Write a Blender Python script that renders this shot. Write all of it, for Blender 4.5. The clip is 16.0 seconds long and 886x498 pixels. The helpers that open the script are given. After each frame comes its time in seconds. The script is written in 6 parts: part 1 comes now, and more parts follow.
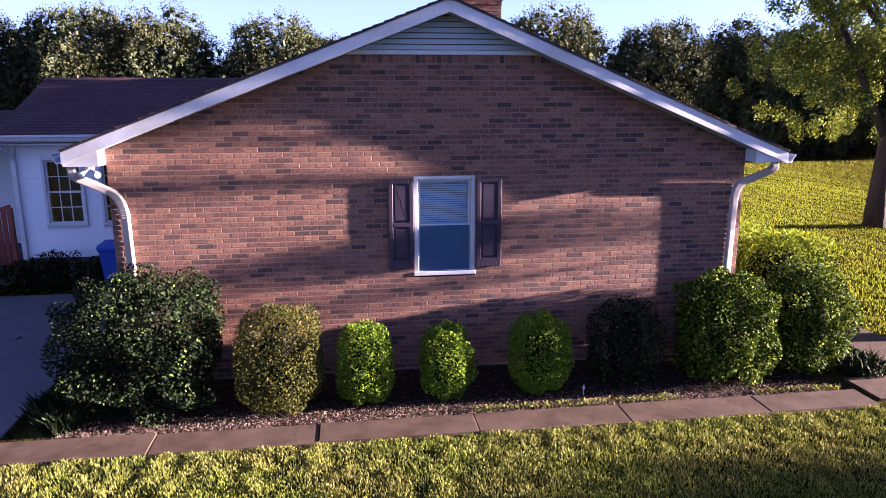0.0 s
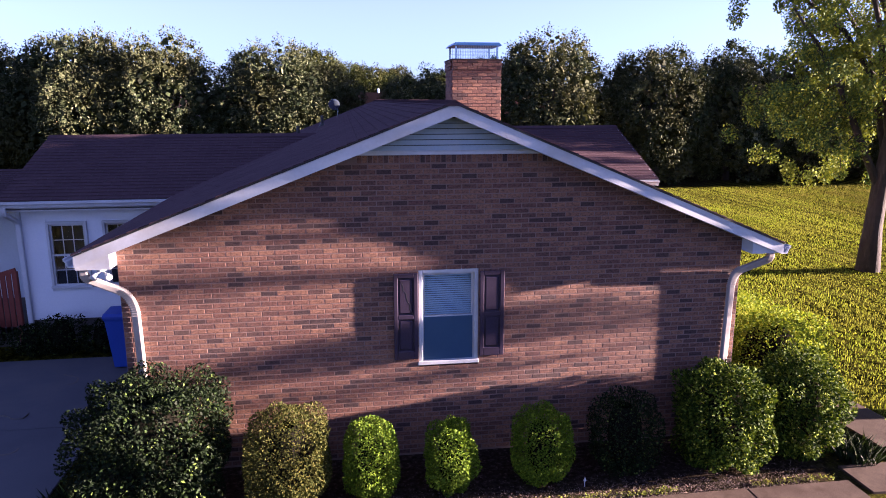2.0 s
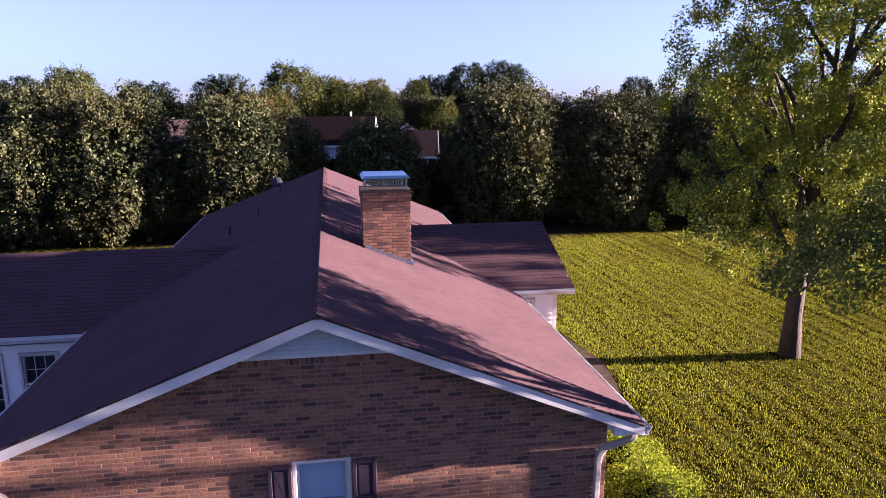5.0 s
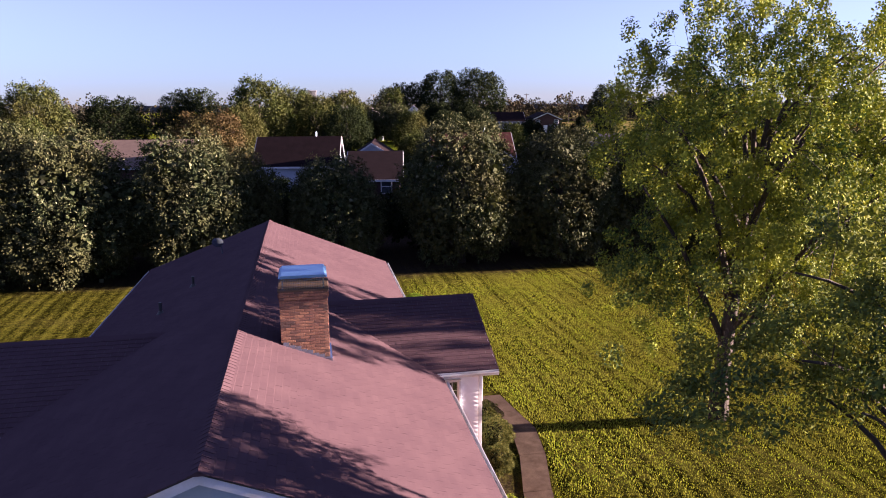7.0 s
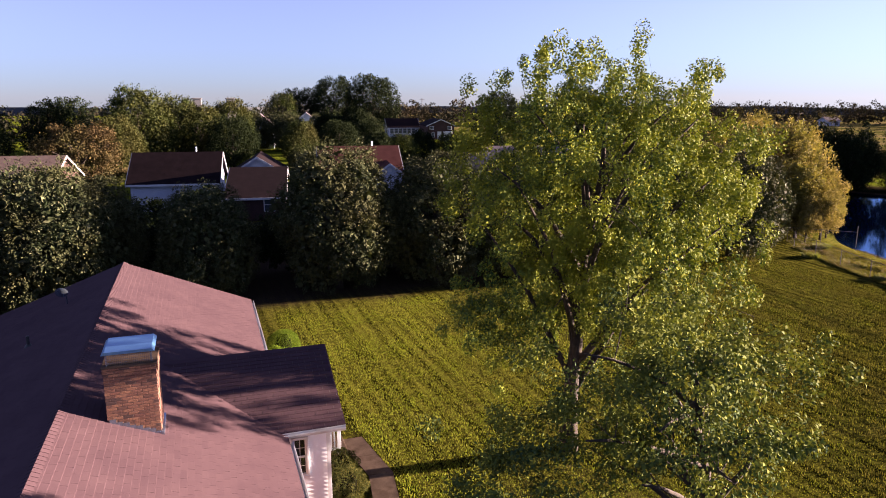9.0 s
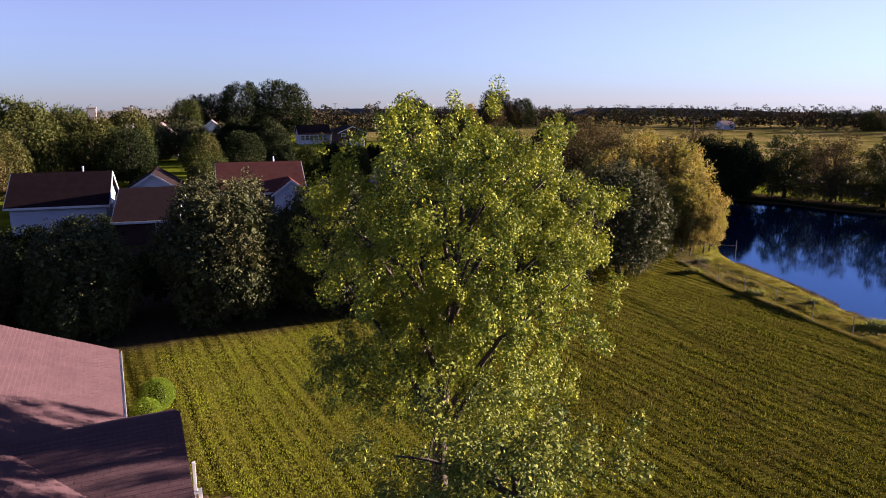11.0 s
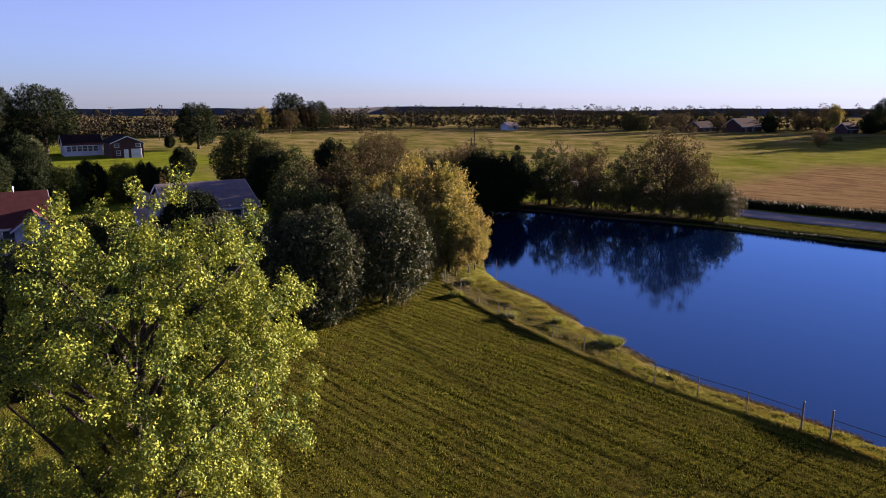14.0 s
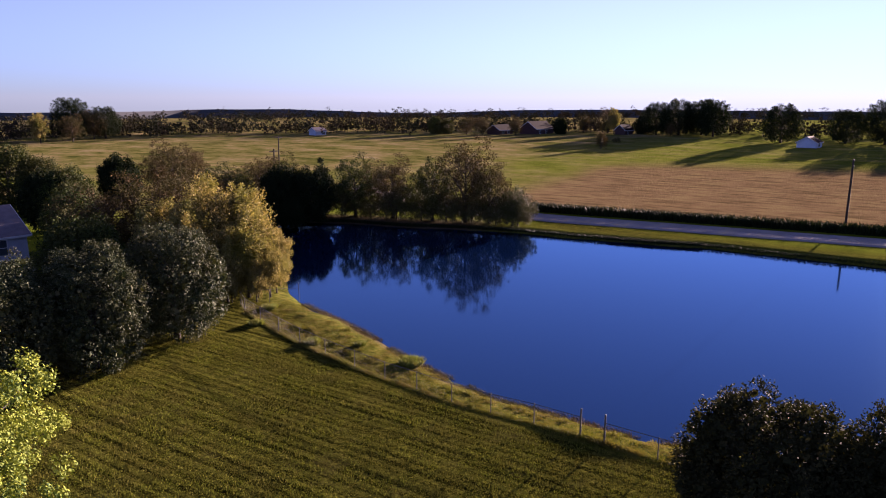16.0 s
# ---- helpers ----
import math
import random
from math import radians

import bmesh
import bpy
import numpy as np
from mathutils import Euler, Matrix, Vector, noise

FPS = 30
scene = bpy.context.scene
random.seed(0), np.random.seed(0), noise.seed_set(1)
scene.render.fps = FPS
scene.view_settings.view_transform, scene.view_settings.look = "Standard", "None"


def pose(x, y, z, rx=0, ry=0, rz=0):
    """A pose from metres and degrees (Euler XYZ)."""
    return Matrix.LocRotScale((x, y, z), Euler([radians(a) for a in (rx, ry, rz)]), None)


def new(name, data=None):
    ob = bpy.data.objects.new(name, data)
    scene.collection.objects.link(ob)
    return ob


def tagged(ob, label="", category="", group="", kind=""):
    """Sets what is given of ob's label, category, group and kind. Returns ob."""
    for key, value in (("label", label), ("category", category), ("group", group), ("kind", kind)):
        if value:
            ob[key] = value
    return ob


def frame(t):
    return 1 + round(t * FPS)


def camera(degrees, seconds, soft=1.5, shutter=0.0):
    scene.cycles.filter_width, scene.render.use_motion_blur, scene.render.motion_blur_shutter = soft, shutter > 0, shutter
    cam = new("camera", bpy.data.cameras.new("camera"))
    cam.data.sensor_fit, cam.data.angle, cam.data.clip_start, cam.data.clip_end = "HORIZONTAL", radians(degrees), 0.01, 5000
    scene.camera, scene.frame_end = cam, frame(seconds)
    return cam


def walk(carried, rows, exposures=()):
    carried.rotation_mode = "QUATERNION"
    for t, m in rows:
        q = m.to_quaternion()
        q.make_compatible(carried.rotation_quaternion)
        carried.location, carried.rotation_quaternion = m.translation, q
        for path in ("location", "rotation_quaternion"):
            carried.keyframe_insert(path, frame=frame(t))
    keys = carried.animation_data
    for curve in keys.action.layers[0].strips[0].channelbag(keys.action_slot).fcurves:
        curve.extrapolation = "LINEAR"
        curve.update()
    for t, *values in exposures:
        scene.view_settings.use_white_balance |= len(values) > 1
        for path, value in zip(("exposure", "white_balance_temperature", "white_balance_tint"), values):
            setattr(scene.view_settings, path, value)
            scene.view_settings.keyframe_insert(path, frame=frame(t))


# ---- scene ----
cam = camera(64.83, 16.0, soft=0.95)
PATH = [
    (0.0, 0.922, 0.090, 3.686, -7.745, -12.357, 0.150),
    (0.5, 0.852, 0.109, 3.980, -7.897, -12.310, 0.146),
    (1.0, 0.801, 0.129, 4.274, -8.016, -12.227, 0.130),
    (1.5, 0.778, 0.154, 4.580, -8.087, -12.198, 0.115),
    (2.0, 0.811, 0.167, 4.897, -8.170, -12.128, 0.061),
    (2.5, 0.921, 0.179, 5.270, -8.323, -12.245, 0.067),
    (3.0, 1.131, 0.170, 5.708, -8.374, -12.287, 0.022),
    (3.5, 1.389, 0.139, 6.176, -8.580, -12.308, 0.068),
    (4.0, 1.731, 0.117, 6.649, -8.736, -12.323, 0.082),
    (6.5, 3.461, 0.033, 9.160, -10.511, -12.295, 0.248),
    (7.0, 3.798, 0.042, 9.682, -10.988, -12.292, 0.236),
    (7.5, 4.171, 0.020, 10.172, -11.705, -12.240, 0.253),
    (8.0, 4.575, -0.077, 10.479, -14.621, -12.251, 0.169),
    (8.5, 4.918, -0.187, 10.748, -17.184, -12.242, 0.049),
    (11.0, 7.074, -0.558, 12.631, -25.657, -12.125, -0.051),
    (11.5, 7.593, -0.705, 13.000, -28.166, -12.158, -0.024),
    (12.0, 8.111, -0.869, 13.414, -30.659, -12.207, -0.004),
    (12.5, 8.674, -1.007, 13.858, -33.137, -12.228, -0.039),
    (13.0, 9.257, -1.156, 14.287, -35.877, -12.271, 0.000),
    (13.5, 9.865, -1.338, 14.729, -38.642, -12.311, -0.021),
    (14.0, 10.430, -1.564, 15.168, -41.469, -12.360, -0.025),
    (14.5, 10.926, -1.788, 15.553, -44.512, -12.314, 0.006),
    (15.0, 11.346, -2.017, 15.969, -48.012, -12.330, 0.042),
    (15.5, 11.652, -2.200, 16.348, -52.268, -12.313, 0.002),
    (16.0, 11.798, -2.226, 16.645, -56.650, -12.258, -0.013),
]
walk(cam, [(t, pose(x, y, z, 90 + pitch, roll, yaw)) for t, x, y, z, yaw, pitch, roll in PATH], exposures=[(0.0, 4.00, 5700, 50), (3.5, 3.72, 5950, 51), (7.0, 3.42, 6150, 49), (8.5, 3.32, 6450, 44), (11.0, 3.10, 6300, 44), (14.0, 2.98, 6000, 46), (16.0, 3.04, 5900, 54)])

# ---- light ----
SUN_AZ, SUN_EL = 4.6, 7.6     # degrees off +x towards -y, and above the horizon
SUN_DIR = Vector((math.cos(radians(SUN_AZ)) * math.cos(radians(SUN_EL)), -math.sin(radians(SUN_AZ)) * math.cos(radians(SUN_EL)), math.sin(radians(SUN_EL))))
world = bpy.data.worlds.new("world")
scene.world = world
world.use_nodes = True
wn = world.node_tree
wn.nodes.clear()
sky = wn.nodes.new("ShaderNodeTexSky")
sky.sky_type, sky.sun_disc = "NISHITA", False
sky.sun_elevation, sky.sun_rotation = radians(SUN_EL), radians(90 + SUN_AZ)
sky.air_density, sky.dust_density, sky.ozone_density = 0.85, 0.0, 6.3
back = wn.nodes.new("ShaderNodeBackground")
back.inputs["Strength"].default_value = 0.05
wout = wn.nodes.new("ShaderNodeOutputWorld")
tone = wn.nodes.new("ShaderNodeHueSaturation")
tone.inputs["Hue"].default_value, tone.inputs["Saturation"].default_value, tone.inputs["Value"].default_value = 0.498, 0.66, 0.59
wn.links.new(sky.outputs[0], tone.inputs["Color"])
wn.links.new(tone.outputs[0], back.inputs["Color"])
wn.links.new(back.outputs[0], wout.inputs["Surface"])
sun = new("sun", bpy.data.lights.new("sun", "SUN"))
sun.data.energy, sun.data.angle, sun.data.color = 5.0, radians(0.6), (1.0, 0.84, 0.56)
sun.matrix_world = Matrix.Translation((60, -8, 30)) @ SUN_DIR.to_track_quat("Z", "Y").to_matrix().to_4x4()

# ---- materials ----
def nodes_of(name):
    m = bpy.data.materials.new(name)
    m.use_nodes = True
    t = m.node_tree
    t.nodes.clear()
    out = t.nodes.new("ShaderNodeOutputMaterial")
    return m, t, out


def ramp(t, fac, stops):
    r = t.nodes.new("ShaderNodeValToRGB")
    el = r.color_ramp.elements
    while len(el) < len(stops):
        el.new(0.5)
    for e, (p, c) in zip(el, stops):
        e.position, e.color = p, (*c, 1)
    t.links.new(fac, r.inputs[0])
    return r.outputs[0]


def noise_at(t, scale, detail=4.0, rough=0.55, stretch=None, coord=None):
    n = t.nodes.new("ShaderNodeTexNoise")
    n.inputs["Scale"].default_value, n.inputs["Detail"].default_value, n.inputs["Roughness"].default_value = scale, detail, rough
    g = coord or t.nodes.new("ShaderNodeNewGeometry").outputs["Position"]
    if stretch:
        mp = t.nodes.new("ShaderNodeMapping")
        mp.inputs["Scale"].default_value = stretch
        t.links.new(g, mp.inputs[0])
        g = mp.outputs[0]
    t.links.new(g, n.inputs["Vector"])
    return n.outputs[0]


def mix(t, fac, a, b, mode="MIX"):
    m = t.nodes.new("ShaderNodeMix")
    m.data_type, m.blend_type = "RGBA", mode
    for sock, v in ((m.inputs["Factor"], fac), (m.inputs["A"], a), (m.inputs["B"], b)):
        if isinstance(v, (int, float)):
            sock.default_value = v
        elif isinstance(v, tuple):
            sock.default_value = (*v, 1)
        else:
            t.links.new(v, sock)
    return m.outputs["Result"]


def maths(t, op, a, b=None):
    m = t.nodes.new("ShaderNodeMath")
    m.operation = op
    for sock, v in zip(m.inputs, (a, b)):
        if isinstance(v, (int, float)):
            sock.default_value = v
        elif v is not None:
            t.links.new(v, sock)
    return m.outputs[0]


def bumped(t, height, strength, distance=0.02):
    b = t.nodes.new("ShaderNodeBump")
    b.inputs["Strength"].default_value, b.inputs["Distance"].default_value = strength, distance
    t.links.new(height, b.inputs["Height"])
    return b.outputs[0]


def surface(name, dark, light, scale=3.0, fine=40.0, rough=0.7, bump=0.3, bump_d=0.01, vary=None, stretch=None, metal=0.0, spec=0.4, stain=None, stain_scale=0.7, vary_amount=0.5):
    """Two scales of noise between two colours; vary: 'object' or 'island' shifts each piece; stain: a third colour in soft patches."""
    m, t, out = nodes_of(name)
    p = t.nodes.new("ShaderNodeBsdfPrincipled")
    big, small = noise_at(t, scale, 3, 0.5, stretch), noise_at(t, fine, 4, 0.6, stretch)
    f = maths(t, "ADD", maths(t, "MULTIPLY", big, 0.55), maths(t, "MULTIPLY", small, 0.45))
    if vary:
        n = t.nodes.new("ShaderNodeObjectInfo" if vary == "object" else "ShaderNodeNewGeometry")
        rnd = n.outputs["Random" if vary == "object" else "Random Per Island"]
        f = maths(t, "ADD", maths(t, "MULTIPLY", f, 1 - vary_amount), maths(t, "MULTIPLY", rnd, vary_amount))
    col = ramp(t, f, [(0.3, dark), (0.7, light)])
    if stain:
        s = ramp(t, noise_at(t, stain_scale, 5, 0.65), [(0.48, (0, 0, 0)), (0.68, (1, 1, 1))])
        col = mix(t, s, col, stain)
    t.links.new(col, p.inputs["Base Color"])
    p.inputs["Roughness"].default_value, p.inputs["Metallic"].default_value, p.inputs["Specular IOR Level"].default_value = rough, metal, spec
    if bump:
        t.links.new(bumped(t, small, bump, bump_d), p.inputs["Normal"])
    t.links.new(p.outputs[0], out.inputs[0])
    return m


def leafy(name, stops, trans=0.45, rough=0.5, patch=None, patch_scale=0.5, spec=0.4):
    """A leaf: stops of colour picked by each leaf's own random, light coming through it; patch: a second hue in soft patches."""
    m, t, out = nodes_of(name)
    g = t.nodes.new("ShaderNodeNewGeometry")
    col = ramp(t, g.outputs["Random Per Island"], stops)
    if patch:
        s = ramp(t, noise_at(t, patch_scale, 3, 0.5), [(0.42, (0, 0, 0)), (0.62, (1, 1, 1))])
        col = mix(t, maths(t, "MULTIPLY", s, 0.8), col, patch)
    p = t.nodes.new("ShaderNodeBsdfPrincipled")
    p.inputs["Roughness"].default_value, p.inputs["Specular IOR Level"].default_value = rough, spec
    t.links.new(col, p.inputs["Base Color"])
    tr = t.nodes.new("ShaderNodeBsdfTranslucent")
    t.links.new(mix(t, 1.0, col, (1.0, 0.95, 0.45), "MULTIPLY"), tr.inputs["Color"])
    ms = t.nodes.new("ShaderNodeMixShader")
    ms.inputs[0].default_value = trans
    t.links.new(p.outputs[0], ms.inputs[1])
    t.links.new(tr.outputs[0], ms.inputs[2])
    t.links.new(ms.outputs[0], out.inputs[0])
    return m


def brick_material(name, source):
    """Fired brick: each piece its own red-brown, about one in eight burnt dark, with grit and pale smears."""
    m, t, out = nodes_of(name)
    p = t.nodes.new("ShaderNodeBsdfPrincipled")
    if source == "object":
        rnd = t.nodes.new("ShaderNodeObjectInfo").outputs["Random"]
    else:
        rnd = t.nodes.new("ShaderNodeNewGeometry").outputs["Random Per Island"]
    col = ramp(t, rnd, [(0.0, (0.018, 0.011, 0.013)), (0.10, (0.030, 0.016, 0.016)), (0.13, (0.074, 0.033, 0.024)), (0.4, (0.134, 0.056, 0.036)), (0.7, (0.220, 0.106, 0.060)), (0.85, (0.180, 0.082, 0.050)), (1.0, (0.098, 0.038, 0.030))])
    grit = noise_at(t, 90, 4, 0.7)
    col = mix(t, maths(t, "MULTIPLY", grit, 0.5), col, (0.108, 0.048, 0.037))
    blotch = ramp(t, noise_at(t, 26, 4, 0.7, (1, 1, 1.6)), [(0.36, (0.50, 0.48, 0.50)), (0.5, (1.0, 1.0, 1.0)), (0.66, (1.35, 1.32, 1.28))])
    col = mix(t, 1.0, col, blotch, "MULTIPLY")
    smear = ramp(t, noise_at(t, 1.3, 5, 0.6), [(0.5, (0, 0, 0)), (0.75, (0.3, 0.3, 0.3))])
    col = mix(t, smear, col, (0.170, 0.100, 0.070))
    t.links.new(col, p.inputs["Base Color"])
    p.inputs["Roughness"].default_value = 0.85
    t.links.new(bumped(t, grit, 0.6, 0.004), p.inputs["Normal"])
    t.links.new(p.outputs[0], out.inputs[0])
    return m


def glass_material(name, tint=(0.9, 0.95, 1.0)):
    m, t, out = nodes_of(name)
    p = t.nodes.new("ShaderNodeBsdfPrincipled")
    p.inputs["Base Color"].default_value = (*tint, 1)
    p.inputs["Roughness"].default_value, p.inputs["Transmission Weight"].default_value, p.inputs["IOR"].default_value = 0.02, 1.0, 1.45
    t.links.new(p.outputs[0], out.inputs[0])
    return m


def ground_material():
    """Mown lawn, with tan field, meadow, soil, painted tree shade and rough bank grass blended in by vertex masks."""
    m, t, out = nodes_of("ground_cover")
    p = t.nodes.new("ShaderNodeBsdfPrincipled")
    pos = t.nodes.new("ShaderNodeNewGeometry").outputs["Position"]
    big, mid, fine = noise_at(t, 0.12, 4), noise_at(t, 1.6, 4, 0.6), noise_at(t, 22, 5, 0.7)
    f = maths(t, "ADD", maths(t, "MULTIPLY", mid, 0.3), maths(t, "MULTIPLY", fine, 0.7))
    lawn = ramp(t, f, [(0.38, (0.017, 0.019, 0.004)), (0.5, (0.044, 0.046, 0.007)), (0.63, (0.088, 0.084, 0.014))])
    # mowing lines run along y: narrow wheel rows, wider passes, and broken tufts between them
    sep = t.nodes.new("ShaderNodeSeparateXYZ")
    t.links.new(pos, sep.inputs[0])
    across = maths(t, "ADD", maths(t, "ADD", sep.outputs["X"], maths(t, "MULTIPLY", sep.outputs["Y"], 0.04)), maths(t, "MULTIPLY", noise_at(t, 0.08, 2), 1.2))
    wave = maths(t, "SINE", maths(t, "MULTIPLY", across, 2 * math.pi / 0.62))
    passes = maths(t, "SINE", maths(t, "MULTIPLY", across, 2 * math.pi / 1.95))
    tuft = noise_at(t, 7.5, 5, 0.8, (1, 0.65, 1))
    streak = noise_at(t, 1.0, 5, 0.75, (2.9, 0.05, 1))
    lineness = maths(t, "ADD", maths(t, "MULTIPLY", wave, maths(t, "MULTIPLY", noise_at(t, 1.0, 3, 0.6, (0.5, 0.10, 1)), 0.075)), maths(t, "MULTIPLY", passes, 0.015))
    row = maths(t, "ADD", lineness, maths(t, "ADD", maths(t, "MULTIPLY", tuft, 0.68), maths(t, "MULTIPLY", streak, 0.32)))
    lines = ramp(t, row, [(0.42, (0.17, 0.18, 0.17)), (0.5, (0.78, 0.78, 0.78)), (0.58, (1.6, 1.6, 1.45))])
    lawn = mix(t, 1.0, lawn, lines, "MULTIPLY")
    dry = ramp(t, noise_at(t, 0.35, 6, 0.7), [(0.54, (0, 0, 0)), (0.74, (0.35, 0.35, 0.35))])
    lawn = mix(t, dry, lawn, (0.12, 0.105, 0.032))
    park = ramp(t, noise_at(t, 0.22, 6, 0.65), [(0.34, (0.042, 0.062, 0.005)), (0.52, (0.078, 0.104, 0.008)), (0.68, (0.105, 0.122, 0.014))])
    tan = ramp(t, noise_at(t, 0.5, 6, 0.7, (1, 0.25, 1)), [(0.34, (0.050, 0.038, 0.016)), (0.5, (0.104, 0.072, 0.036)), (0.64, (0.128, 0.102, 0.044))])
    meadow = ramp(t, noise_at(t, 0.10, 9, 0.78, (1, 0.5, 1)), [(0.38, (0.026, 0.034, 0.008)), (0.46, (0.070, 0.072, 0.018)), (0.54, (0.112, 0.094, 0.036)), (0.66, (0.175, 0.142, 0.080))])
    bank = ramp(t, noise_at(t, 2.6, 6, 0.75), [(0.36, (0.022, 0.028, 0.006)), (0.5, (0.070, 0.080, 0.011)), (0.68, (0.15, 0.125, 0.035))])
    soil_shade = ramp(t, noise_at(t, 14, 5, 0.7), [(0.3, (0.014, 0.010, 0.008)), (0.55, (0.046, 0.033, 0.027)), (0.7, (0.13, 0.094, 0.078))])
    mud = ramp(t, noise_at(t, 3.5, 6, 0.75), [(0.35, (0.028, 0.018, 0.014)), (0.5, (0.066, 0.044, 0.032)), (0.68, (0.105, 0.080, 0.042))])
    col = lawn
    for name, c in (("park", park), ("tan", tan), ("meadow", meadow), ("bank", bank), ("mud", mud), ("soil_shade", soil_shade)):
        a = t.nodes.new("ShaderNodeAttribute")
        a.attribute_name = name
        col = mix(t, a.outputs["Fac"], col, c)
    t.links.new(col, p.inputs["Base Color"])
    p.inputs["Roughness"].default_value, p.inputs["Specular IOR Level"].default_value = 0.95, 0.0
    h = maths(t, "ADD", maths(t, "MULTIPLY", row, 1.9), maths(t, "ADD", maths(t, "MULTIPLY", fine, 0.8), maths(t, "MULTIPLY", mid, 0.6)))
    t.links.new(bumped(t, h, 0.95, 0.11), p.inputs["Normal"])
    t.links.new(p.outputs[0], out.inputs[0])
    return m


def water_material():
    """Still pond: dark blue body under a mirror that strengthens at grazing angles."""
    m, t, out = nodes_of("pond_water")
    body = t.nodes.new("ShaderNodeBsdfDiffuse")
    body.inputs["Color"].default_value = (0.0010, 0.0050, 0.022, 1)
    mirror = t.nodes.new("ShaderNodeBsdfGlossy")
    mirror.inputs["Color"].default_value, mirror.inputs["Roughness"].default_value = (0.36, 0.66, 1.0, 1), 0.06
    n = noise_at(t, 0.55, 3, 0.5, (1, 0.35, 1))
    t.links.new(bumped(t, n, 0.02, 0.03), mirror.inputs["Normal"])
    fres = t.nodes.new("ShaderNodeFresnel")
    fres.inputs["IOR"].default_value = 1.72
    ms = t.nodes.new("ShaderNodeMixShader")
    t.links.new(fres.outputs[0], ms.inputs[0])
    t.links.new(body.outputs[0], ms.inputs[1])
    t.links.new(mirror.outputs[0], ms.inputs[2])
    t.links.new(ms.outputs[0], out.inputs[0])
    return m


M_BRICK = brick_material("brick_single", "object")
M_BRICKS = brick_material("brick_joined", "island")
M_MORTAR = surface("mortar", (0.135, 0.086, 0.072), (0.195, 0.130, 0.108), 4, 80, 0.95, 0.4, 0.004)
M_SHINGLE = surface("shingle_single", (0.052, 0.0325, 0.040), (0.075, 0.048, 0.055), 1.2, 130, 0.93, 0.6, 0.005, "object", vary_amount=0.10, spec=0.03)
M_SHINGLES = surface("shingle_joined", (0.052, 0.0325, 0.040), (0.075, 0.048, 0.055), 1.2, 130, 0.93, 0.6, 0.005, "island", vary_amount=0.10, spec=0.03)
M_WHITE = surface("white_paint", (0.38, 0.41, 0.45), (0.48, 0.51, 0.55), 1.5, 30, 0.45, 0.05, 0.003, stain=(0.34, 0.34, 0.34), stain_scale=0.9)
M_SIDING = surface("white_siding", (0.52, 0.57, 0.64), (0.62, 0.66, 0.72), 0.8, 25, 0.5, 0.08, 0.003)
# white siding darkened and blued to stand in for shade on neighbouring walls
M_FAR_SIDING_SHADE = surface("far_siding_shade", (0.27, 0.32, 0.41), (0.35, 0.40, 0.49), 0.8, 12, 0.6, 0.1, 0.003, spec=0.2)
M_GABLE = surface("grey_siding", (0.24, 0.31, 0.35), (0.31, 0.38, 0.42), 0.8, 25, 0.5, 0.08, 0.003, stain=(0.42, 0.42, 0.40))
M_SHUTTER = surface("shutter_vinyl", (0.020, 0.015, 0.028), (0.038, 0.029, 0.050), 2, 40, 0.27, 0.08, 0.002)
M_GLASS = glass_material("window_glass")
# blue of blind and screen stands in for sky light on the window
M_BLIND_SKY = surface("blind", (0.40, 0.60, 0.74), (0.52, 0.70, 0.82), 4, 40, 0.6, 0.0)
M_SCREEN_SKY = surface("insect_screen_sky_tint", (0.014, 0.050, 0.10), (0.024, 0.068, 0.125), 3, 200, 0.8, 0.1)
M_ROOM = surface("room_dark", (0.02, 0.022, 0.026), (0.04, 0.045, 0.05), 2, 20, 0.9, 0.0)
# bare metal with a blue tint put in for reflected sky
M_METAL = surface("galvanised", (0.24, 0.33, 0.44), (0.36, 0.46, 0.58), 4, 40, 0.25, 0.1, 0.002, metal=0.9)
M_CONC = surface("concrete", (0.040, 0.027, 0.020), (0.090, 0.064, 0.047), 3.0, 60, 0.95, 0.5, 0.006, stain=(0.040, 0.026, 0.018), stain_scale=2.4, spec=0.1)
M_DRIVE = surface("drive_concrete", (0.048, 0.054, 0.070), (0.078, 0.084, 0.102), 0.9, 50, 0.9, 0.3, 0.004, stain=(0.085, 0.086, 0.095), stain_scale=0.5)
M_GRAVEL = surface("gravel", (0.095, 0.083, 0.090), (0.185, 0.165, 0.172), 0.5, 9, 0.95, 0.5, 0.02, stain=(0.2, 0.17, 0.13), stain_scale=0.3)
M_BARK = surface("bark", (0.012, 0.009, 0.007), (0.040, 0.030, 0.023), 3, 26, 0.95, 1.0, 0.03, stretch=(1, 1, 0.25))
# lid's strong blue base stands in for the sky mirrored in it
M_CAP_SKY = surface("cap_sky_tint", (0.07, 0.21, 0.42), (0.12, 0.28, 0.50), 4, 40, 0.35, 0.1, 0.002, metal=0.6)
M_FOUND = surface("foundation", (0.06, 0.055, 0.055), (0.12, 0.11, 0.105), 2, 30, 0.9, 0.3)
M_REDWOOD = surface("red_stained_wood", (0.12, 0.022, 0.016), (0.21, 0.045, 0.03), 2, 30, 0.7, 0.3, 0.004)
M_BIN = surface("blue_plastic", (0.012, 0.045, 0.28), (0.02, 0.07, 0.36), 2, 30, 0.42, 0.05)
M_BLACK = surface("black_plastic", (0.012, 0.012, 0.013), (0.03, 0.03, 0.032), 3, 40, 0.5, 0.05)
M_LITTER = surface("dry_litter", (0.085, 0.058, 0.048), (0.24, 0.172, 0.142), 3, 40, 0.9, 0.2, vary="island")
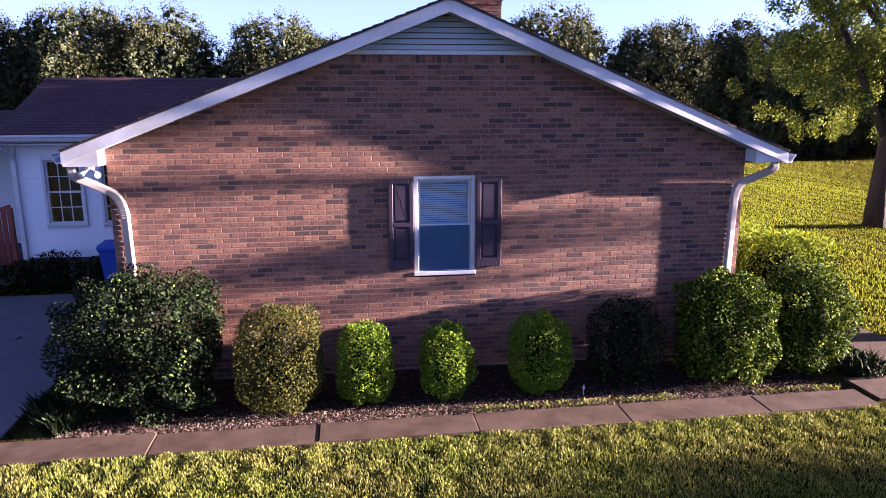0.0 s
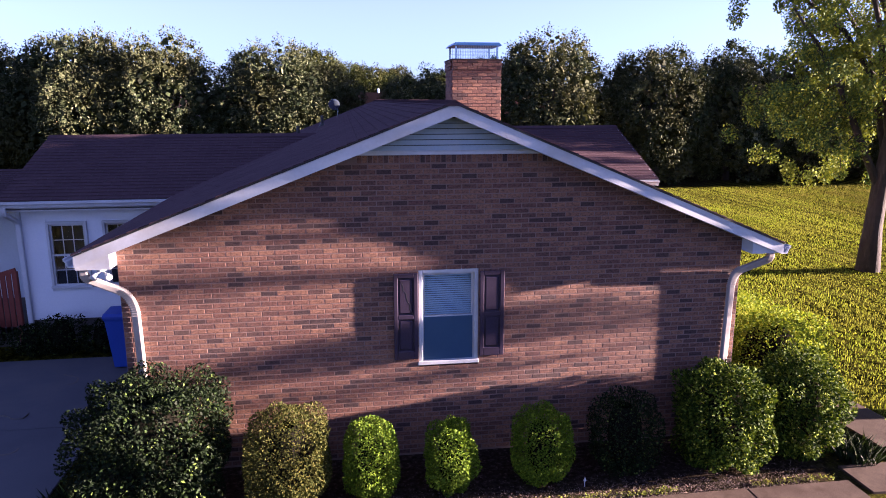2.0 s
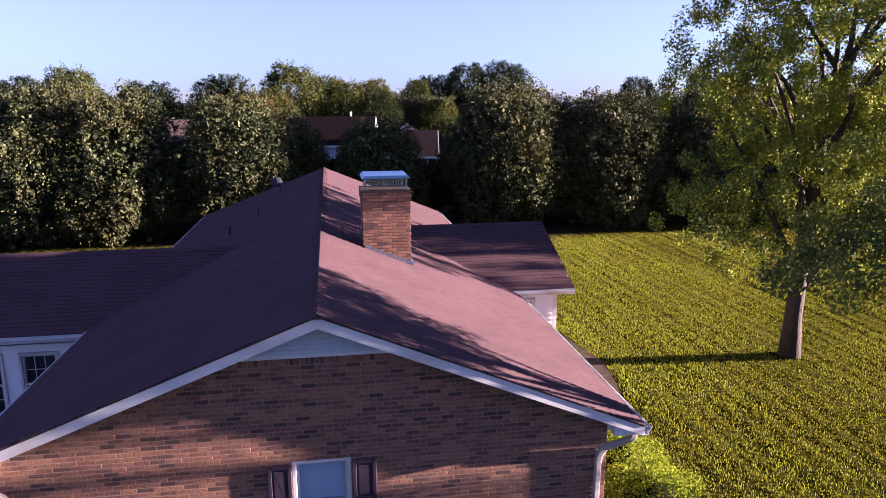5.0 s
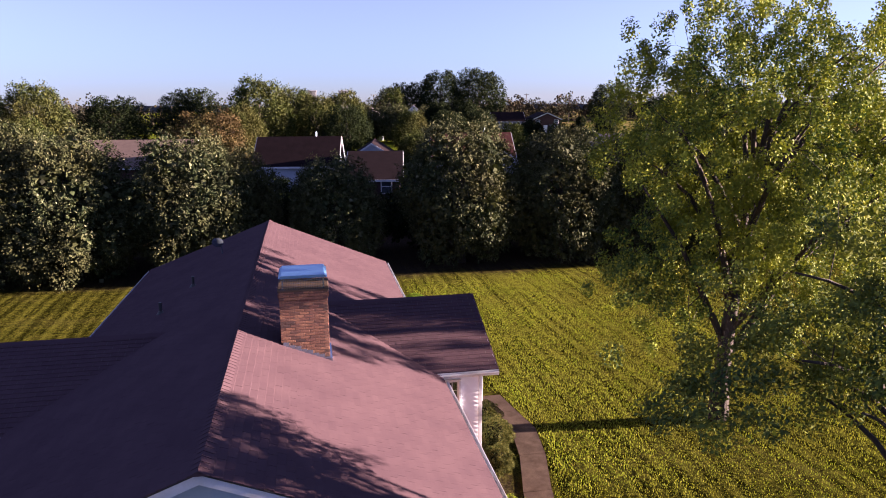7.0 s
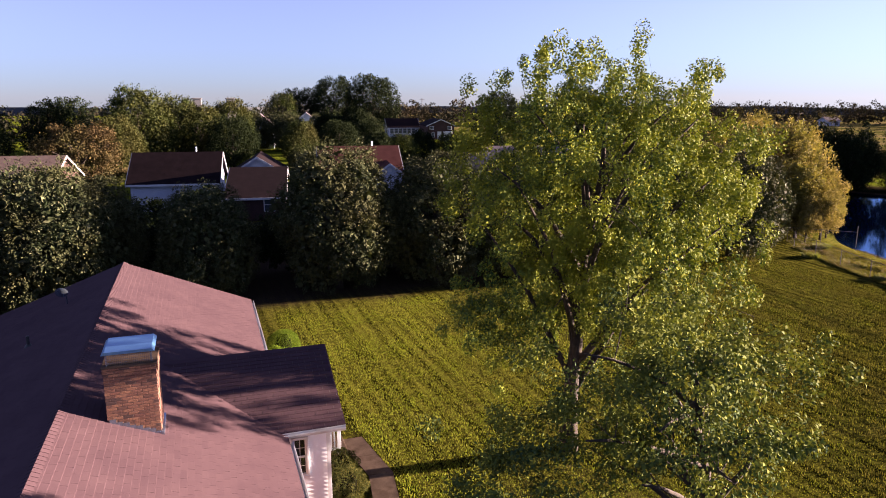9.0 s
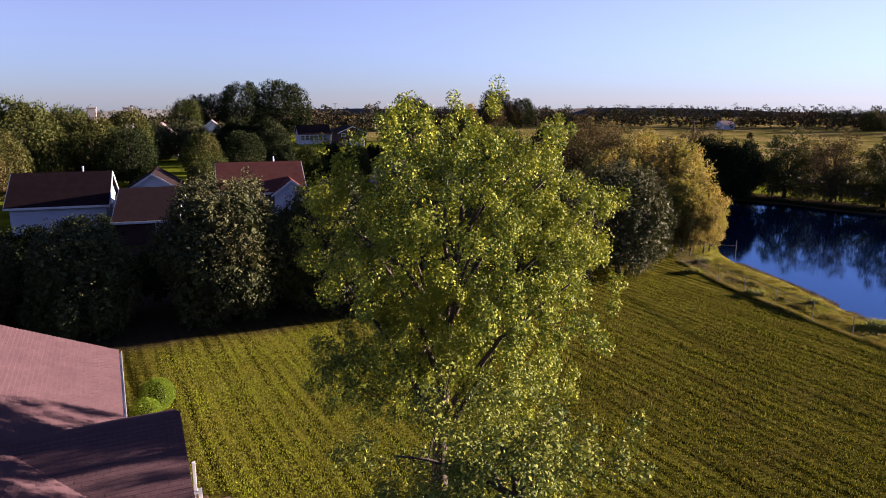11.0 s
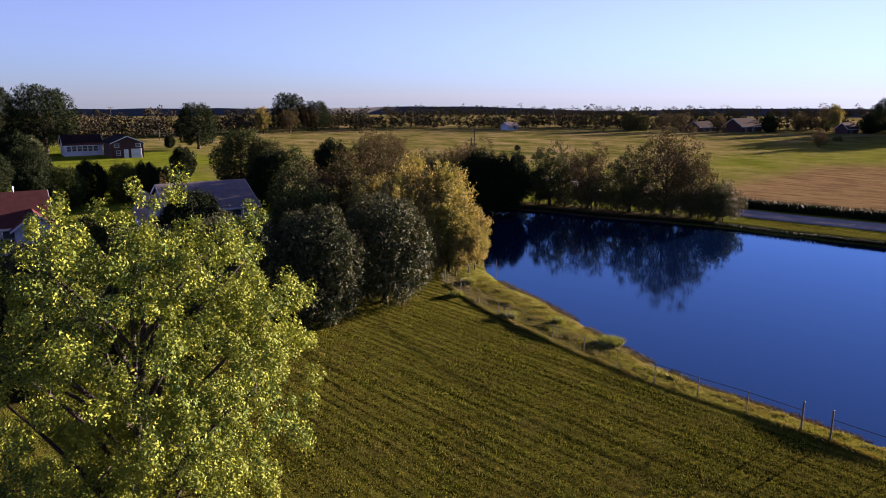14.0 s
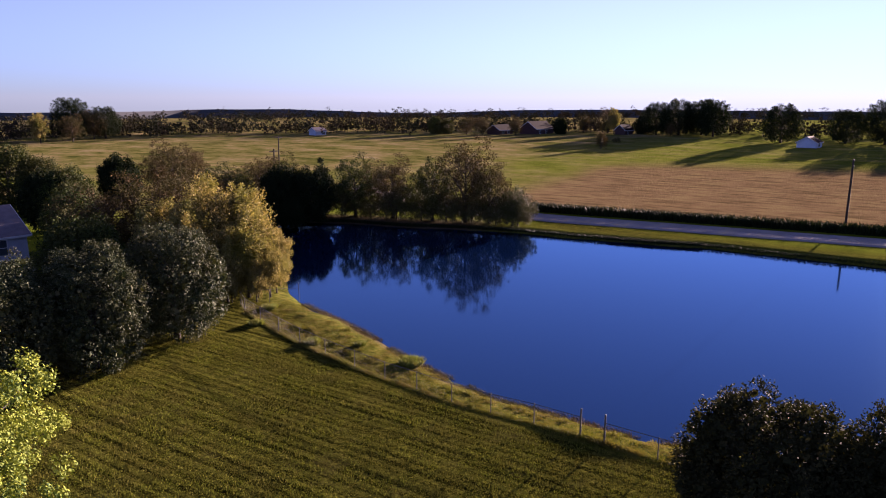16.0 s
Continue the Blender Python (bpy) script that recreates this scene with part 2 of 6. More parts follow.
M_WIRE = surface("dull_wire", (0.045, 0.042, 0.04), (0.09, 0.086, 0.08), 3, 30, 0.7, 0.0)
M_GROUND, M_WATER = ground_material(), water_material()
GREENS = [(0.0, (0.010, 0.019, 0.005)), (0.5, (0.023, 0.037, 0.009)), (1.0, (0.050, 0.066, 0.016))]
# palest pear stop is a painted highlight for sunlit leaf tips
M_LEAF_PEAR = leafy("pear_leaf", [(0.0, (0.012, 0.021, 0.009)), (0.5, (0.030, 0.042, 0.018)), (0.86, (0.062, 0.073, 0.034)), (1.0, (0.125, 0.135, 0.080))], 0.08, 0.7, (0.042, 0.045, 0.018), 0.35, 0.06)
M_LEAF_MAIN = leafy("maple_leaf", [(0.0, (0.022, 0.054, 0.017)), (0.5, (0.070, 0.116, 0.023)), (0.82, (0.18, 0.21, 0.022)), (1.0, (0.28, 0.29, 0.028))], 0.12, 0.7, (0.150, 0.178, 0.018), 0.30, 0.05)
M_LEAF_NEAR = leafy("walnut_leaf", [(0.0, (0.022, 0.048, 0.022)), (0.6, (0.056, 0.088, 0.027)), (1.0, (0.17, 0.185, 0.030))], 0.12, 0.75, (0.112, 0.134, 0.022), 0.6, 0.03)
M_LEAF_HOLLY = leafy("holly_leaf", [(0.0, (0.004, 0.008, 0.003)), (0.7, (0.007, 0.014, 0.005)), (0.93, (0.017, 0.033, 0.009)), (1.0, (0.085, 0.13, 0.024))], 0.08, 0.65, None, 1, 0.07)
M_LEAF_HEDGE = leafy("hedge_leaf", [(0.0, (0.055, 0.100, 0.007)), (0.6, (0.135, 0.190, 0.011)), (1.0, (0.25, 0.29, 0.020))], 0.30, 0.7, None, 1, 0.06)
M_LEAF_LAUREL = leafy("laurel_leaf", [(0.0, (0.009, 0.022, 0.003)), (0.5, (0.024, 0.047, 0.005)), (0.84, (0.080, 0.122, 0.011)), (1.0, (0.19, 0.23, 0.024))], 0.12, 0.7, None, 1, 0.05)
M_LEAF_BOX = leafy("boxwood_leaf", [(0.0, (0.032, 0.070, 0.005)), (0.6, (0.074, 0.130, 0.008)), (1.0, (0.13, 0.195, 0.013))], 0.14, 0.65, None, 1, 0.06)
M_LEAF_BOX_BROWN = leafy("boxwood_leaf_bronzed", [(0.0, (0.022, 0.030, 0.007)), (0.6, (0.046, 0.052, 0.012)), (1.0, (0.088, 0.082, 0.020))], 0.12, 0.7, None, 1, 0.04)
M_LEAF_GREEN = leafy("wood_leaf", GREENS, 0.14, 0.7, (0.045, 0.046, 0.014), 0.12, 0.05)
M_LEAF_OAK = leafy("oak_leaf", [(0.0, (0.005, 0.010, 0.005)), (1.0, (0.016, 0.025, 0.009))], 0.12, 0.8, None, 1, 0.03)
M_LEAF_BROWN = leafy("brown_leaf", [(0.0, (0.028, 0.021, 0.011)), (0.5, (0.050, 0.037, 0.017)), (1.0, (0.080, 0.058, 0.026))], 0.12, 0.8, (0.040, 0.041, 0.014), 0.25, 0.03)
M_LEAF_BUSH = leafy("bush_leaf", [(0.0, (0.024, 0.026, 0.010)), (0.6, (0.045, 0.044, 0.016)), (1.0, (0.085, 0.075, 0.028))], 0.12, 0.65, (0.032, 0.040, 0.012), 0.4, 0.1)
M_LEAF_GOLD = leafy("golden_leaf", [(0.0, (0.070, 0.064, 0.020)), (0.5, (0.165, 0.142, 0.042)), (1.0, (0.34, 0.27, 0.11))], 0.26, 0.75, (0.14, 0.145, 0.034), 0.35, 0.03)
M_GRASS_FRONT = leafy("front_grass_blade", [(0.0, (0.070, 0.100, 0.016)), (0.5, (0.128, 0.160, 0.024)), (0.85, (0.18, 0.205, 0.036)), (1.0, (0.25, 0.215, 0.09))], 0.2, 0.75, (0.150, 0.148, 0.040), 0.9, 0.05)
M_GRASS = leafy("grass_blade", [(0.0, (0.110, 0.165, 0.012)), (0.5, (0.185, 0.240, 0.020)), (0.9, (0.25, 0.29, 0.036)), (1.0, (0.30, 0.28, 0.08))], 0.25, 0.9, (0.185, 0.200, 0.032), 0.4, 0.0)
M_GRASS_DRY = leafy("autumn_grass_blade", [(0.0, (0.048, 0.064, 0.008)), (0.5, (0.130, 0.150, 0.015)), (0.9, (0.225, 0.235, 0.029)), (1.0, (0.28, 0.23, 0.07))], 0.08, 0.9, (0.135, 0.122, 0.027), 0.5, 0.0)
M_WEED = leafy("bank_grass", [(0.0, (0.055, 0.068, 0.008)), (0.6, (0.10, 0.112, 0.013)), (1.0, (0.18, 0.158, 0.040))], 0.3, 0.75, (0.105, 0.085, 0.022), 0.7, 0.04)
# bluish hill colour includes the distance haze
M_HILL_HAZE = surface("far_hills_haze", (0.026, 0.034, 0.042), (0.038, 0.047, 0.056), 0.01, 0.08, 0.95, 0.0)
M_LEAF_SHORE = leafy("shore_leaf", [(0.0, (0.014, 0.017, 0.007)), (0.6, (0.026, 0.028, 0.011)), (1.0, (0.050, 0.046, 0.020))], 0.12, 0.8, (0.022, 0.025, 0.009), 0.4, 0.03)

# ---- building tools ----
class Geo:
    """Collects corners and faces of one mesh."""

    def __init__(self):
        self.v, self.f = [], []

    def add(self, verts, faces, m=None):
        n = len(self.v)
        self.v += [tuple(m @ Vector(p)) for p in verts] if m else [tuple(p) for p in verts]
        self.f += [tuple(i + n for i in f) for f in faces]
        return self

    def box(self, x0, y0, z0, x1, y1, z1, bev=0.0, m=None):
        if not bev:
            v = [(x, y, z) for z in (z0, z1) for y in (y0, y1) for x in (x0, x1)]
            return self.add(v, [(0, 2, 3, 1), (4, 5, 7, 6), (0, 1, 5, 4), (2, 6, 7, 3), (0, 4, 6, 2), (1, 3, 7, 5)], m)
        b = min(bev, abs(x1 - x0) * 0.45, abs(y1 - y0) * 0.45, abs(z1 - z0) * 0.45)
        v, idx = [], {}
        for sx in (0, 1):
            for sy in (0, 1):
                for sz in (0, 1):
                    c = [(x0, x1)[sx], (y0, y1)[sy], (z0, z1)[sz]]
                    d = [(b, -b)[sx], (b, -b)[sy], (b, -b)[sz]]
                    for ax in range(3):
                        idx[sx, sy, sz, ax] = len(v)
                        v.append(tuple(c[k] if k == ax else c[k] + d[k] for k in range(3)))
        f = []
        for ax in range(3):
            o1, o2 = [k for k in range(3) if k != ax]
            for s in (0, 1):
                ring = []
                for a, c in ((0, 0), (1, 0), (1, 1), (0, 1)):
                    key = [0, 0, 0]
                    key[ax], key[o1], key[o2] = s, a, c
                    ring.append(idx[(*key, ax)])
                f.append(tuple(ring))
            for s1 in (0, 1):
                for s2 in (0, 1):
                    q = []
                    for s, face in ((0, o1), (1, o1), (1, o2), (0, o2)):
                        key = [0, 0, 0]
                        key[ax], key[o1], key[o2] = s, s1, s2
                        q.append(idx[(*key, face)])
                    f.append(tuple(q))
        for sx in (0, 1):
            for sy in (0, 1):
                for sz in (0, 1):
                    f.append(tuple(idx[sx, sy, sz, ax] for ax in range(3)))
        return self.add(v, f, m)

    def prism(self, outline, axis, a, b):
        """An outline of pairs pushed along an axis from a to b."""
        def put(p, q):
            return {"x": (q, p[0], p[1]), "y": (p[0], q, p[1]), "z": (p[0], p[1], q)}[axis]
        n = len(outline)
        v = [put(p, a) for p in outline] + [put(p, b) for p in outline]
        return self.add(v, [tuple(range(n))[::-1], tuple(range(n, 2 * n))] + [(i, (i + 1) % n, n + (i + 1) % n, n + i) for i in range(n)])

    def tube(self, points, radii, sides=6, cap=True, squash=None):
        """A tube through points; squash: (width, depth) for a rounded rectangular section instead of a round one."""
        n0 = len(self.v)
        pts = [Vector(p) for p in points]
        side = None
        for i, p in enumerate(pts):
            d = (pts[min(i + 1, len(pts) - 1)] - pts[max(i - 1, 0)]).normalized()
            if side is None:
                side = d.orthogonal().normalized() if not squash else (Vector((1, 0, 0)) - d * d.x).normalized() if abs(d.x) < 0.9 else Vector((0, 0, 1))
            side = (side - d * side.dot(d)).normalized()
            up = d.cross(side)
            r = radii[i] if hasattr(radii, "__len__") else radii
            for k in range(sides):
                a = 2 * math.pi * (k + 0.5) / sides
                c, s = math.cos(a), math.sin(a)
                if squash:
                    c, s = math.copysign(abs(c) ** 0.35, c) * squash[0], math.copysign(abs(s) ** 0.35, s) * squash[1]
                self.v.append(tuple(p + (side * c + up * s) * r))
        for i in range(len(pts) - 1):
            for k in range(sides):
                a, b = n0 + i * sides + k, n0 + i * sides + (k + 1) % sides
                self.f.append((a, b, b + sides, a + sides))
        if cap:
            self.f.append(tuple(range(n0, n0 + sides))[::-1])
            self.f.append(tuple(range(len(self.v) - sides, len(self.v))))
        return self


def thing(name, label, category, at=(0, 0, 0), group="", kind=""):
    ob = new(name)
    ob.location = at
    ob.empty_display_size = 0.2
    return tagged(ob, label, category, group, kind)


def link_mesh(name, geo, material, parent=None, label="", smooth=False, kind=""):
    me = bpy.data.meshes.new(name)
    if isinstance(geo, Geo):
        me.from_pydata(geo.v, [], geo.f)
    else:
        me.from_pydata(geo[0], [], geo[1])
    me.materials.append(material)
    if smooth:
        me.polygons.foreach_set("use_smooth", [True] * len(me.polygons))
    ob = new(name, me)
    if parent is not None:
        ob.parent = parent
        ob.matrix_parent_inverse = Matrix.Translation(parent_place(parent)).inverted()
    return tagged(ob, label, kind=kind)


def parent_place(ob):
    """Where a thing stands; its parts are modelled in the world's own measures."""
    return Vector(ob.location) if ob.parent is None else Vector((0, 0, 0))


def piece(name, me, place, parent, turn=0.0):
    """One of many alike pieces on shared mesh data, placed in the world."""
    ob = new(name, me)
    ob.location = place
    if turn:
        ob.rotation_euler = (0, 0, turn)
    ob.parent = parent
    ob.matrix_parent_inverse = Matrix.Translation(parent_place(parent)).inverted()
    return ob


def leaves(centres, spread, per, size, rng, droop=0.0, squash=1.0, aspect=0.55, outward=None, up_bias=0.3, puff=0.0):
    """Leaf blades, four corners each, gathered round the centres. Returns corners and faces as arrays."""
    c = np.repeat(centres, per, axis=0)
    n = len(c)
    sp = np.repeat(spread, per)[:, None] if hasattr(spread, "__len__") else spread
    off = rng.normal(size=(n, 3))
    off *= (rng.random(n) ** 0.45 / np.linalg.norm(off, axis=1))[:, None] * sp
    off[:, 2] *= squash
    pos = c + off
    d = rng.normal(size=(n, 3))
    if outward is not None:
        d += np.repeat(outward, per, axis=0) * 1.2
    d[:, 2] -= droop
    d /= np.linalg.norm(d, axis=1)[:, None]
    nrm = rng.normal(size=(n, 3))
    nrm[:, 2] += up_bias * 3
    if puff:
        nrm += off / (np.linalg.norm(off, axis=1)[:, None] + 1e-6) * puff
    if outward is not None:
        nrm += np.repeat(outward, per, axis=0) * 1.0
    w = np.cross(nrm, d)
    w /= np.linalg.norm(w, axis=1)[:, None] + 1e-9
    s = size * (0.65 + 0.7 * rng.random(n))[:, None]
    lift = np.cross(d, w) * s * 0.12
    v = np.empty((n, 4, 3))
    v[:, 0], v[:, 2] = pos - d * s * 0.5, pos + d * s * 0.5
    v[:, 1], v[:, 3] = pos + w * s * aspect * 0.5 + lift, pos - w * s * aspect * 0.5 + lift
    f = np.arange(n * 4).reshape(n, 4)
    return v.reshape(-1, 3), f


def cloud_mesh(name, v, f, material):
    me = bpy.data.meshes.new(name)
    me.vertices.add(len(v))
    me.vertices.foreach_set("co", np.asarray(v, np.float32).ravel())
    k = f.shape[1]
    me.loops.add(f.size)
    me.loops.foreach_set("vertex_index", f.ravel().astype(np.int32))
    me.polygons.add(len(f))
    me.polygons.foreach_set("loop_start", (np.arange(len(f)) * k).astype(np.int32))
    me.materials.append(material)
    me.update(calc_edges=True)
    return me


def crown_points(rng, n, centre, radii, seed, shell=0.55, rough=0.28, freq=1.6, flat_bottom=0.0, taper=0.0):
    """Places of leaf clusters in an uneven egg: shell 0 fills it, 1 keeps to its skin. taper narrows the top."""
    d = rng.normal(size=(n, 3))
    d /= np.linalg.norm(d, axis=1)[:, None]
    r = (shell ** 3 + (1 - shell ** 3) * rng.random(n)) ** (1 / 3)
    lump = np.array([noise.noise(Vector(q) * freq + Vector((seed * 7.3, seed * 3.1, 0))) for q in d])
    r = r * np.minimum(1 - rough * 0.4 + rough * lump * 1.4, 1.1)
    p = d * r[:, None]
    if taper:
        k = 1 - taper * np.clip(p[:, 2], 0, 1)
        p[:, 0] *= k
        p[:, 1] *= k
    if flat_bottom:
        p[:, 2] = np.where(p[:, 2] < -flat_bottom, -flat_bottom + (p[:, 2] + flat_bottom) * 0.3, p[:, 2])
    return p * np.array(radii) + np.array(centre), d


def lobed_crown(rng, n, height, base, radius, lobes=22):
    """Leaf places and outward ways on upright overlapping lobes, as in a dense ornamental tree."""
    c, r = [(0, 0, base + (height - base) * 0.52)], [(radius * 0.66, radius * 0.66, (height - base) * 0.40)]
    for k in range(lobes):
        u = (k + 0.5) / lobes
        a = k * 2.399 + 0.5 * rng.random()
        w = math.sin(math.pi * (0.10 + 0.84 * u)) ** 0.62
        rr = radius * (0.80 + 0.08 * rng.normal()) * w
        c.append((rr * math.cos(a), rr * math.sin(a), base + (height - base) * (0.08 + 0.83 * u) + 0.2 * rng.normal()))
        s = radius * (0.17 + 0.10 * rng.random())
        r.append((s, s, s * (1.3 + 0.6 * rng.random())))
    c, r = np.array(c), np.array(r)
    pick = rng.integers(0, len(c), n)
    d = rng.normal(size=(n, 3))
    d /= np.linalg.norm(d, axis=1)[:, None]
    p = c[pick] + d * r[pick] * (0.80 + 0.25 * rng.random(n))[:, None]
    inside = (((p[:, None] - c[None]) / r[None]) ** 2).sum(2) < 0.62
    keep = ~inside.any(1) & (p[:, 2] > base * 0.6)
    pick = rng.integers(0, len(c), 4200)
    e = rng.normal(size=(4200, 3))
    e /= np.linalg.norm(e, axis=1)[:, None]
    return p[keep], d[keep], c[pick] + e * r[pick] * 0.68


def tree_meshes(seed, height, crown_z, radii, trunk_r, n, per, leaf, spread, leaf_mat, bark_mat, shell=0.5, rough=0.3, limbs=7, twigs=60, droop=0.3, squash=0.8, lean=(0, 0), taper=0.0, first=0.3, freq=1.6, lifts=0.3, lobes=0, puff=1.5, skirt=None):
    """Trunk and crown meshes of one tree that stands at the origin."""
    rng = np.random.default_rng(seed)
    centre = np.array([lean[0], lean[1], crown_z])
    pts, dirs = crown_points(rng, n, centre, radii, seed, shell, rough, freq, taper=taper)
    if lobes:
        pts, dirs, inner = lobed_crown(rng, n, height, max(crown_z - radii[2], 0.3), radii[0], lobes)
        n = len(pts)
    for k, far_out, z0, z1, a0, a1 in skirt or ():      # low hanging boughs: how many, how far out, heights and ways (in half turns) from and to
        a, q = math.pi * (a0 + (a1 - a0) * rng.random(k)), far_out * (0.2 + 0.8 * rng.random(k))
        low = np.stack([lean[0] * 0.4 + q * np.cos(a), lean[1] * 0.4 + q * np.sin(a), z0 + (z1 - z0) * rng.random(k) ** 0.7], 1)
        pts = np.concatenate([pts, low])
        dirs = np.concatenate([dirs, np.stack([np.cos(a), np.sin(a), 0 * a - 0.3], 1)])
        n += k
    g = Geo()
    top = crown_z + radii[2] * 0.45
    spine = []
    for i in range(9):
        k = i / 8
        wob = 0.10 * height * 0.06 * math.sin(seed + i * 1.7)
        spine.append(Vector((lean[0] * k ** 2 + wob * k, lean[1] * k ** 2 - wob * k, top * k - (0.08 if i == 0 else 0))))
    radii_s = [trunk_r * (1.25 if i == 0 else 1.0) * (1 - 0.88 * (i / 8)) + 0.015 for i in range(9)]
    g.tube(spine, radii_s, 9)
    nodes = [(spine[k], radii_s[k]) for k in range(3, 8)]
    z0 = max(crown_z - radii[2] * 0.9, height * first * 0.5)
    for j in range(limbs):
        a = 2 * math.pi * (j * 0.382 + 0.13 * rng.random())
        k = first + (0.85 - first) * (j + 0.5) / limbs
        i0 = min(int(k * 8), 7)
        base = spine[i0].lerp(spine[i0 + 1], k * 8 - i0)
        reach = 0.78 * (1 - 0.45 * max(0, k - 0.5))
        end = Vector((centre[0] + math.cos(a) * radii[0] * reach, centre[1] + math.sin(a) * radii[1] * reach, min(base.z + (0.35 + lifts) * radii[2] * (0.7 + 0.5 * rng.random()), crown_z + radii[2] * 0.8)))
        q = (end - Vector(centre)) / 1.0
        reach_n = math.sqrt((q.x / radii[0]) ** 2 + (q.y / radii[1]) ** 2 + (q.z / radii[2]) ** 2)
        if reach_n > 0.72:
            end = Vector(centre) + q * (0.72 / reach_n)
        mid = base.lerp(end, 0.5) + Vector((rng.normal() * 0.1, rng.normal() * 0.1, 0.10 * radii[2]))
        path = [base, base.lerp(mid, 0.55), mid, mid.lerp(end, 0.55) + Vector((0, 0, 0.05)), end]
        r0 = trunk_r * 0.52 * (1 - 0.5 * k)
        g.tube(path, [r0, r0 * 0.8, r0 * 0.6, r0 * 0.4, r0 * 0.15 + 0.006], 6)
        nodes += [(p, r0 * s) for p, s in zip(path[1:], (0.7, 0.5, 0.35, 0.2))]
    npos = np.array([tuple(p) for p, _ in nodes])
    for j in rng.choice(n, min(twigs, n), replace=False):
        q = pts[j]
        near = int(np.argmin(((npos - q) ** 2).sum(1) + 0.5 * np.maximum(npos[:, 2] - q[2], 0)))
        p0, r0 = nodes[near]
        q = Vector(q)
        midp = p0.lerp(q, 0.5) + Vector((rng.normal() * 0.08, rng.normal() * 0.08, 0.12))
        rr = min(0.026, r0 * 0.6)
        g.tube([p0, midp, q], [rr, rr * 0.65, rr * 0.3], 4, cap=False)
        nodes += [(midp, rr * 0.9), (p0.lerp(q, 0.8), rr * 0.6)]
        npos = np.concatenate([npos, [tuple(midp), tuple(p0.lerp(q, 0.8))]])
    trunk = bpy.data.meshes.new("trunk")
    trunk.from_pydata(g.v, [], g.f)
    trunk.materials.append(bark_mat)
    trunk.polygons.foreach_set("use_smooth", [True] * len(trunk.polygons))
    sp = spread * (0.7 + 0.6 * rng.random(n))
    v, f = leaves(pts, sp, per, leaf, rng, droop, squash, outward=dirs * (1.6 if lobes else 0.5), puff=puff)
    if lobes:
        v2, f2 = leaves(inner, 0.1, 1, 0.34, rng, 0.2, 1.0, 0.8)
        v, f = np.concatenate([v, v2]), np.concatenate([f, f2 + len(v)])
    return trunk, cloud_mesh("crown", v, f, leaf_mat)


def plant_tree(name, meshes, at, label, category="tree", turn=0.0, scale=1.0, group="", crown_label=""):
    ob = thing(name, label, category, at, group)
    ob.rotation_euler = (0, 0, turn)
    ob.scale = (scale,) * 3 if not hasattr(scale, "__len__") else scale
    for part_name, me in zip(("trunk", "crown"), meshes):
        c = new(part_name, me)
        c.parent = ob
    return ob

# ---- ground, pond, road, paths ----
WATER_Z = -0.5
POND = np.array([(57, 45.5), (52.9, 39.6), (50.2, 30.8), (47.4, 24.2), (46.2, 20.7), (44.9, 16.2), (44.9, 11.4), (44.7, 7.2), (45.4, 4.5), (47.2, -1), (50, -9), (56, -19), (66, -30), (80, -36), (92, -30), (95.5, -15),
                 (94.9, -2), (94.6, 16.6), (93, 22), (92.2, 27), (90.9, 38.7), (89, 46), (86.0, 52.8), (84.6, 60.2), (81, 68), (79, 71.5), (70, 70), (62, 60), (58.5, 51)])


def smooth_step(v, a, b):
    k = np.clip((v - a) / (b - a), 0, 1)
    return k * k * (3 - 2 * k)


def pond_distance(x, y):
    """Metres to the shore, negative inside the water."""
    d, inside = np.full(x.shape, 1e9), np.zeros(x.shape, bool)
    for (ax, ay), (bx, by) in zip(POND, np.roll(POND, -1, axis=0)):
        ex, ey = bx - ax, by - ay
        k = np.clip(((x - ax) * ex + (y - ay) * ey) / (ex * ex + ey * ey), 0, 1)
        d = np.minimum(d, np.hypot(x - ax - k * ex, y - ay - k * ey))
        cross = (ay > y) != (by > y)
        inside ^= cross & (x < ex * (y - ay) / (ey if ey else 1e-9) + ax)
    return np.where(inside, -d, d)


def road_x(y):
    """The gravel road's near edge."""
    return 104.0 - 0.14 * (y + 2) + 0.0 * y


def steps(*spans):
    out = []
    for a, b, s in spans:
        out += list(np.arange(a, b, s))
    return np.array(out + [spans[-1][1]])


GX = steps((-2500, -600, 380), (-600, -100, 50), (-100, -20, 8), (-20, 38, 1.0), (38, 60, 0.7), (60, 130, 1.2), (130, 330, 6), (330, 800, 47), (800, 3000, 440))
GY = steps((-2500, -600, 380), (-600, -60, 45), (-60, -10, 2.5), (-10, 60, 0.8), (60, 110, 1.3), (110, 330, 6), (330, 800, 47), (800, 3000, 440))
gx, gy = np.meshgrid(GX, GY, indexing="ij")
shore = pond_distance(gx, gy)
wob = np.array([noise.noise(Vector((x * 0.23, y * 0.23, 0.0))) for x, y in zip(gx.ravel(), gy.ravel())]).reshape(gx.shape)
edge = shore + 0.55 * wob
gz = np.interp(edge, [-6, -1.2, -0.15, 0.25, 0.9, 2.2], [-1.9, -1.1, -0.56, -0.40, -0.12, 0.0])
gz = gz + 0.03 * wob * (shore > 2)
near_house = smooth_step(gx, -16, -12) * (1 - smooth_step(gx, 12, 16)) * smooth_step(gy, -4, 0) * (1 - smooth_step(gy, 30, 33))
gz = gz * (1 - near_house) + near_house * -0.005
rx = gx - road_x(gy)
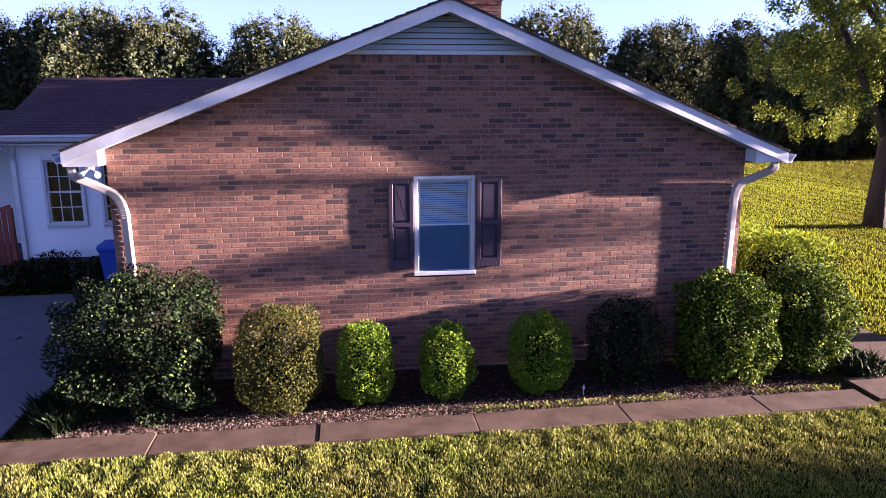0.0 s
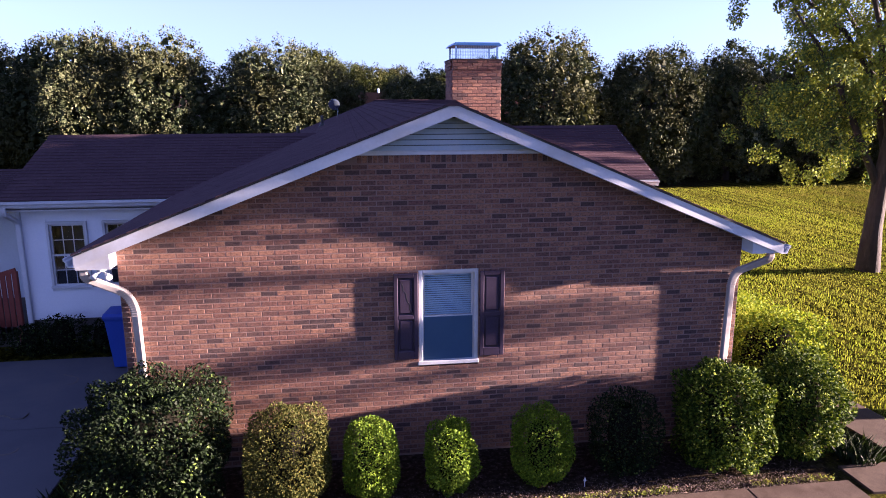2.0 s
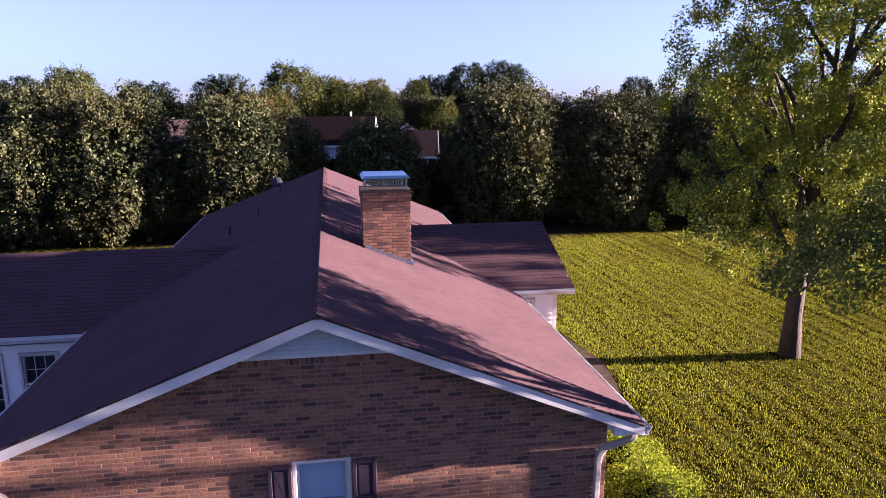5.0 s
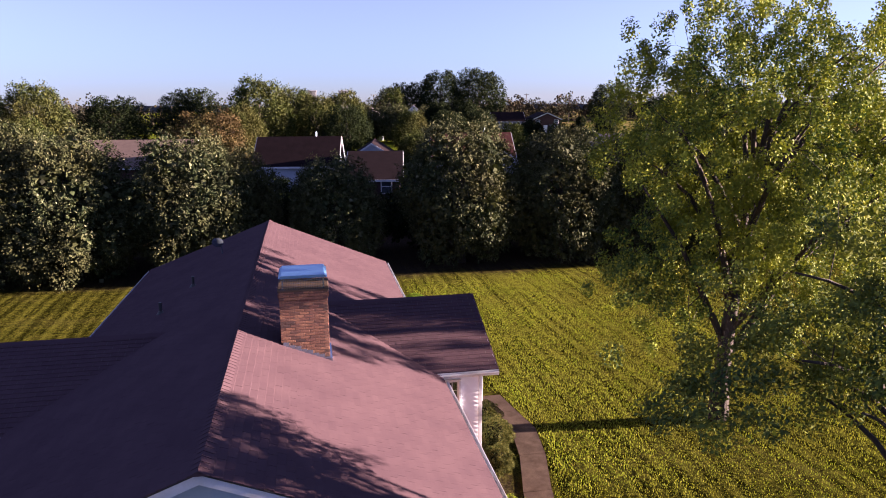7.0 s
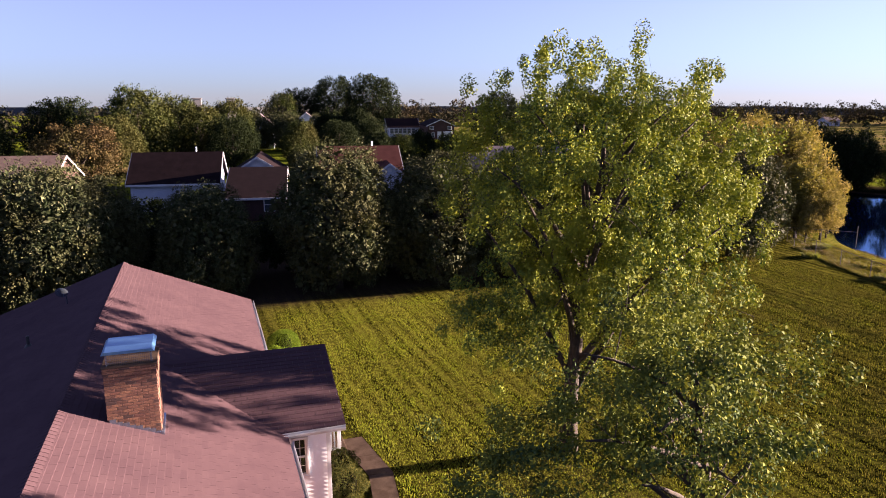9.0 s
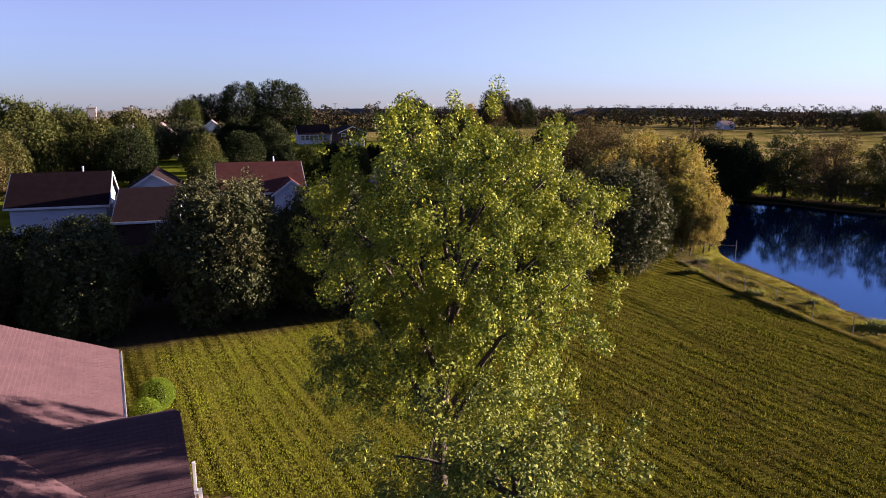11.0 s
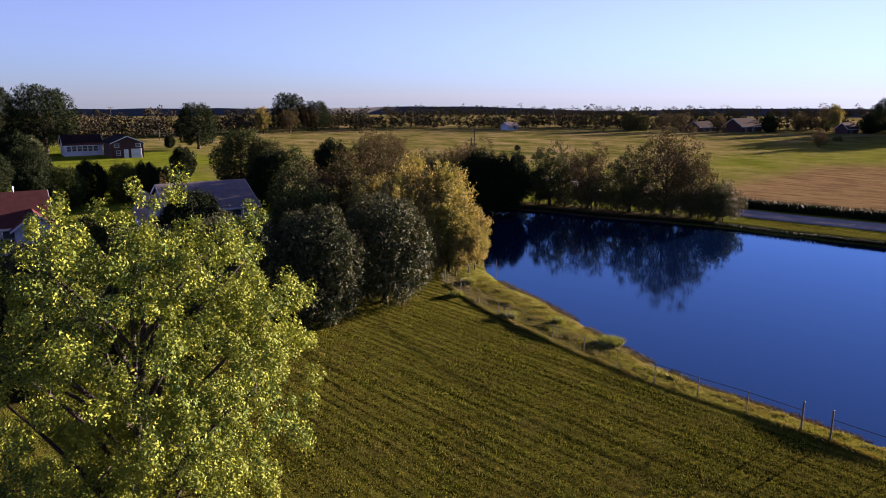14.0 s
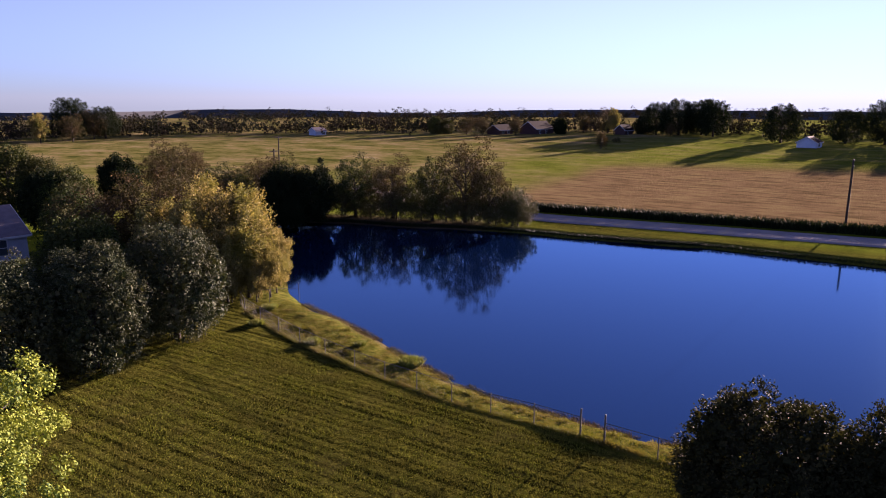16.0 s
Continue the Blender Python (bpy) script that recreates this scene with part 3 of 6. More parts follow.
# the field beyond the road rises slowly, with a long swell towards the woods
gz = gz + np.where(rx > 12, smooth_step(rx, 12, 200) * 0.6, 0)
gz = gz - 0.35 * np.exp(-((rx - 11.0) / 1.6) ** 2) * (gy > -80) * (gy < 62)
far = np.hypot(gx - 12, gy)
gz = gz - np.maximum(far - 520, 0) * 0.022      # the land falls away beyond the woods
verts = np.stack([gx, gy, gz], -1).reshape(-1, 3)
nx, ny = len(GX), len(GY)
ii, jj = np.meshgrid(np.arange(nx - 1), np.arange(ny - 1), indexing="ij")
a = (ii * ny + jj).ravel()
ground_me = cloud_mesh("ground", verts, np.stack([a, a + ny, a + ny + 1, a + 1], 1), M_GROUND)
ground_me.polygons.foreach_set("use_smooth", [True] * len(ground_me.polygons))
wob2 = np.array([noise.noise(Vector((x * 0.02, y * 0.02, 4.0))) for x, y in zip(gx.ravel(), gy.ravel())]).reshape(gx.shape)
south = 1 - smooth_step(gy + 14 * wob2, 52, 66)
MASKS = {
    "park": np.maximum(smooth_step(gy + 0.3 * gx, 62, 74), smooth_step(gx, 96, 104)),
    "tan": smooth_step(rx + 5 * wob2, 10, 14) * (1 - smooth_step(gx + 0.45 * gy + 22 * wob2, 185, 225)) * south,
    "meadow": (1 - smooth_step(gy + 1.0 * gx, 215, 235) * (1 - smooth_step(gx, 78, 92)) * (1 - smooth_step(gy, 196, 208))) * np.maximum(smooth_step(gx + 0.6 * gy + 25 * wob2, 235, 300) * smooth_step(gy + 20 * wob2, 60, 110), np.maximum(smooth_step(gx + 10 * wob2, 60, 72) * smooth_step(gy, 84, 96) * 0.8, smooth_step(rx, 12, 30) * np.where(gx + 0.45 * gy > 185, 0.45 + 0.5 * smooth_step(gy + 18 * wob2, 70, 105), 0.7))),
    "bank": np.clip((1 - smooth_step(shore, 2.2, 3.6)) * (gx < 60) + (1 - smooth_step(shore, 2.0, 3.5)) * (gx >= 60) * 0.7 + 0.9 * np.exp(-((rx - 11.0) / 2.0) ** 2) * (gy < 62) * (gy > -150), 0, 1),
    "mud": np.clip((1 - smooth_step(edge, 0.4, 1.0)) * (gx < 62) * (gy < 38), 0, 1) * 0.7,
    "soil_shade": np.clip(smooth_step(gy, 7.35, 7.75) * (1 - smooth_step(gy, 9.2, 9.6)) * smooth_step(gx, -2.9, -2.3) * (1 - smooth_step(gx, 6.9, 7.4))
                    + smooth_step(gx, 6.2, 6.6) * (1 - smooth_step(gx, 8.3, 8.9)) * smooth_step(gy, 8.8, 9.3) * (1 - smooth_step(gy, 27, 28)) * 0.8
                    # far-shore strip and pear-row ellipse paint tree shade in the soil colour
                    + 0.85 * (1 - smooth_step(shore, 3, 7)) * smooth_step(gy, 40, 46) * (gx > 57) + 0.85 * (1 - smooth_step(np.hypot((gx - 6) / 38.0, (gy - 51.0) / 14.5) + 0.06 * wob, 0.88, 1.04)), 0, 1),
}
MASKS["meadow"] = MASKS["meadow"] * (1 - MASKS["tan"])
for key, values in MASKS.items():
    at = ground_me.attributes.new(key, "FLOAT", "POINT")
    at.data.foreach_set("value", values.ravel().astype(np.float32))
tagged(new("ground", ground_me), "mown green lawn with faint mowing lines running into tan fields", "ground", kind="structure")

water_g = Geo()
cx, cy = POND.mean(0)
rim = [(cx + (x - cx) * 1.06, cy + (y - cy) * 1.06, WATER_Z) for x, y in POND]
water_g.add([(cx, cy, WATER_Z)] + rim, [(0, 1 + i, 1 + (i + 1) % len(rim)) for i in range(len(rim))])
tagged(link_mesh("water", water_g, M_WATER), "still dark blue pond mirroring sky and far trees", "pond", kind="structure")

# gravel road beyond the pond
road_g = Geo()
ys = [-420 + 12 * i for i in range(43)]
for i, y in enumerate(ys):
    bend = 0.010 * max(0, y - 40) ** 2
    for k, dz in ((-0.2, 0.0), (0.0, 0.07), (2.3, 0.12), (5.4, 0.09), (5.7, 0.0)):
        road_g.v.append((road_x(y) + k + bend + 0.15 * math.sin(y * 0.31 + k), y, dz + 0.012))
for i in range(len(ys) - 1):
    for k in range(4):
        q = i * 5 + k
        road_g.f.append((q, q + 1, q + 6, q + 5))
tagged(link_mesh("road", road_g, M_GRAVEL, smooth=True), "pale gravel road along the far bank of the pond", "road", kind="structure")

# front pavement: separate slabs with open joints
pavement = thing("pavement", "weathered brown concrete slabs beside the planting bed", "pavement", kind="structure")
JOINTS = [-7.2, -4.8, -3.05, -1.27, 0.51, 2.29, 4.07, 5.80, 7.22]
for i, (x0, x1) in enumerate(zip(JOINTS[:-1], JOINTS[1:])):
    g = Geo().box(x0 + 0.006, 7.14 + 0.02 * math.sin(i * 2.1), -0.06, x1 - 0.006, 7.60 + 0.015 * math.sin(i * 1.3), 0.030 + 0.004 * math.sin(i * 3.7), 0.006)
    link_mesh("slab", g, M_CONC, pavement)
for q in (((7.34, 7.30), (9.2, 7.18), (9.2, 7.95), (7.34, 7.95)), ((8.35, 7.97), (9.2, 7.97), (9.0, 9.9), (8.2, 9.9))):
    g = Geo().prism([(p[0], p[1]) for p in q], "z", -0.06, 0.03)
    link_mesh("slab", g, M_CONC, pavement)
path_pts = [(8.6, 9.92), (8.6, 11.6), (8.75, 13.3), (9.1, 15.1), (9.55, 16.9), (9.75, 18.4), (9.55, 19.6), (9.35, 20.9)]
for (xa, ya), (xb, yb) in zip(path_pts[:-1], path_pts[1:]):
    g = Geo().prism([(xa - 0.37, ya + 0.01), (xa + 0.37, ya + 0.01), (xb + 0.37, yb - 0.01), (xb - 0.37, yb - 0.01)], "z", -0.06, 0.025)
    link_mesh("slab", g, M_CONC, pavement)

driveway = thing("driveway", "grey concrete driveway slabs with dark cracks, in shade", "driveway", kind="structure")
for x0, x1 in ((-12.6, -9.4), (-9.38, -6.2), (-6.18, -2.98)):
    for y0, y1 in ((7.66, 10.7), (10.72, 13.75)):
        link_mesh("slab", Geo().box(x0, y0, -0.06, x1, y1, 0.022, 0.01), M_DRIVE, driveway)
rng = np.random.default_rng(5)
for sx, sy, n in ((-5.4, 12.4, 14), (-4.3, 12.9, 9), (-5.0, 11.2, 12), (-3.9, 10.1, 8)):
    p, a0, pts = Vector((sx, sy, 0.024)), rng.random() * 6, []
    for k in range(n):
        pts.append(p.copy())
        a0 += rng.normal() * 0.5
        p = p + Vector((math.cos(a0) * 0.09, math.sin(a0) * 0.09, 0))
    link_mesh("crack", Geo().tube(pts, [0.018 * (0.5 + rng.random()) for _ in pts], 4, squash=(1, 0.12)), M_FOUND, driveway)

# ---- brick house ----
RX, RZ, SL, SLW = 2.2, 4.86, 0.413, 0.386     # ridge line, slopes to the right and to the left
WX0, WX1, WY = -2.02, 6.38, 9.15       # gable wall
EX0, EX1 = -2.42, 6.82                 # eaves
RY0, RY1 = 8.85, 28.45                 # rakes
house = thing("brick_house", "single-storey red-brown brick house with a maroon shingle roof", "house", (RX, 9.2, 0))


def roof_z(x):
    return RZ - (SL if x > RX else SLW) * abs(x - RX)


def brick_ok(x0, x1, z0, z1):
    if z1 > 4.095:
        return False
    if max(z1 - (roof_z(x) - 0.01) for x in (x0, x1)) > 0:
        return False
    return True


wall = link_mesh("wall", Geo().prism([(WX0, -0.2), (WX1, -0.2), (WX1, 1.30), (WX0, 1.30)], "y", WY + 0.0008, WY + 0.24)
                 .prism([(WX0, 1.30), (1.765, 1.30), (1.765, 2.672), (WX0, 2.672)], "y", WY + 0.0008, WY + 0.24)
                 .prism([(2.585, 1.30), (WX1, 1.30), (WX1, 2.672), (2.585, 2.672)], "y", WY + 0.0008, WY + 0.24)
                 .prism([(WX0, 2.672), (WX1, 2.672), (WX1, roof_z(WX1) - 0.16), (RX, RZ - 0.16), (WX0, roof_z(WX0) - 0.16)], "y", WY + 0.0008, WY + 0.24), M_MORTAR, house)
side_r = link_mesh("side_wall", Geo().box(WX1 - 0.24, WY + 0.245, -0.2, WX1, RY1 - 0.25, 2.95).box(WX0, WY + 0.245, -0.2, WX0 + 0.24, RY1 - 0.25, 2.95)
                   .prism([(WX0, -0.2), (WX1, -0.2), (WX1, roof_z(WX1) - 0.16), (RX, RZ - 0.16), (WX0, roof_z(WX0) - 0.16)], "y", RY1 - 0.245, RY1 - 0.02), M_MORTAR, house)
BL, BH, JT = 0.2032, 0.0677, 0.010
brick_me = bpy.data.meshes.new("brick")
bg = Geo().box(-BL / 2 + JT / 2, 0, -BH / 2 + JT / 2, BL / 2 - JT / 2, 0.03, BH / 2 - JT / 2, 0.004)
brick_me.from_pydata(bg.v, [], bg.f)
brick_me.materials.append(M_BRICK)
rng = np.random.default_rng(11)
joined = Geo()
for row in range(62):
    z = 0.02 + (row + 0.5) * BH
    off = (row % 2) * BL / 2
    for col in range(-1, 43):
        x0 = max(WX0, WX0 + col * BL + off)
        x1 = min(WX1, WX0 + (col + 1) * BL + off)
        if x1 - x0 < 0.05 or not brick_ok(x0 + 0.006, x1 - 0.006, z - BH / 2, z + BH / 2):
            continue
        y = WY - 0.0006 - 0.0016 * rng.random()
        if z + BH / 2 > 1.31 and z - BH / 2 < 2.655 and x1 > 1.765 and x0 < 2.585:      # cut at the window opening
            if x0 < 1.72:
                x1 = 1.765
            elif x1 > 2.63:
                x0 = 2.585
            else:
                continue
        if 15 <= row < 24 and x1 - x0 > BL * 0.98 and x0 > -0.6 and len([c for c in wall.children]) < 300:
            piece("brick", brick_me, ((x0 + x1) / 2, y, z), wall)
        else:
            joined.box(x0 + JT / 2, y, z - BH / 2 + JT / 2, x1 - JT / 2, y + 0.03, z + BH / 2 - JT / 2, 0.004)
x = 0.99
while x < 3.5:                       # upright course under the gable boards
    joined.box(x + 0.004, WY - 0.004 - 0.003 * rng.random(), 4.098, x + 0.060, WY + 0.03, 4.195)
    x += 0.0677
for y in np.arange(WY + 0.05, 16.0, BL):   # brick on the long walls
    for row in range(40):
        z = 0.02 + (row + 0.5) * BH
        o = (row % 2) * BL / 2
        for xs, xe in ((WX1 - 0.02, WX1 + 0.008), (WX0 - 0.008, WX0 + 0.02)):
            joined.box(xs, y + o + JT / 2, z - BH / 2 + JT / 2, xe, y + o + BL - JT / 2, z + BH / 2 - JT / 2)
link_mesh("brickwork", joined, M_BRICKS, wall, kind="stuff")

# gable boards
gable = link_mesh("gable_trim", Geo().box(0.94, WY - 0.03, 4.195, 3.56, WY + 0.02, 4.255, 0.006), M_WHITE, house)
z = 4.257
while z < RZ - 0.22:
    half, half_w = (RZ - 0.15 - z) / SL, (RZ - 0.15 - z) / SLW
    top = min(z + 0.058, RZ - 0.2)
    half2, half2_w = max((RZ - 0.15 - top) / SL, 0.02), max((RZ - 0.15 - top) / SLW, 0.02)
    g = Geo()
    g.add([(RX - half_w, WY - 0.056, z), (RX + half, WY - 0.056, z), (RX + half2, WY - 0.030, top), (RX - half2_w, WY - 0.030, top), (RX - half_w, WY - 0.012, z), (RX + half, WY - 0.012, z)], [(0, 1, 2, 3), (4, 5, 1, 0)])
    link_mesh("slat", g, M_GABLE, gable)
    z += 0.069
# dark sheet seen through the gaps draws the slats' shadow lines
link_mesh("slat_shade_backing", Geo().prism([(RX - 1.45, 4.2), (RX + 1.35, 4.2), (RX, RZ - 0.16)], "y", WY - 0.008, WY + 0.0), M_FOUND, gable)

# roof deck, trim and shingles
roof = link_mesh("roof", Geo().prism([(EX0, roof_z(EX0) - 0.02), (RX, RZ - 0.02), (EX1, roof_z(EX1) - 0.02), (EX1, roof_z(EX1) - 0.12), (RX, RZ - 0.13), (EX0, roof_z(EX0) - 0.12)], "y", RY0 + 0.02, RY1 - 0.02), M_FOUND, house)
for name, s in (("rake_board", 1), ("rake_board", -1)):
    xe = EX1 if s > 0 else EX0
    for y0, y1 in ((RY0, RY0 + 0.028), (RY1 - 0.028, RY1)):
        link_mesh(name, Geo().prism([(RX, RZ - 0.025), (xe, roof_z(xe) - 0.025), (xe, roof_z(xe) - 0.165), (RX, RZ - 0.175)], "y", y0, y1), M_WHITE, house)
    link_mesh("drip_edge", Geo().prism([(RX, RZ - 0.004), (xe, roof_z(xe) - 0.004), (xe, roof_z(xe) - 0.022), (RX, RZ - 0.022)], "y", RY0 - 0.012, RY0 + 0.01), M_BLACK, house)
    g = Geo().prism([(RX, RZ - 0.155), (xe, roof_z(xe) - 0.155), (xe, roof_z(xe) - 0.166), (RX, RZ - 0.17)], "y", RY0 + 0.03, WY + 0.02)
    link_mesh("soffit", g, M_GABLE, house)
    wx = WX1 if s > 0 else WX0
    zs = 2.80 if s > 0 else 2.88
    g = Geo().prism([(wx, zs), (xe, zs), (xe, roof_z(xe) - 0.05), (wx, roof_z(wx) - 0.10)], "y", RY0 + 0.03, WY + 0.12)
    link_mesh("eave_return", g, M_WHITE, house)
    link_mesh("eave_soffit", Geo().box(min(wx, xe), WY + 0.12, zs, max(wx, xe), RY1 - 0.03, zs + 0.025), M_WHITE, house)
    # gutter: a trough with a rolled lip
    o = [(0, 0), (0, -0.115), (0.075, -0.115), (0.095, -0.05), (0.12, -0.03), (0.12, 0.0), (0.105, 0.0), (0.105, -0.03), (0.085, -0.045), (0.068, -0.10), (0.012, -0.10), (0.012, 0)]
    link_mesh("gutter", Geo().prism([(xe + s * a, roof_z(xe) - 0.045 + b) for a, b in o], "y", RY0 + 0.01, RY1 - 0.01 if s < 0 else 15.75), M_WHITE, house)
    if s > 0:
        link_mesh("gutter", Geo().prism([(xe + s * a, roof_z(xe) - 0.045 + b) for a, b in o], "y", 21.6, RY1 - 0.01), M_WHITE, house)


def shingle_rows(s, y0, y1, parts_until, parent, rx=RX, rz=RZ, sl=SL, xe=EX1, single=None):
    """Courses of overlapping tabs up one slope; the nearest few hundred are pieces of their own."""
    run = abs(xe - rx)
    length = run * math.hypot(1, sl)
    courses = int(length / 0.142)
    rest, count = Geo(), 0
    for c in range(courses + 1):
        k0, k1 = c * 0.142 / length, min((c * 0.142 + 0.155) / length, 1.0)
        za, zb = rz - sl * run * (1 - k0), rz - sl * run * (1 - k1)
        xa, xb = rx + s * run * (1 - k0), rx + s * run * (1 - k1)
        y = y0 - (0.16 if c % 2 else 0) + 0.03 * math.sin(c * 2.3)
        while y < y1:
            a, b = max(y, y0), min(y + 0.318, y1)
            y += 0.322
            if b - a < 0.03:
                continue
            lift = 0.016 + 0.004 * rng.random()
            v = [(xa, a, za + lift), (xa, b, za + lift), (xb, b, zb + 0.006), (xb, a, zb + 0.006), (xa, a, za), (xa, b, za)]
            f = [(0, 1, 2, 3), (4, 5, 1, 0), (0, 3, 4), (1, 5, 2)]
            if s < 0:
                f = [q[::-1] for q in f]
            if single and b <= parts_until and b - a > 0.3 and count < 300:
                mid = Vector((xa, a, za))
                if "m" not in single:
                    me = bpy.data.meshes.new("shingle")
                    me.from_pydata([tuple(Vector(p) - mid) for p in v], [], f)
                    me.materials.append(M_SHINGLE)
                    single["m"] = me
                piece("shingle", single["m"], mid, parent)
                count += 1
            else:
                rest.add(v, f)
    link_mesh("shingles", rest, M_SHINGLES, parent, kind="stuff")


shingle_rows(1, RY0 - 0.015, RY1 + 0.015, 12.2, roof, xe=EX1 + 0.02, single={})
shingle_rows(-1, RY0 - 0.015, RY1 + 0.015, 0, roof, sl=SLW, xe=EX0 - 0.02)
cap = Geo()
y = RY0 - 0.015
while y < RY1:
    cap.add([(RX - 0.15, y, RZ - 0.045), (RX, y, RZ + 0.032), (RX + 0.15, y, RZ - 0.045), (RX - 0.15, y + 0.17, RZ - 0.055), (RX, y + 0.17, RZ + 0.02), (RX + 0.15, y + 0.17, RZ - 0.055)], [(0, 1, 4, 3), (1, 2, 5, 4), (0, 2, 1)])
    y += 0.145
link_mesh("ridge_cap", cap, M_SHINGLES, roof, kind="stuff")

# chimney
CX0, CX1, CY0, CY1 = 3.08, 4.10, 14.62, 15.55
chimney = link_mesh("chimney", Geo().box(CX0 + 0.008, CY0 + 0.008, 3.6, CX1 - 0.008, CY1 - 0.008, 5.66), M_MORTAR, house, "brick chimney with a metal cap")
cb = Geo()
for row in range(32):
    z = 3.52 + (row + 0.5) * BH
    if z > 5.66:
        break
    grow = 0.022 if z > 5.50 else 0.0
    for k in range(5):
        x0 = CX0 + k * 0.204 + (0.102 if row % 2 else 0) - 0.102 * (row % 2) * 0
        xa, xb = max(CX0, x0), min(CX1, x0 + 0.204)
        if xb - xa > 0.04:
            if grow == 0 and xb - xa > 0.2:
                piece("brick", brick_me, ((xa + xb) / 2, CY0 - 0.002, z), chimney)
            else:
                cb.box(xa + 0.005, CY0 - 0.003 - grow, z - BH / 2 + 0.005, xb - 0.005, CY0 + 0.03, z + BH / 2 - 0.005)
    if row % 2:
        cb.box(CX0 + 0.001, CY0 - 0.003 - grow, z - BH / 2 + 0.005, CX0 + 0.097, CY0 + 0.03, z + BH / 2 - 0.005)
    for k in range(5):
        ya = CY0 + 0.03 + k * 0.186 + (0.09 if row % 2 else 0)
        yb = min(ya + 0.178, CY1)
        if yb - ya > 0.03:
            for xs, xe in ((CX0 - 0.004 - grow, CX0 + 0.03), (CX1 - 0.03, CX1 + 0.004 + grow)):
                cb.box(xs, ya, z - BH / 2 + 0.005, xe, yb, z + BH / 2 - 0.005)
link_mesh("brickwork", cb, M_BRICKS, chimney, kind="stuff")
link_mesh("crown", Geo().box(CX0 - 0.03, CY0 - 0.03, 5.66, CX1 + 0.03, CY1 + 0.03, 5.70, 0.012), M_CONC, chimney)
for x in (CX0 + 0.08, CX1 - 0.08):
    for y in (CY0 + 0.06, CY1 - 0.06):
        link_mesh("cap_post", Geo().box(x - 0.015, y - 0.015, 5.70, x + 0.015, y + 0.015, 5.96), M_METAL, chimney)
for y in (CY0 + 0.06, CY1 - 0.06):
    g = Geo()
    for k in range(24):
        x = CX0 + 0.10 + k * (CX1 - CX0 - 0.20) / 23
        g.box(x - 0.003, y - 0.003, 5.70, x + 0.003, y + 0.003, 5.96)
    for z in (5.76, 5.83, 5.90):
        g.box(CX0 + 0.1, y - 0.004, z - 0.003, CX1 - 0.1, y - 0.001, z + 0.003)
    link_mesh("spark_mesh", g, M_METAL, chimney)
link_mesh("cap_lid", Geo().prism([(CX0 + 0.0, 5.96), (CX1 - 0.0, 5.96), (CX1 - 0.06, 6.02), (CX0 + 0.06, 6.02)], "y", CY0 - 0.02, CY1 + 0.02), M_CAP_SKY, chimney, "galvanised metal lid tinted blue as reflected sky")
g = Geo()
for k in range(8):
    x = CX0 + 0.10 + k * 0.125
    z = roof_z(x)
    g.box(x - 0.06, CY0 - 0.020, z - 0.03, x + 0.062, CY0 - 0.006, z + 0.10 - 0.02 * (k % 2))
g.box(CX1 + 0.005, CY0 - 0.03, roof_z(CX1) - 0.05, CX1 + 0.05, CY1, roof_z(CX1) + 0.07)
link_mesh("flashing", g, M_METAL, chimney)
for x, y in ((-0.35, 19.6), (0.25, 21.5), (-0.9, 17.4)):
    z = roof_z(x)
    link_mesh("vent_pipe", Geo().tube([(x, y, z - 0.05), (x, y, z + 0.32)], [0.045, 0.045], 10).tube([(x, y, z - 0.02), (x, y, z + 0.08)], [0.12, 0.055], 10), M_BLACK, house)
z = roof_z(0.75)
dish = link_mesh("dish_mast", Geo().tube([(0.7, 25.2, z - 0.05), (0.7, 25.15, z + 0.42)], [0.02, 0.02], 8), M_METAL, house)
g = Geo()
for r in range(5):
    for k in range(16):
        a, q = 2 * math.pi * k / 16, r / 4
        g.v.append((0.7 - 0.12 + 0.20 * q * math.cos(a), 25.1 - 0.05 * (1 - q * q) - 0.10 * q * math.sin(a), z + 0.42 + 0.19 * q * math.sin(a)))
g.f += [(r * 16 + k, r * 16 + (k + 1) % 16, (r + 1) * 16 + (k + 1) % 16, (r + 1) * 16 + k) for r in range(4) for k in range(16)]
link_mesh("dish", g, M_METAL, dish, smooth=True)


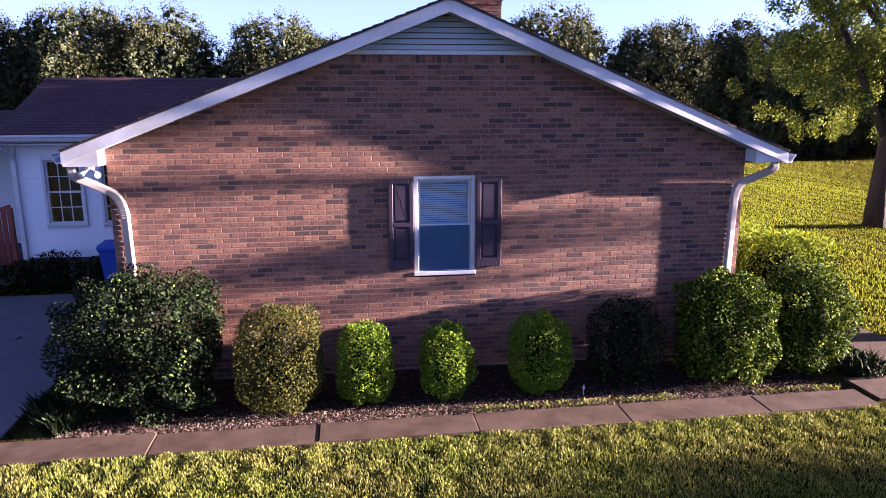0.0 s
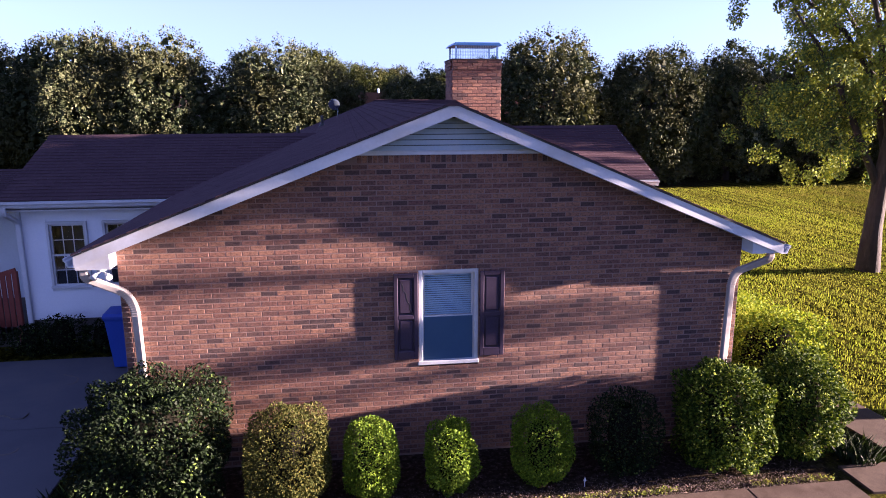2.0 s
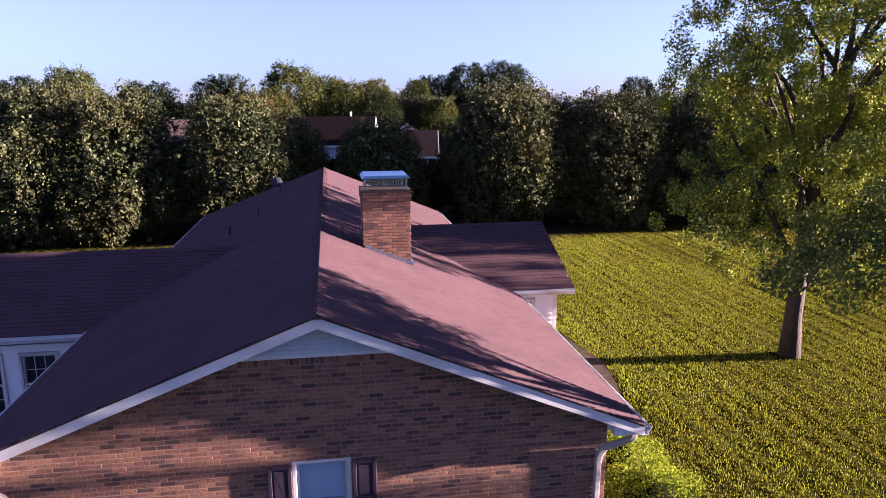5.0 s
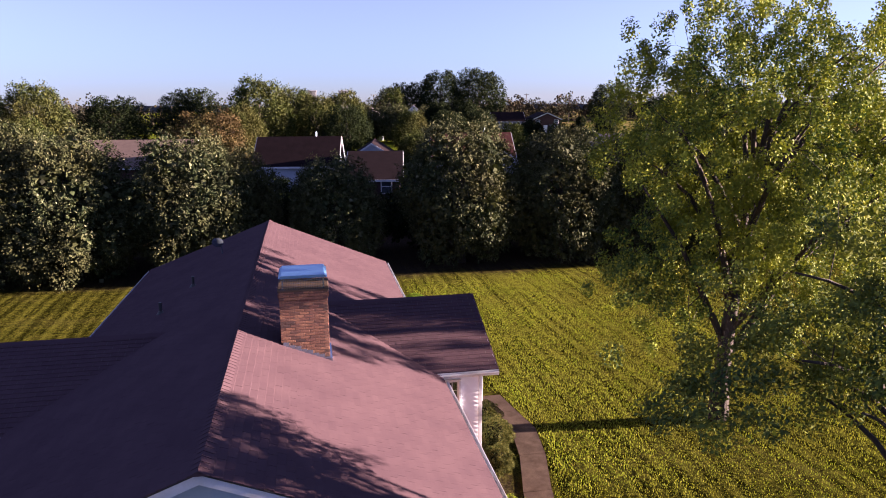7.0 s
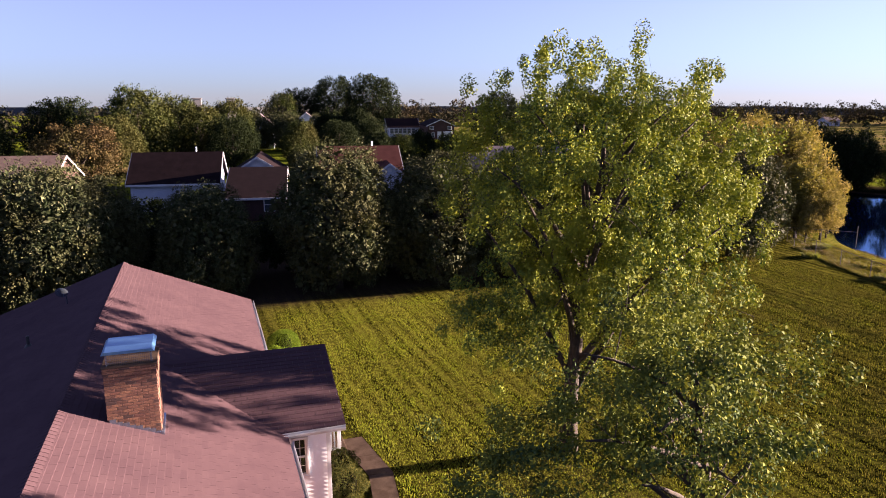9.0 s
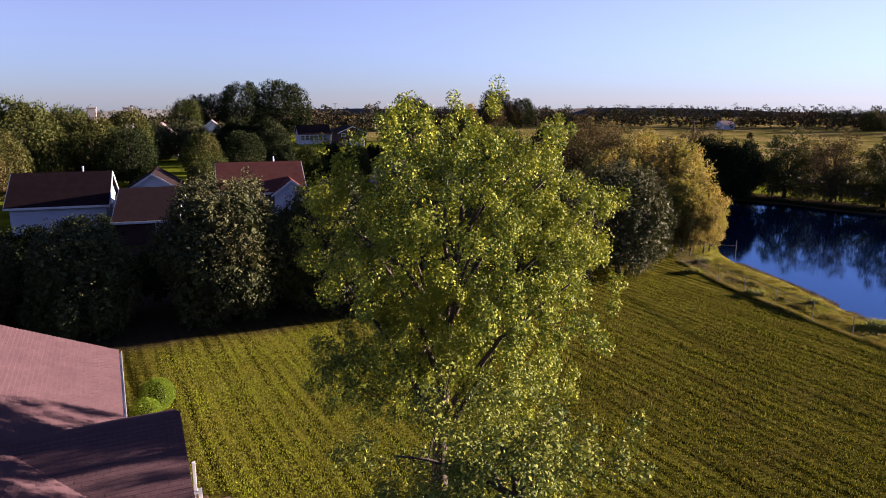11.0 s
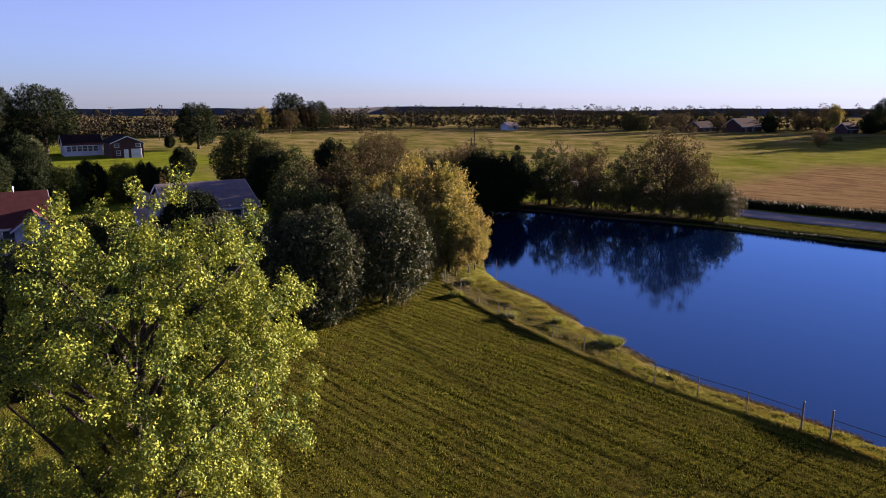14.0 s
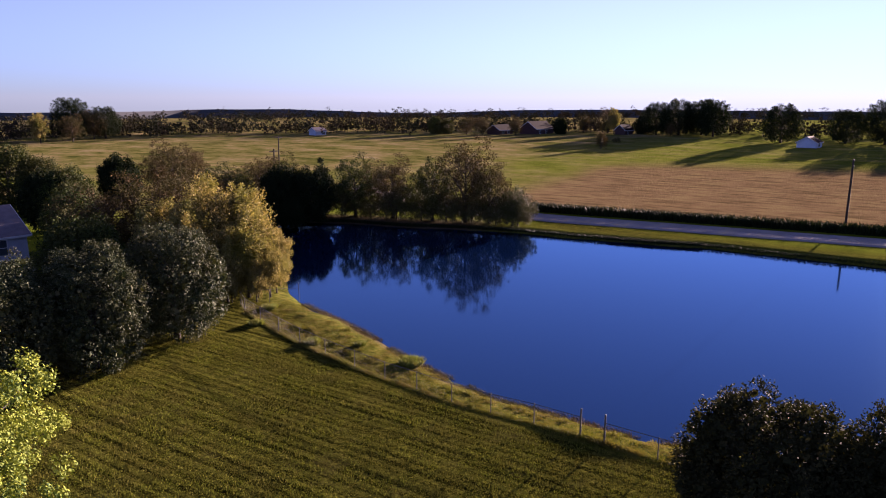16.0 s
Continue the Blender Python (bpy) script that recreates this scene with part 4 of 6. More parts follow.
# window with blind and screen
def sash_window(parent, x0, x1, z0, z1, y, frame_mat, blind=False, lights=None, depth=0.12, name="window"):
    f = 0.055
    g = Geo().box(x0, y - 0.03, z0, x0 + f, y + 0.08, z1, 0.006).box(x1 - f, y - 0.03, z0, x1, y + 0.08, z1, 0.006)
    g.box(x0 + f, y - 0.03, z1 - f, x1 - f, y + 0.08, z1, 0.006).box(x0 - 0.01, y - 0.05, z0 - 0.005, x1 + 0.01, y + 0.08, z0 + 0.05, 0.006)
    win = link_mesh(name, g, frame_mat, parent)
    zm = (z0 + z1) / 2 - 0.02
    for za, zb, dy in ((zm, z1 - f, 0.03), (z0 + 0.05, zm + 0.035, 0.005)):
        s = 0.035
        a, b = x0 + f, x1 - f
        g = Geo().box(a, y + dy, za, a + s, y + dy + 0.025, zb).box(b - s, y + dy, za, b, y + dy + 0.025, zb)
        g.box(a + s, y + dy, za, b - s, y + dy + 0.025, za + s).box(a + s, y + dy, zb - s, b - s, y + dy + 0.025, zb)
        link_mesh("sash", g, frame_mat, win)
        pane = link_mesh("pane", Geo().box(a + s, y + dy + 0.010, za + s, b - s, y + dy + 0.014, zb - s), M_GLASS, win)
        pane.visible_shadow = False
        if lights:
            g = Geo()
            for k in range(1, lights[0]):
                xm = a + s + (b - a - 2 * s) * k / lights[0]
                g.box(xm - 0.008, y + dy + 0.003, za + s, xm + 0.008, y + dy + 0.009, zb - s)
            for k in range(1, lights[1]):
                zz = za + s + (zb - za - 2 * s) * k / lights[1]
                g.box(a + s, y + dy + 0.0035, zz - 0.008, b - s, y + dy + 0.0085, zz + 0.008)
            link_mesh("muntin", g, frame_mat, win)
    if blind:
        g = Geo()
        z = zm + 0.03
        while z < z1 - f - 0.02:
            g.add([(x0 + f + 0.02, y + 0.075, z), (x1 - f - 0.02, y + 0.075, z), (x1 - f - 0.02, y + 0.090, z + 0.021), (x0 + f + 0.02, y + 0.090, z + 0.021)], [(0, 1, 2, 3)])
            z += 0.030
        link_mesh("blind", g, M_BLIND_SKY, win)
        link_mesh("screen", Geo().box(x0 + f + 0.02, y - 0.004, z0 + 0.06, x1 - f - 0.02, y - 0.001, zm + 0.02), M_SCREEN_SKY, win)
    # near-black panel stands in for the unlit room behind the glass
    link_mesh("room_backing", Geo().box(x0, y + 0.30, z0, x1, y + 0.32, z1), M_ROOM, win)
    return win


sash_window(house, 1.765, 2.585, 1.33, 2.672, WY + 0.035, M_WHITE, blind=True)
for x0, x1 in ((1.43, 1.755), (2.60, 2.935)):
    g = Geo().box(x0, WY - 0.045, 1.43, x0 + 0.055, WY - 0.008, 2.635, 0.006).box(x1 - 0.055, WY - 0.045, 1.43, x1, WY - 0.008, 2.635, 0.006)
    for za, zb in ((1.43, 1.55), (2.0, 2.06), (2.575, 2.635)):
        g.box(x0 + 0.055, WY - 0.045, za, x1 - 0.055, WY - 0.008, zb, 0.006)
    sh = link_mesh("shutter", g, M_SHUTTER, house, "dark plum panelled shutter")
    for za, zb in ((1.55, 2.0), (2.06, 2.575)):
        g = Geo().box(x0 + 0.055, WY - 0.022, za, x1 - 0.055, WY - 0.01, zb).box(x0 + 0.078, WY - 0.040, za + 0.024, x1 - 0.078, WY - 0.020, zb - 0.024, 0.014)
        link_mesh("shutter_panel", g, M_SHUTTER, sh)
    if x0 < 2:
        pts = [(x0 + 0.10 + 0.16 * k / 9 + 0.012 * math.sin(k * 2.4), WY - 0.0405, 2.52 - 0.47 * k / 9) for k in range(10)]
        link_mesh("split", Geo().tube(pts, 0.0045, 5, squash=(1, 0.15)), M_BLACK, sh)


def bend(points, n=6):
    """Rounds the inner corners of a line of points."""
    pts = [Vector(p) for p in points]
    out = [pts[0]]
    for a, b, c in zip(pts[:-2], pts[1:-1], pts[2:]):
        r = min(0.13, (a - b).length * 0.45, (c - b).length * 0.45)
        p, q = b + (a - b).normalized() * r, b + (c - b).normalized() * r
        for k in range(n + 1):
            u = k / n
            out.append(p.lerp(b, u).lerp(b.lerp(q, u), u))
    return out + [pts[-1]]


def downspout(parent, pts, mat):
    path = bend(pts)
    ribs = Geo().tube(path, 1.0, 12, squash=(0.048, 0.036))
    for i in range(1, len(path) - 1):
        d = (path[i + 1] - path[i - 1]).normalized()
        if (path[i] - path[i - 1]).length < 0.06:
            ribs.tube([path[i] - d * 0.006, path[i] + d * 0.006], 1.0, 12, squash=(0.053, 0.041))
    link_mesh("downspout", ribs, mat, parent)


M_SPOUT = surface("cream_aluminium", (0.26, 0.235, 0.22), (0.34, 0.31, 0.29), 2, 30, 0.4, 0.05, 0.002, stain=(0.22, 0.185, 0.165))
downspout(house, [(6.72, 8.98, 2.82), (6.72, 8.98, 2.70), (6.30, 9.10, 2.50), (6.24, 9.105, 2.35), (6.20, 9.105, 0.12)], M_SPOUT)
downspout(house, [(-2.36, 8.98, 2.90), (-2.36, 8.98, 2.76), (-1.93, 9.10, 2.52), (-1.84, 9.105, 2.32), (-1.80, 9.105, 0.12)], M_SPOUT)
lamp = link_mesh("floodlight", Geo().tube([(-2.16, 9.0, 2.882), (-2.16, 9.0, 2.84)], [0.055, 0.055], 12).tube([(-2.16, 9.0, 2.845), (-2.20, 8.96, 2.81)], 0.012, 6).tube([(-2.16, 9.0, 2.845), (-2.10, 8.97, 2.81)], 0.012, 6), M_WHITE, house, "white twin-bulb floodlight")
for x, dx in ((-2.20, -0.03), (-2.10, 0.04)):
    link_mesh("bulb", Geo().tube([(x, 8.96, 2.81), (x + dx * 0.6, 8.94, 2.79), (x + dx * 1.1, 8.91, 2.77), (x + dx * 1.2, 8.90, 2.765)], [0.018, 0.034, 0.045, 0.034], 12), M_WHITE, lamp, smooth=True)


# ---- low wings ----
def lap_siding(parent, axis, at_, u0, u1, z0, z1, mat, out=-1, step=0.115, holes=()):
    """Overlapping boards, each a piece; holes: (u0, u1, z0, z1) left open."""
    z = z0
    while z < z1 - 0.01:
        top = min(z + step, z1)
        spans = [(u0, u1)]
        for a, b, c, d in holes:
            if top > c and z < d:
                spans = [q for s in spans for q in ((s[0], min(s[1], a)), (max(s[0], b), s[1])) if q[1] - q[0] > 0.01]
        for a, b in spans:
            lo, hi = at_ + out * 0.024, at_ + out * 0.006
            pts = [(lo, z), (hi, top), (at_ + 0.0, top), (at_ + 0.0, z)]
            g = Geo()
            if axis == "y":
                g.add([(a, p, q) for p, q in pts] + [(b, p, q) for p, q in pts], [(0, 4, 5, 1), (0, 3, 7, 4), (0, 1, 2, 3), (4, 7, 6, 5)])
            else:
                g.add([(p, a, q) for p, q in pts] + [(p, b, q) for p, q in pts], [(0, 1, 5, 4), (0, 4, 7, 3), (0, 3, 2, 1), (4, 5, 6, 7)])
            link_mesh("board", g, mat, parent)
        z += step


def wing_roof(parent, x0, x1, ye, ze, yr, zr, yb, shingle_from=None):
    """A gable roof whose ridge runs along x."""
    sl = (zr - ze) / (yr - ye)
    deck = link_mesh("roof", Geo().prism([(ye, ze - 0.02), (yr, zr - 0.02), (yb, ze - 0.02), (yb, ze - 0.1), (yr, zr - 0.12), (ye, ze - 0.1)], "x", x0 + 0.01, x1 - 0.01), M_FOUND, parent)
    rest = Geo()
    run = yr - ye
    length = run * math.hypot(1, sl)
    for c in range(int(length / 0.142) + 1):
        k0, k1 = c * 0.142 / length, min((c * 0.142 + 0.155) / length, 1)
        x = x0 - (0.16 if c % 2 else 0)
        while x < x1:
            a, b = max(x, x0), min(x + 0.312, x1)
            x += 0.322
            if b - a < 0.03:
                continue
            lift = 0.018 + 0.006 * rng.random()
            for s in (1, -1):
                ya, y2 = yr - s * run * (1 - k0), yr - s * run * (1 - k1)
                za, z2 = ze + sl * run * k0, ze + sl * run * k1
                rest.add([(a, ya, za + lift), (b, ya, za + lift), (b, y2, z2 + 0.006), (a, y2, z2 + 0.006), (a, ya, za), (b, ya, za)], [(0, 1, 2, 3), (4, 5, 1, 0)] if s > 0 else [(3, 2, 1, 0), (0, 1, 5, 4)])
    link_mesh("shingles", rest, M_SHINGLES, deck, kind="stuff")
    link_mesh("ridge_cap", Geo().prism([(yr - 0.14, zr - 0.03), (yr, zr + 0.034), (yr + 0.14, zr - 0.03)], "x", x0, x1), M_SHINGLE, deck)
    link_mesh("fascia", Geo().box(x0 + 0.02, ye + 0.0, ze - 0.15, x1 - 0.02, ye + 0.025, ze - 0.012, 0.004), M_WHITE, parent)
    o = [(0, 0), (0, -0.10), (-0.07, -0.10), (-0.09, -0.05), (-0.11, -0.03), (-0.11, 0.0), (-0.095, 0.0), (-0.08, -0.045), (-0.06, -0.088), (-0.01, -0.088), (-0.01, 0)]
    link_mesh("gutter", Geo().prism([(ye + a, ze - 0.02 + b) for a, b in o], "x", x0 + 0.02, x1 - 0.02), M_WHITE, parent)
    return deck


wing = thing("side_wing", "white-sided low wing with a maroon shingle roof", "house wing", (-3.9, 15, 0))
wing_roof(wing, -5.72, 0.6, 14.38, 3.0, 17.2, 4.08, 20.0)
holes = [(-5.05, -4.28, 1.17, 2.53), (-3.99, -3.22, 1.17, 2.53)]
link_mesh("wall", Geo().box(-5.55, 14.78, 0.52, holes[0][0], 14.95, 2.86).box(holes[0][1], 14.78, 0.52, holes[1][0], 14.95, 2.86).box(holes[1][1], 14.78, 0.52, -2.03, 14.95, 2.86)
          .box(holes[0][0], 14.78, 0.52, holes[0][1], 14.95, 1.17).box(holes[0][0], 14.78, 2.53, holes[0][1], 14.95, 2.86).box(holes[1][0], 14.78, 0.52, holes[1][1], 14.95, 1.17).box(holes[1][0], 14.78, 2.53, holes[1][1], 14.95, 2.86)
          .box(-5.55, 14.955, 0.52, -5.4, 19.6, 2.86), M_SIDING, wing)
lap_siding(wing, "y", 14.778, -5.55, -2.03, 0.52, 2.84, M_SIDING, holes=holes)
link_mesh("foundation", Geo().box(-5.53, 14.80, -0.1, -2.03, 14.95, 0.515).box(-5.53, 14.955, -0.1, -5.40, 19.6, 0.515), M_FOUND, wing)
link_mesh("soffit", Geo().box(-5.7, 14.40, 2.80, -2.45, 14.80, 2.82), M_WHITE, wing)
for a, b, c, d in holes:
    sash_window(wing, a, b, c, d, 14.745, M_WHITE, lights=(3, 2))
downspout(wing, [(-5.60, 14.33, 2.88), (-5.60, 14.33, 2.76), (-5.53, 14.70, 2.55), (-5.52, 14.715, 0.1)], M_WHITE)
link_mesh("corner_board", Geo().box(-5.58, 14.735, 0.5, -5.49, 14.775, 2.85, 0.005), M_WHITE, wing)
gable_v = [(14.6, 2.86), (17.2, 3.9), (19.8, 2.86)]
link_mesh("gable_end", Geo().prism(gable_v, "x", -5.5, -5.4), M_SIDING, wing)

# open porch beyond the wing, with a red stair rail
porch = thing("side_porch", "shaded white porch with a post and brace", "porch", (-7.4, 15.5, 0))
wing_roof(porch, -11.5, -5.76, 14.40, 2.93, 16.6, 3.38, 18.8)
link_mesh("wall", Geo().box(-11.3, 17.0, -0.05, -5.6, 17.12, 2.86), M_SIDING, porch)
lap_siding(porch, "y", 16.998, -11.3, -5.62, 0.5, 2.8, M_SIDING, step=0.16)
for x in (-6.25, -8.9):
    post = link_mesh("post", Geo().box(x - 0.05, 14.55, -0.05, x + 0.05, 14.65, 2.83, 0.006), M_WHITE, porch)
    link_mesh("brace", Geo().tube([(x - 0.05, 14.60, 2.30), (x - 0.42, 14.60, 2.80)], 1.0, 4, squash=(0.035, 0.03)), M_WHITE, post)
link_mesh("floor", Geo().box(-11.2, 14.7, -0.05, -5.62, 16.95, 0.42, 0.01), M_FOUND, porch)
rail = thing("stair_rail", "dark red stained wooden porch railing", "railing", (-6.7, 14.66, 0))
for x in (-5.72, -6.7, -7.7):
    link_mesh("post", Geo().box(x - 0.045, 14.68, -0.02, x + 0.045, 14.77, 1.55 - 0.30 * (-5.72 - x), 0.006), M_REDWOOD, rail)
link_mesh("handrail", Geo().tube([(-5.70, 14.72, 1.58), (-7.75, 14.72, 0.97)], 1.0, 4, squash=(0.05, 0.035)), M_REDWOOD, rail)
for k in range(17):
    x = -5.84 - k * 0.112
    top = 1.54 - 0.30 * (-5.72 - x)
    link_mesh("baluster", Geo().box(x - 0.045, 14.70, 0.12, x + 0.045, 14.73, top, 0.003), M_REDWOOD, rail)

# back wing: a cross gable with a sided porch room
back_wing = thing("back_wing", "white-sided cross gable room with a maroon shingle roof", "house wing", (7.2, 18.8, 0))
deck = wing_roof(back_wing, 3.9, 8.28, 15.92, 3.02, 18.76, 4.16, 21.6)
bh = [(6.93, 7.36, 1.62, 2.72)]
link_mesh("wall", Geo().box(6.40, 16.22, 0.62, bh[0][0], 16.38, 2.92).box(bh[0][1], 16.22, 0.62, 7.88, 16.38, 2.92).box(bh[0][0], 16.22, 0.62, bh[0][1], 16.38, bh[0][2]).box(bh[0][0], 16.22, bh[0][3], bh[0][1], 16.38, 2.92)
          .prism([(16.385, 0.62), (19.3, 0.62), (19.3, 2.9), (16.385, 2.9)], "x", 7.72, 7.88).prism([(16.1, 2.9), (18.76, 4.0), (21.4, 2.9)], "x", 7.74, 7.86), M_SIDING, back_wing)
lap_siding(back_wing, "y", 16.218, 6.40, 7.88, 0.62, 2.92, M_SIDING, holes=bh)
lap_siding(back_wing, "x", 7.882, 16.24, 19.3, 0.62, 2.90, M_SIDING, out=1)
link_mesh("base", Geo().box(6.40, 16.19, -0.1, 7.91, 16.37, 0.615).box(7.72, 16.375, -0.1, 7.91, 19.3, 0.615), M_MORTAR, back_wing)
bb = Geo()
for row in range(9):
    z = 0.01 + (row + 0.5) * BH
    for k in range(8):
        x0 = 6.42 + k * BL + (BL / 2 if row % 2 else 0)
        if x0 + BL < 7.95:
            bb.box(x0 + 0.005, 16.182, z - BH / 2 + 0.005, x0 + BL - 0.005, 16.21, z + BH / 2 - 0.005)
    for k in range(15):
        y0 = 16.2 + k * BL + (BL / 2 if row % 2 else 0)
        bb.box(7.89, y0 + 0.005, z - BH / 2 + 0.005, 7.918, y0 + BL - 0.005, z + BH / 2 - 0.005)
link_mesh("brickwork", bb, M_BRICKS, back_wing, kind="stuff")
sash_window(back_wing, *bh[0], 16.185, M_WHITE, lights=(2, 2))
link_mesh("soffit", Geo().box(6.9, 15.95, 2.88, 8.26, 16.2, 2.90), M_WHITE, back_wing)
link_mesh("corner_board", Geo().box(7.82, 16.165, 0.6, 7.915, 16.19, 2.9, 0.004), M_WHITE, back_wing)
link_mesh("rake_board", Geo().prism([(15.92, 2.86), (15.92, 3.0), (18.76, 4.14), (21.6, 3.0), (21.6, 2.86), (18.76, 4.0)], "x", 8.255, 8.28), M_WHITE, back_wing)
porch_rail = thing("porch_railing", "white painted porch railing with square balusters", "railing", (8.4, 19.9, 0))
link_mesh("step", Geo().box(7.95, 19.35, -0.05, 8.75, 21.2, 0.36, 0.015).box(8.76, 19.5, -0.05, 9.05, 21.0, 0.18, 0.015), M_CONC, porch_rail)
for x, y in ((8.02, 19.4), (8.7, 19.4), (8.05, 21.1), (8.7, 21.1)):
    link_mesh("post", Geo().box(x - 0.05, y - 0.05, 0.36, x + 0.05, y + 0.05, 1.36 if x > 8.5 else 2.88, 0.006), M_WHITE, porch_rail)
for z in (0.52, 1.26):
    link_mesh("rail", Geo().box(8.08, 19.37, z - 0.03, 8.65, 19.43, z + 0.03, 0.006), M_WHITE, porch_rail)
for k in range(5):
    x = 8.16 + 0.10 * k
    link_mesh("baluster", Geo().box(x - 0.018, 19.385, 0.55, x + 0.018, 19.415, 1.23), M_WHITE, porch_rail)

# wheeled bin beside the house
bin_ = thing("wheelie_bin", "blue plastic wheeled recycling bin against the brick wall", "bin", (-3.28, 13.3, 0.02))
bx, by = -3.28, 13.3
g = Geo()
for z, w, d in ((0.05, 0.20, 0.22), (0.95, 0.27, 0.30), (1.0, 0.29, 0.32), (1.02, 0.29, 0.32)):
    g.v += [(bx - w, by - d, z), (bx + w, by - d, z), (bx + w, by + d, z), (bx - w, by + d, z)]
g.f += [(k * 4 + i, k * 4 + (i + 1) % 4, k * 4 + 4 + (i + 1) % 4, k * 4 + 4 + i) for k in range(3) for i in range(4)] + [(3, 2, 1, 0)]
link_mesh("body", g, M_BIN, bin_)
link_mesh("lid", Geo().prism([(by - 0.33, 1.022), (by + 0.36, 1.022), (by + 0.36, 1.06), (by + 0.2, 1.10), (by - 0.25, 1.085), (by - 0.33, 1.05)], "x", bx - 0.30, bx + 0.30), M_BIN, bin_)
for s in (-1, 1):
    link_mesh("wheel", Geo().tube([(bx + s * 0.20, by + 0.28, 0.12), (bx + s * 0.25, by + 0.28, 0.12)], [0.10, 0.10], 14), M_BLACK, bin_)
link_mesh("mark", Geo().add([(bx + 0.0, by - 0.262, 0.66), (bx + 0.10, by - 0.262, 0.66), (bx + 0.05, by - 0.265, 0.75)], [(0, 1, 2)]), M_WHITE, bin_)

# ---- yard trees ----
main_tree = tree_meshes(3, 13.2, 8.15, (5.1, 4.8, 4.9), 0.26, 820, 165, 0.090, 0.275, M_LEAF_MAIN, M_BARK, shell=0.42, rough=0.34, limbs=16, twigs=600, droop=0.7, squash=1.3, lean=(0.6, -0.5), first=0.16, freq=3.0, lifts=0.6, taper=-0.10, puff=1.8, skirt=[(95, 3.7, 2.5, 5.0, -0.30, 1.10), (26, 4.4, 3.4, 5.2, 0.85, 1.06)])
plant_tree("yard_tree", main_tree, (15.85, 17.95, 0), "tall broadleaf tree with yellow-green autumn leaves on the lawn")
# last two skirts: unseen low boughs added to shade the lower brick wall
near_tree = tree_meshes(8, 8.6, 6.35, (2.9, 2.5, 1.85), 0.19, 190, 105, 0.076, 0.28, M_LEAF_NEAR, M_BARK, shell=0.42, rough=0.5, limbs=15, twigs=230, droop=0.6, squash=0.9, lean=(-1.5, -0.5), first=0.36, freq=2.6, lifts=0.3, puff=1.6, skirt=[(52, 4.9, 4.7, 5.9, 0.86, 1.06), (9, 0.95, 2.5, 3.4, 1.36, 1.52), (5, 0.4, 1.5, 1.95, 1.25, 1.5)])
plant_tree("yard_tree", near_tree, (13.9, 8.95, 0), "open-crowned tree with grey bark and sparse olive leaves")

pears = [tree_meshes(20 + k, 7.75, 4.35, (3.5, 3.5, 4.0), 0.20, 9000, 8, 0.115, 0.21, M_LEAF_PEAR, M_BARK, limbs=8, twigs=60, droop=0.9, squash=1.4, first=0.12, lobes=84) for k in range(3)]
ROW = [(-22.5, 40.2, 1.0), (-17.3, 39.6, 0.95), (-12.6, 39.8, 1.04), (-8.6, 39.6, 1.0), (-2.6, 39.8, 0.96), (-0.7, 40.8, 0.86), (5.2, 40.0, 0.80), (12.6, 39.8, 1.04), (18.8, 39.9, 0.98), (24.0, 40.0, 0.96), (29.0, 39.6, 0.98), (34.4, 38.9, 0.98), (40.7, 39.3, 1.0)]
for k, (x, y, s) in enumerate(ROW):
    plant_tree("pear_tree", pears[k % 3], (x, y, 0), "dense dark-green ornamental pear tree in a row along the lawn", turn=k * 1.9, scale=s, group="row of pear trees")
for k, (x, y, s) in enumerate([(15.6, 155, 1.02), (23.0, 153, 1.0), (30.8, 152, 0.97), (38.8, 151, 0.97), (8.0, 158, 1.0)]):
    plant_tree("pear_tree", pears[k % 3], (x, y, 0), "round-headed dark pear tree in a row before distant houses", turn=1 + k * 2.3, scale=(1.3 * s, 1.3 * s, s), group="distant row of pear trees")
# dark bushes added to deepen the shade on the ground behind the pears
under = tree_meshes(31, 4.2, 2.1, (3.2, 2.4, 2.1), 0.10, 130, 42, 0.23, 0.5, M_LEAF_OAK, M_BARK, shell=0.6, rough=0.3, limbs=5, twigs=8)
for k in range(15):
    plant_tree("shade_bush", under, (-22 + 4.7 * k, 43.6 + 0.8 * math.sin(k * 2.2), 0), "dark bush added to fill the shade behind the pear row", "bush", turn=k * 1.3, scale=(0.95, 0.95, 0.9 + 0.2 * math.sin(k * 3.1)), group="bushes behind the pear row")
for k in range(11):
    plant_tree("shade_bush", under, (-19 + 4.9 * k, 51.5 + 1.1 * math.sin(k * 1.7), 0), "dark bush added to fill the shade behind the pear row", "bush", turn=k * 2.3, scale=(1.1, 1.1, 0.72 + 0.1 * math.sin(k * 2.1)), group="bushes behind the pear row")

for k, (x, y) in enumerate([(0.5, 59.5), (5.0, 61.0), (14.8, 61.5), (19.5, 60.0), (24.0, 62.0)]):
    plant_tree("shade_bush", under, (x, y, 0), "dark bush added to fill the shade behind the pear row", "bush", turn=k * 1.9, scale=(1.1, 1.1, 0.8 + 0.08 * math.sin(k * 2.1)), group="bushes behind the pear row")

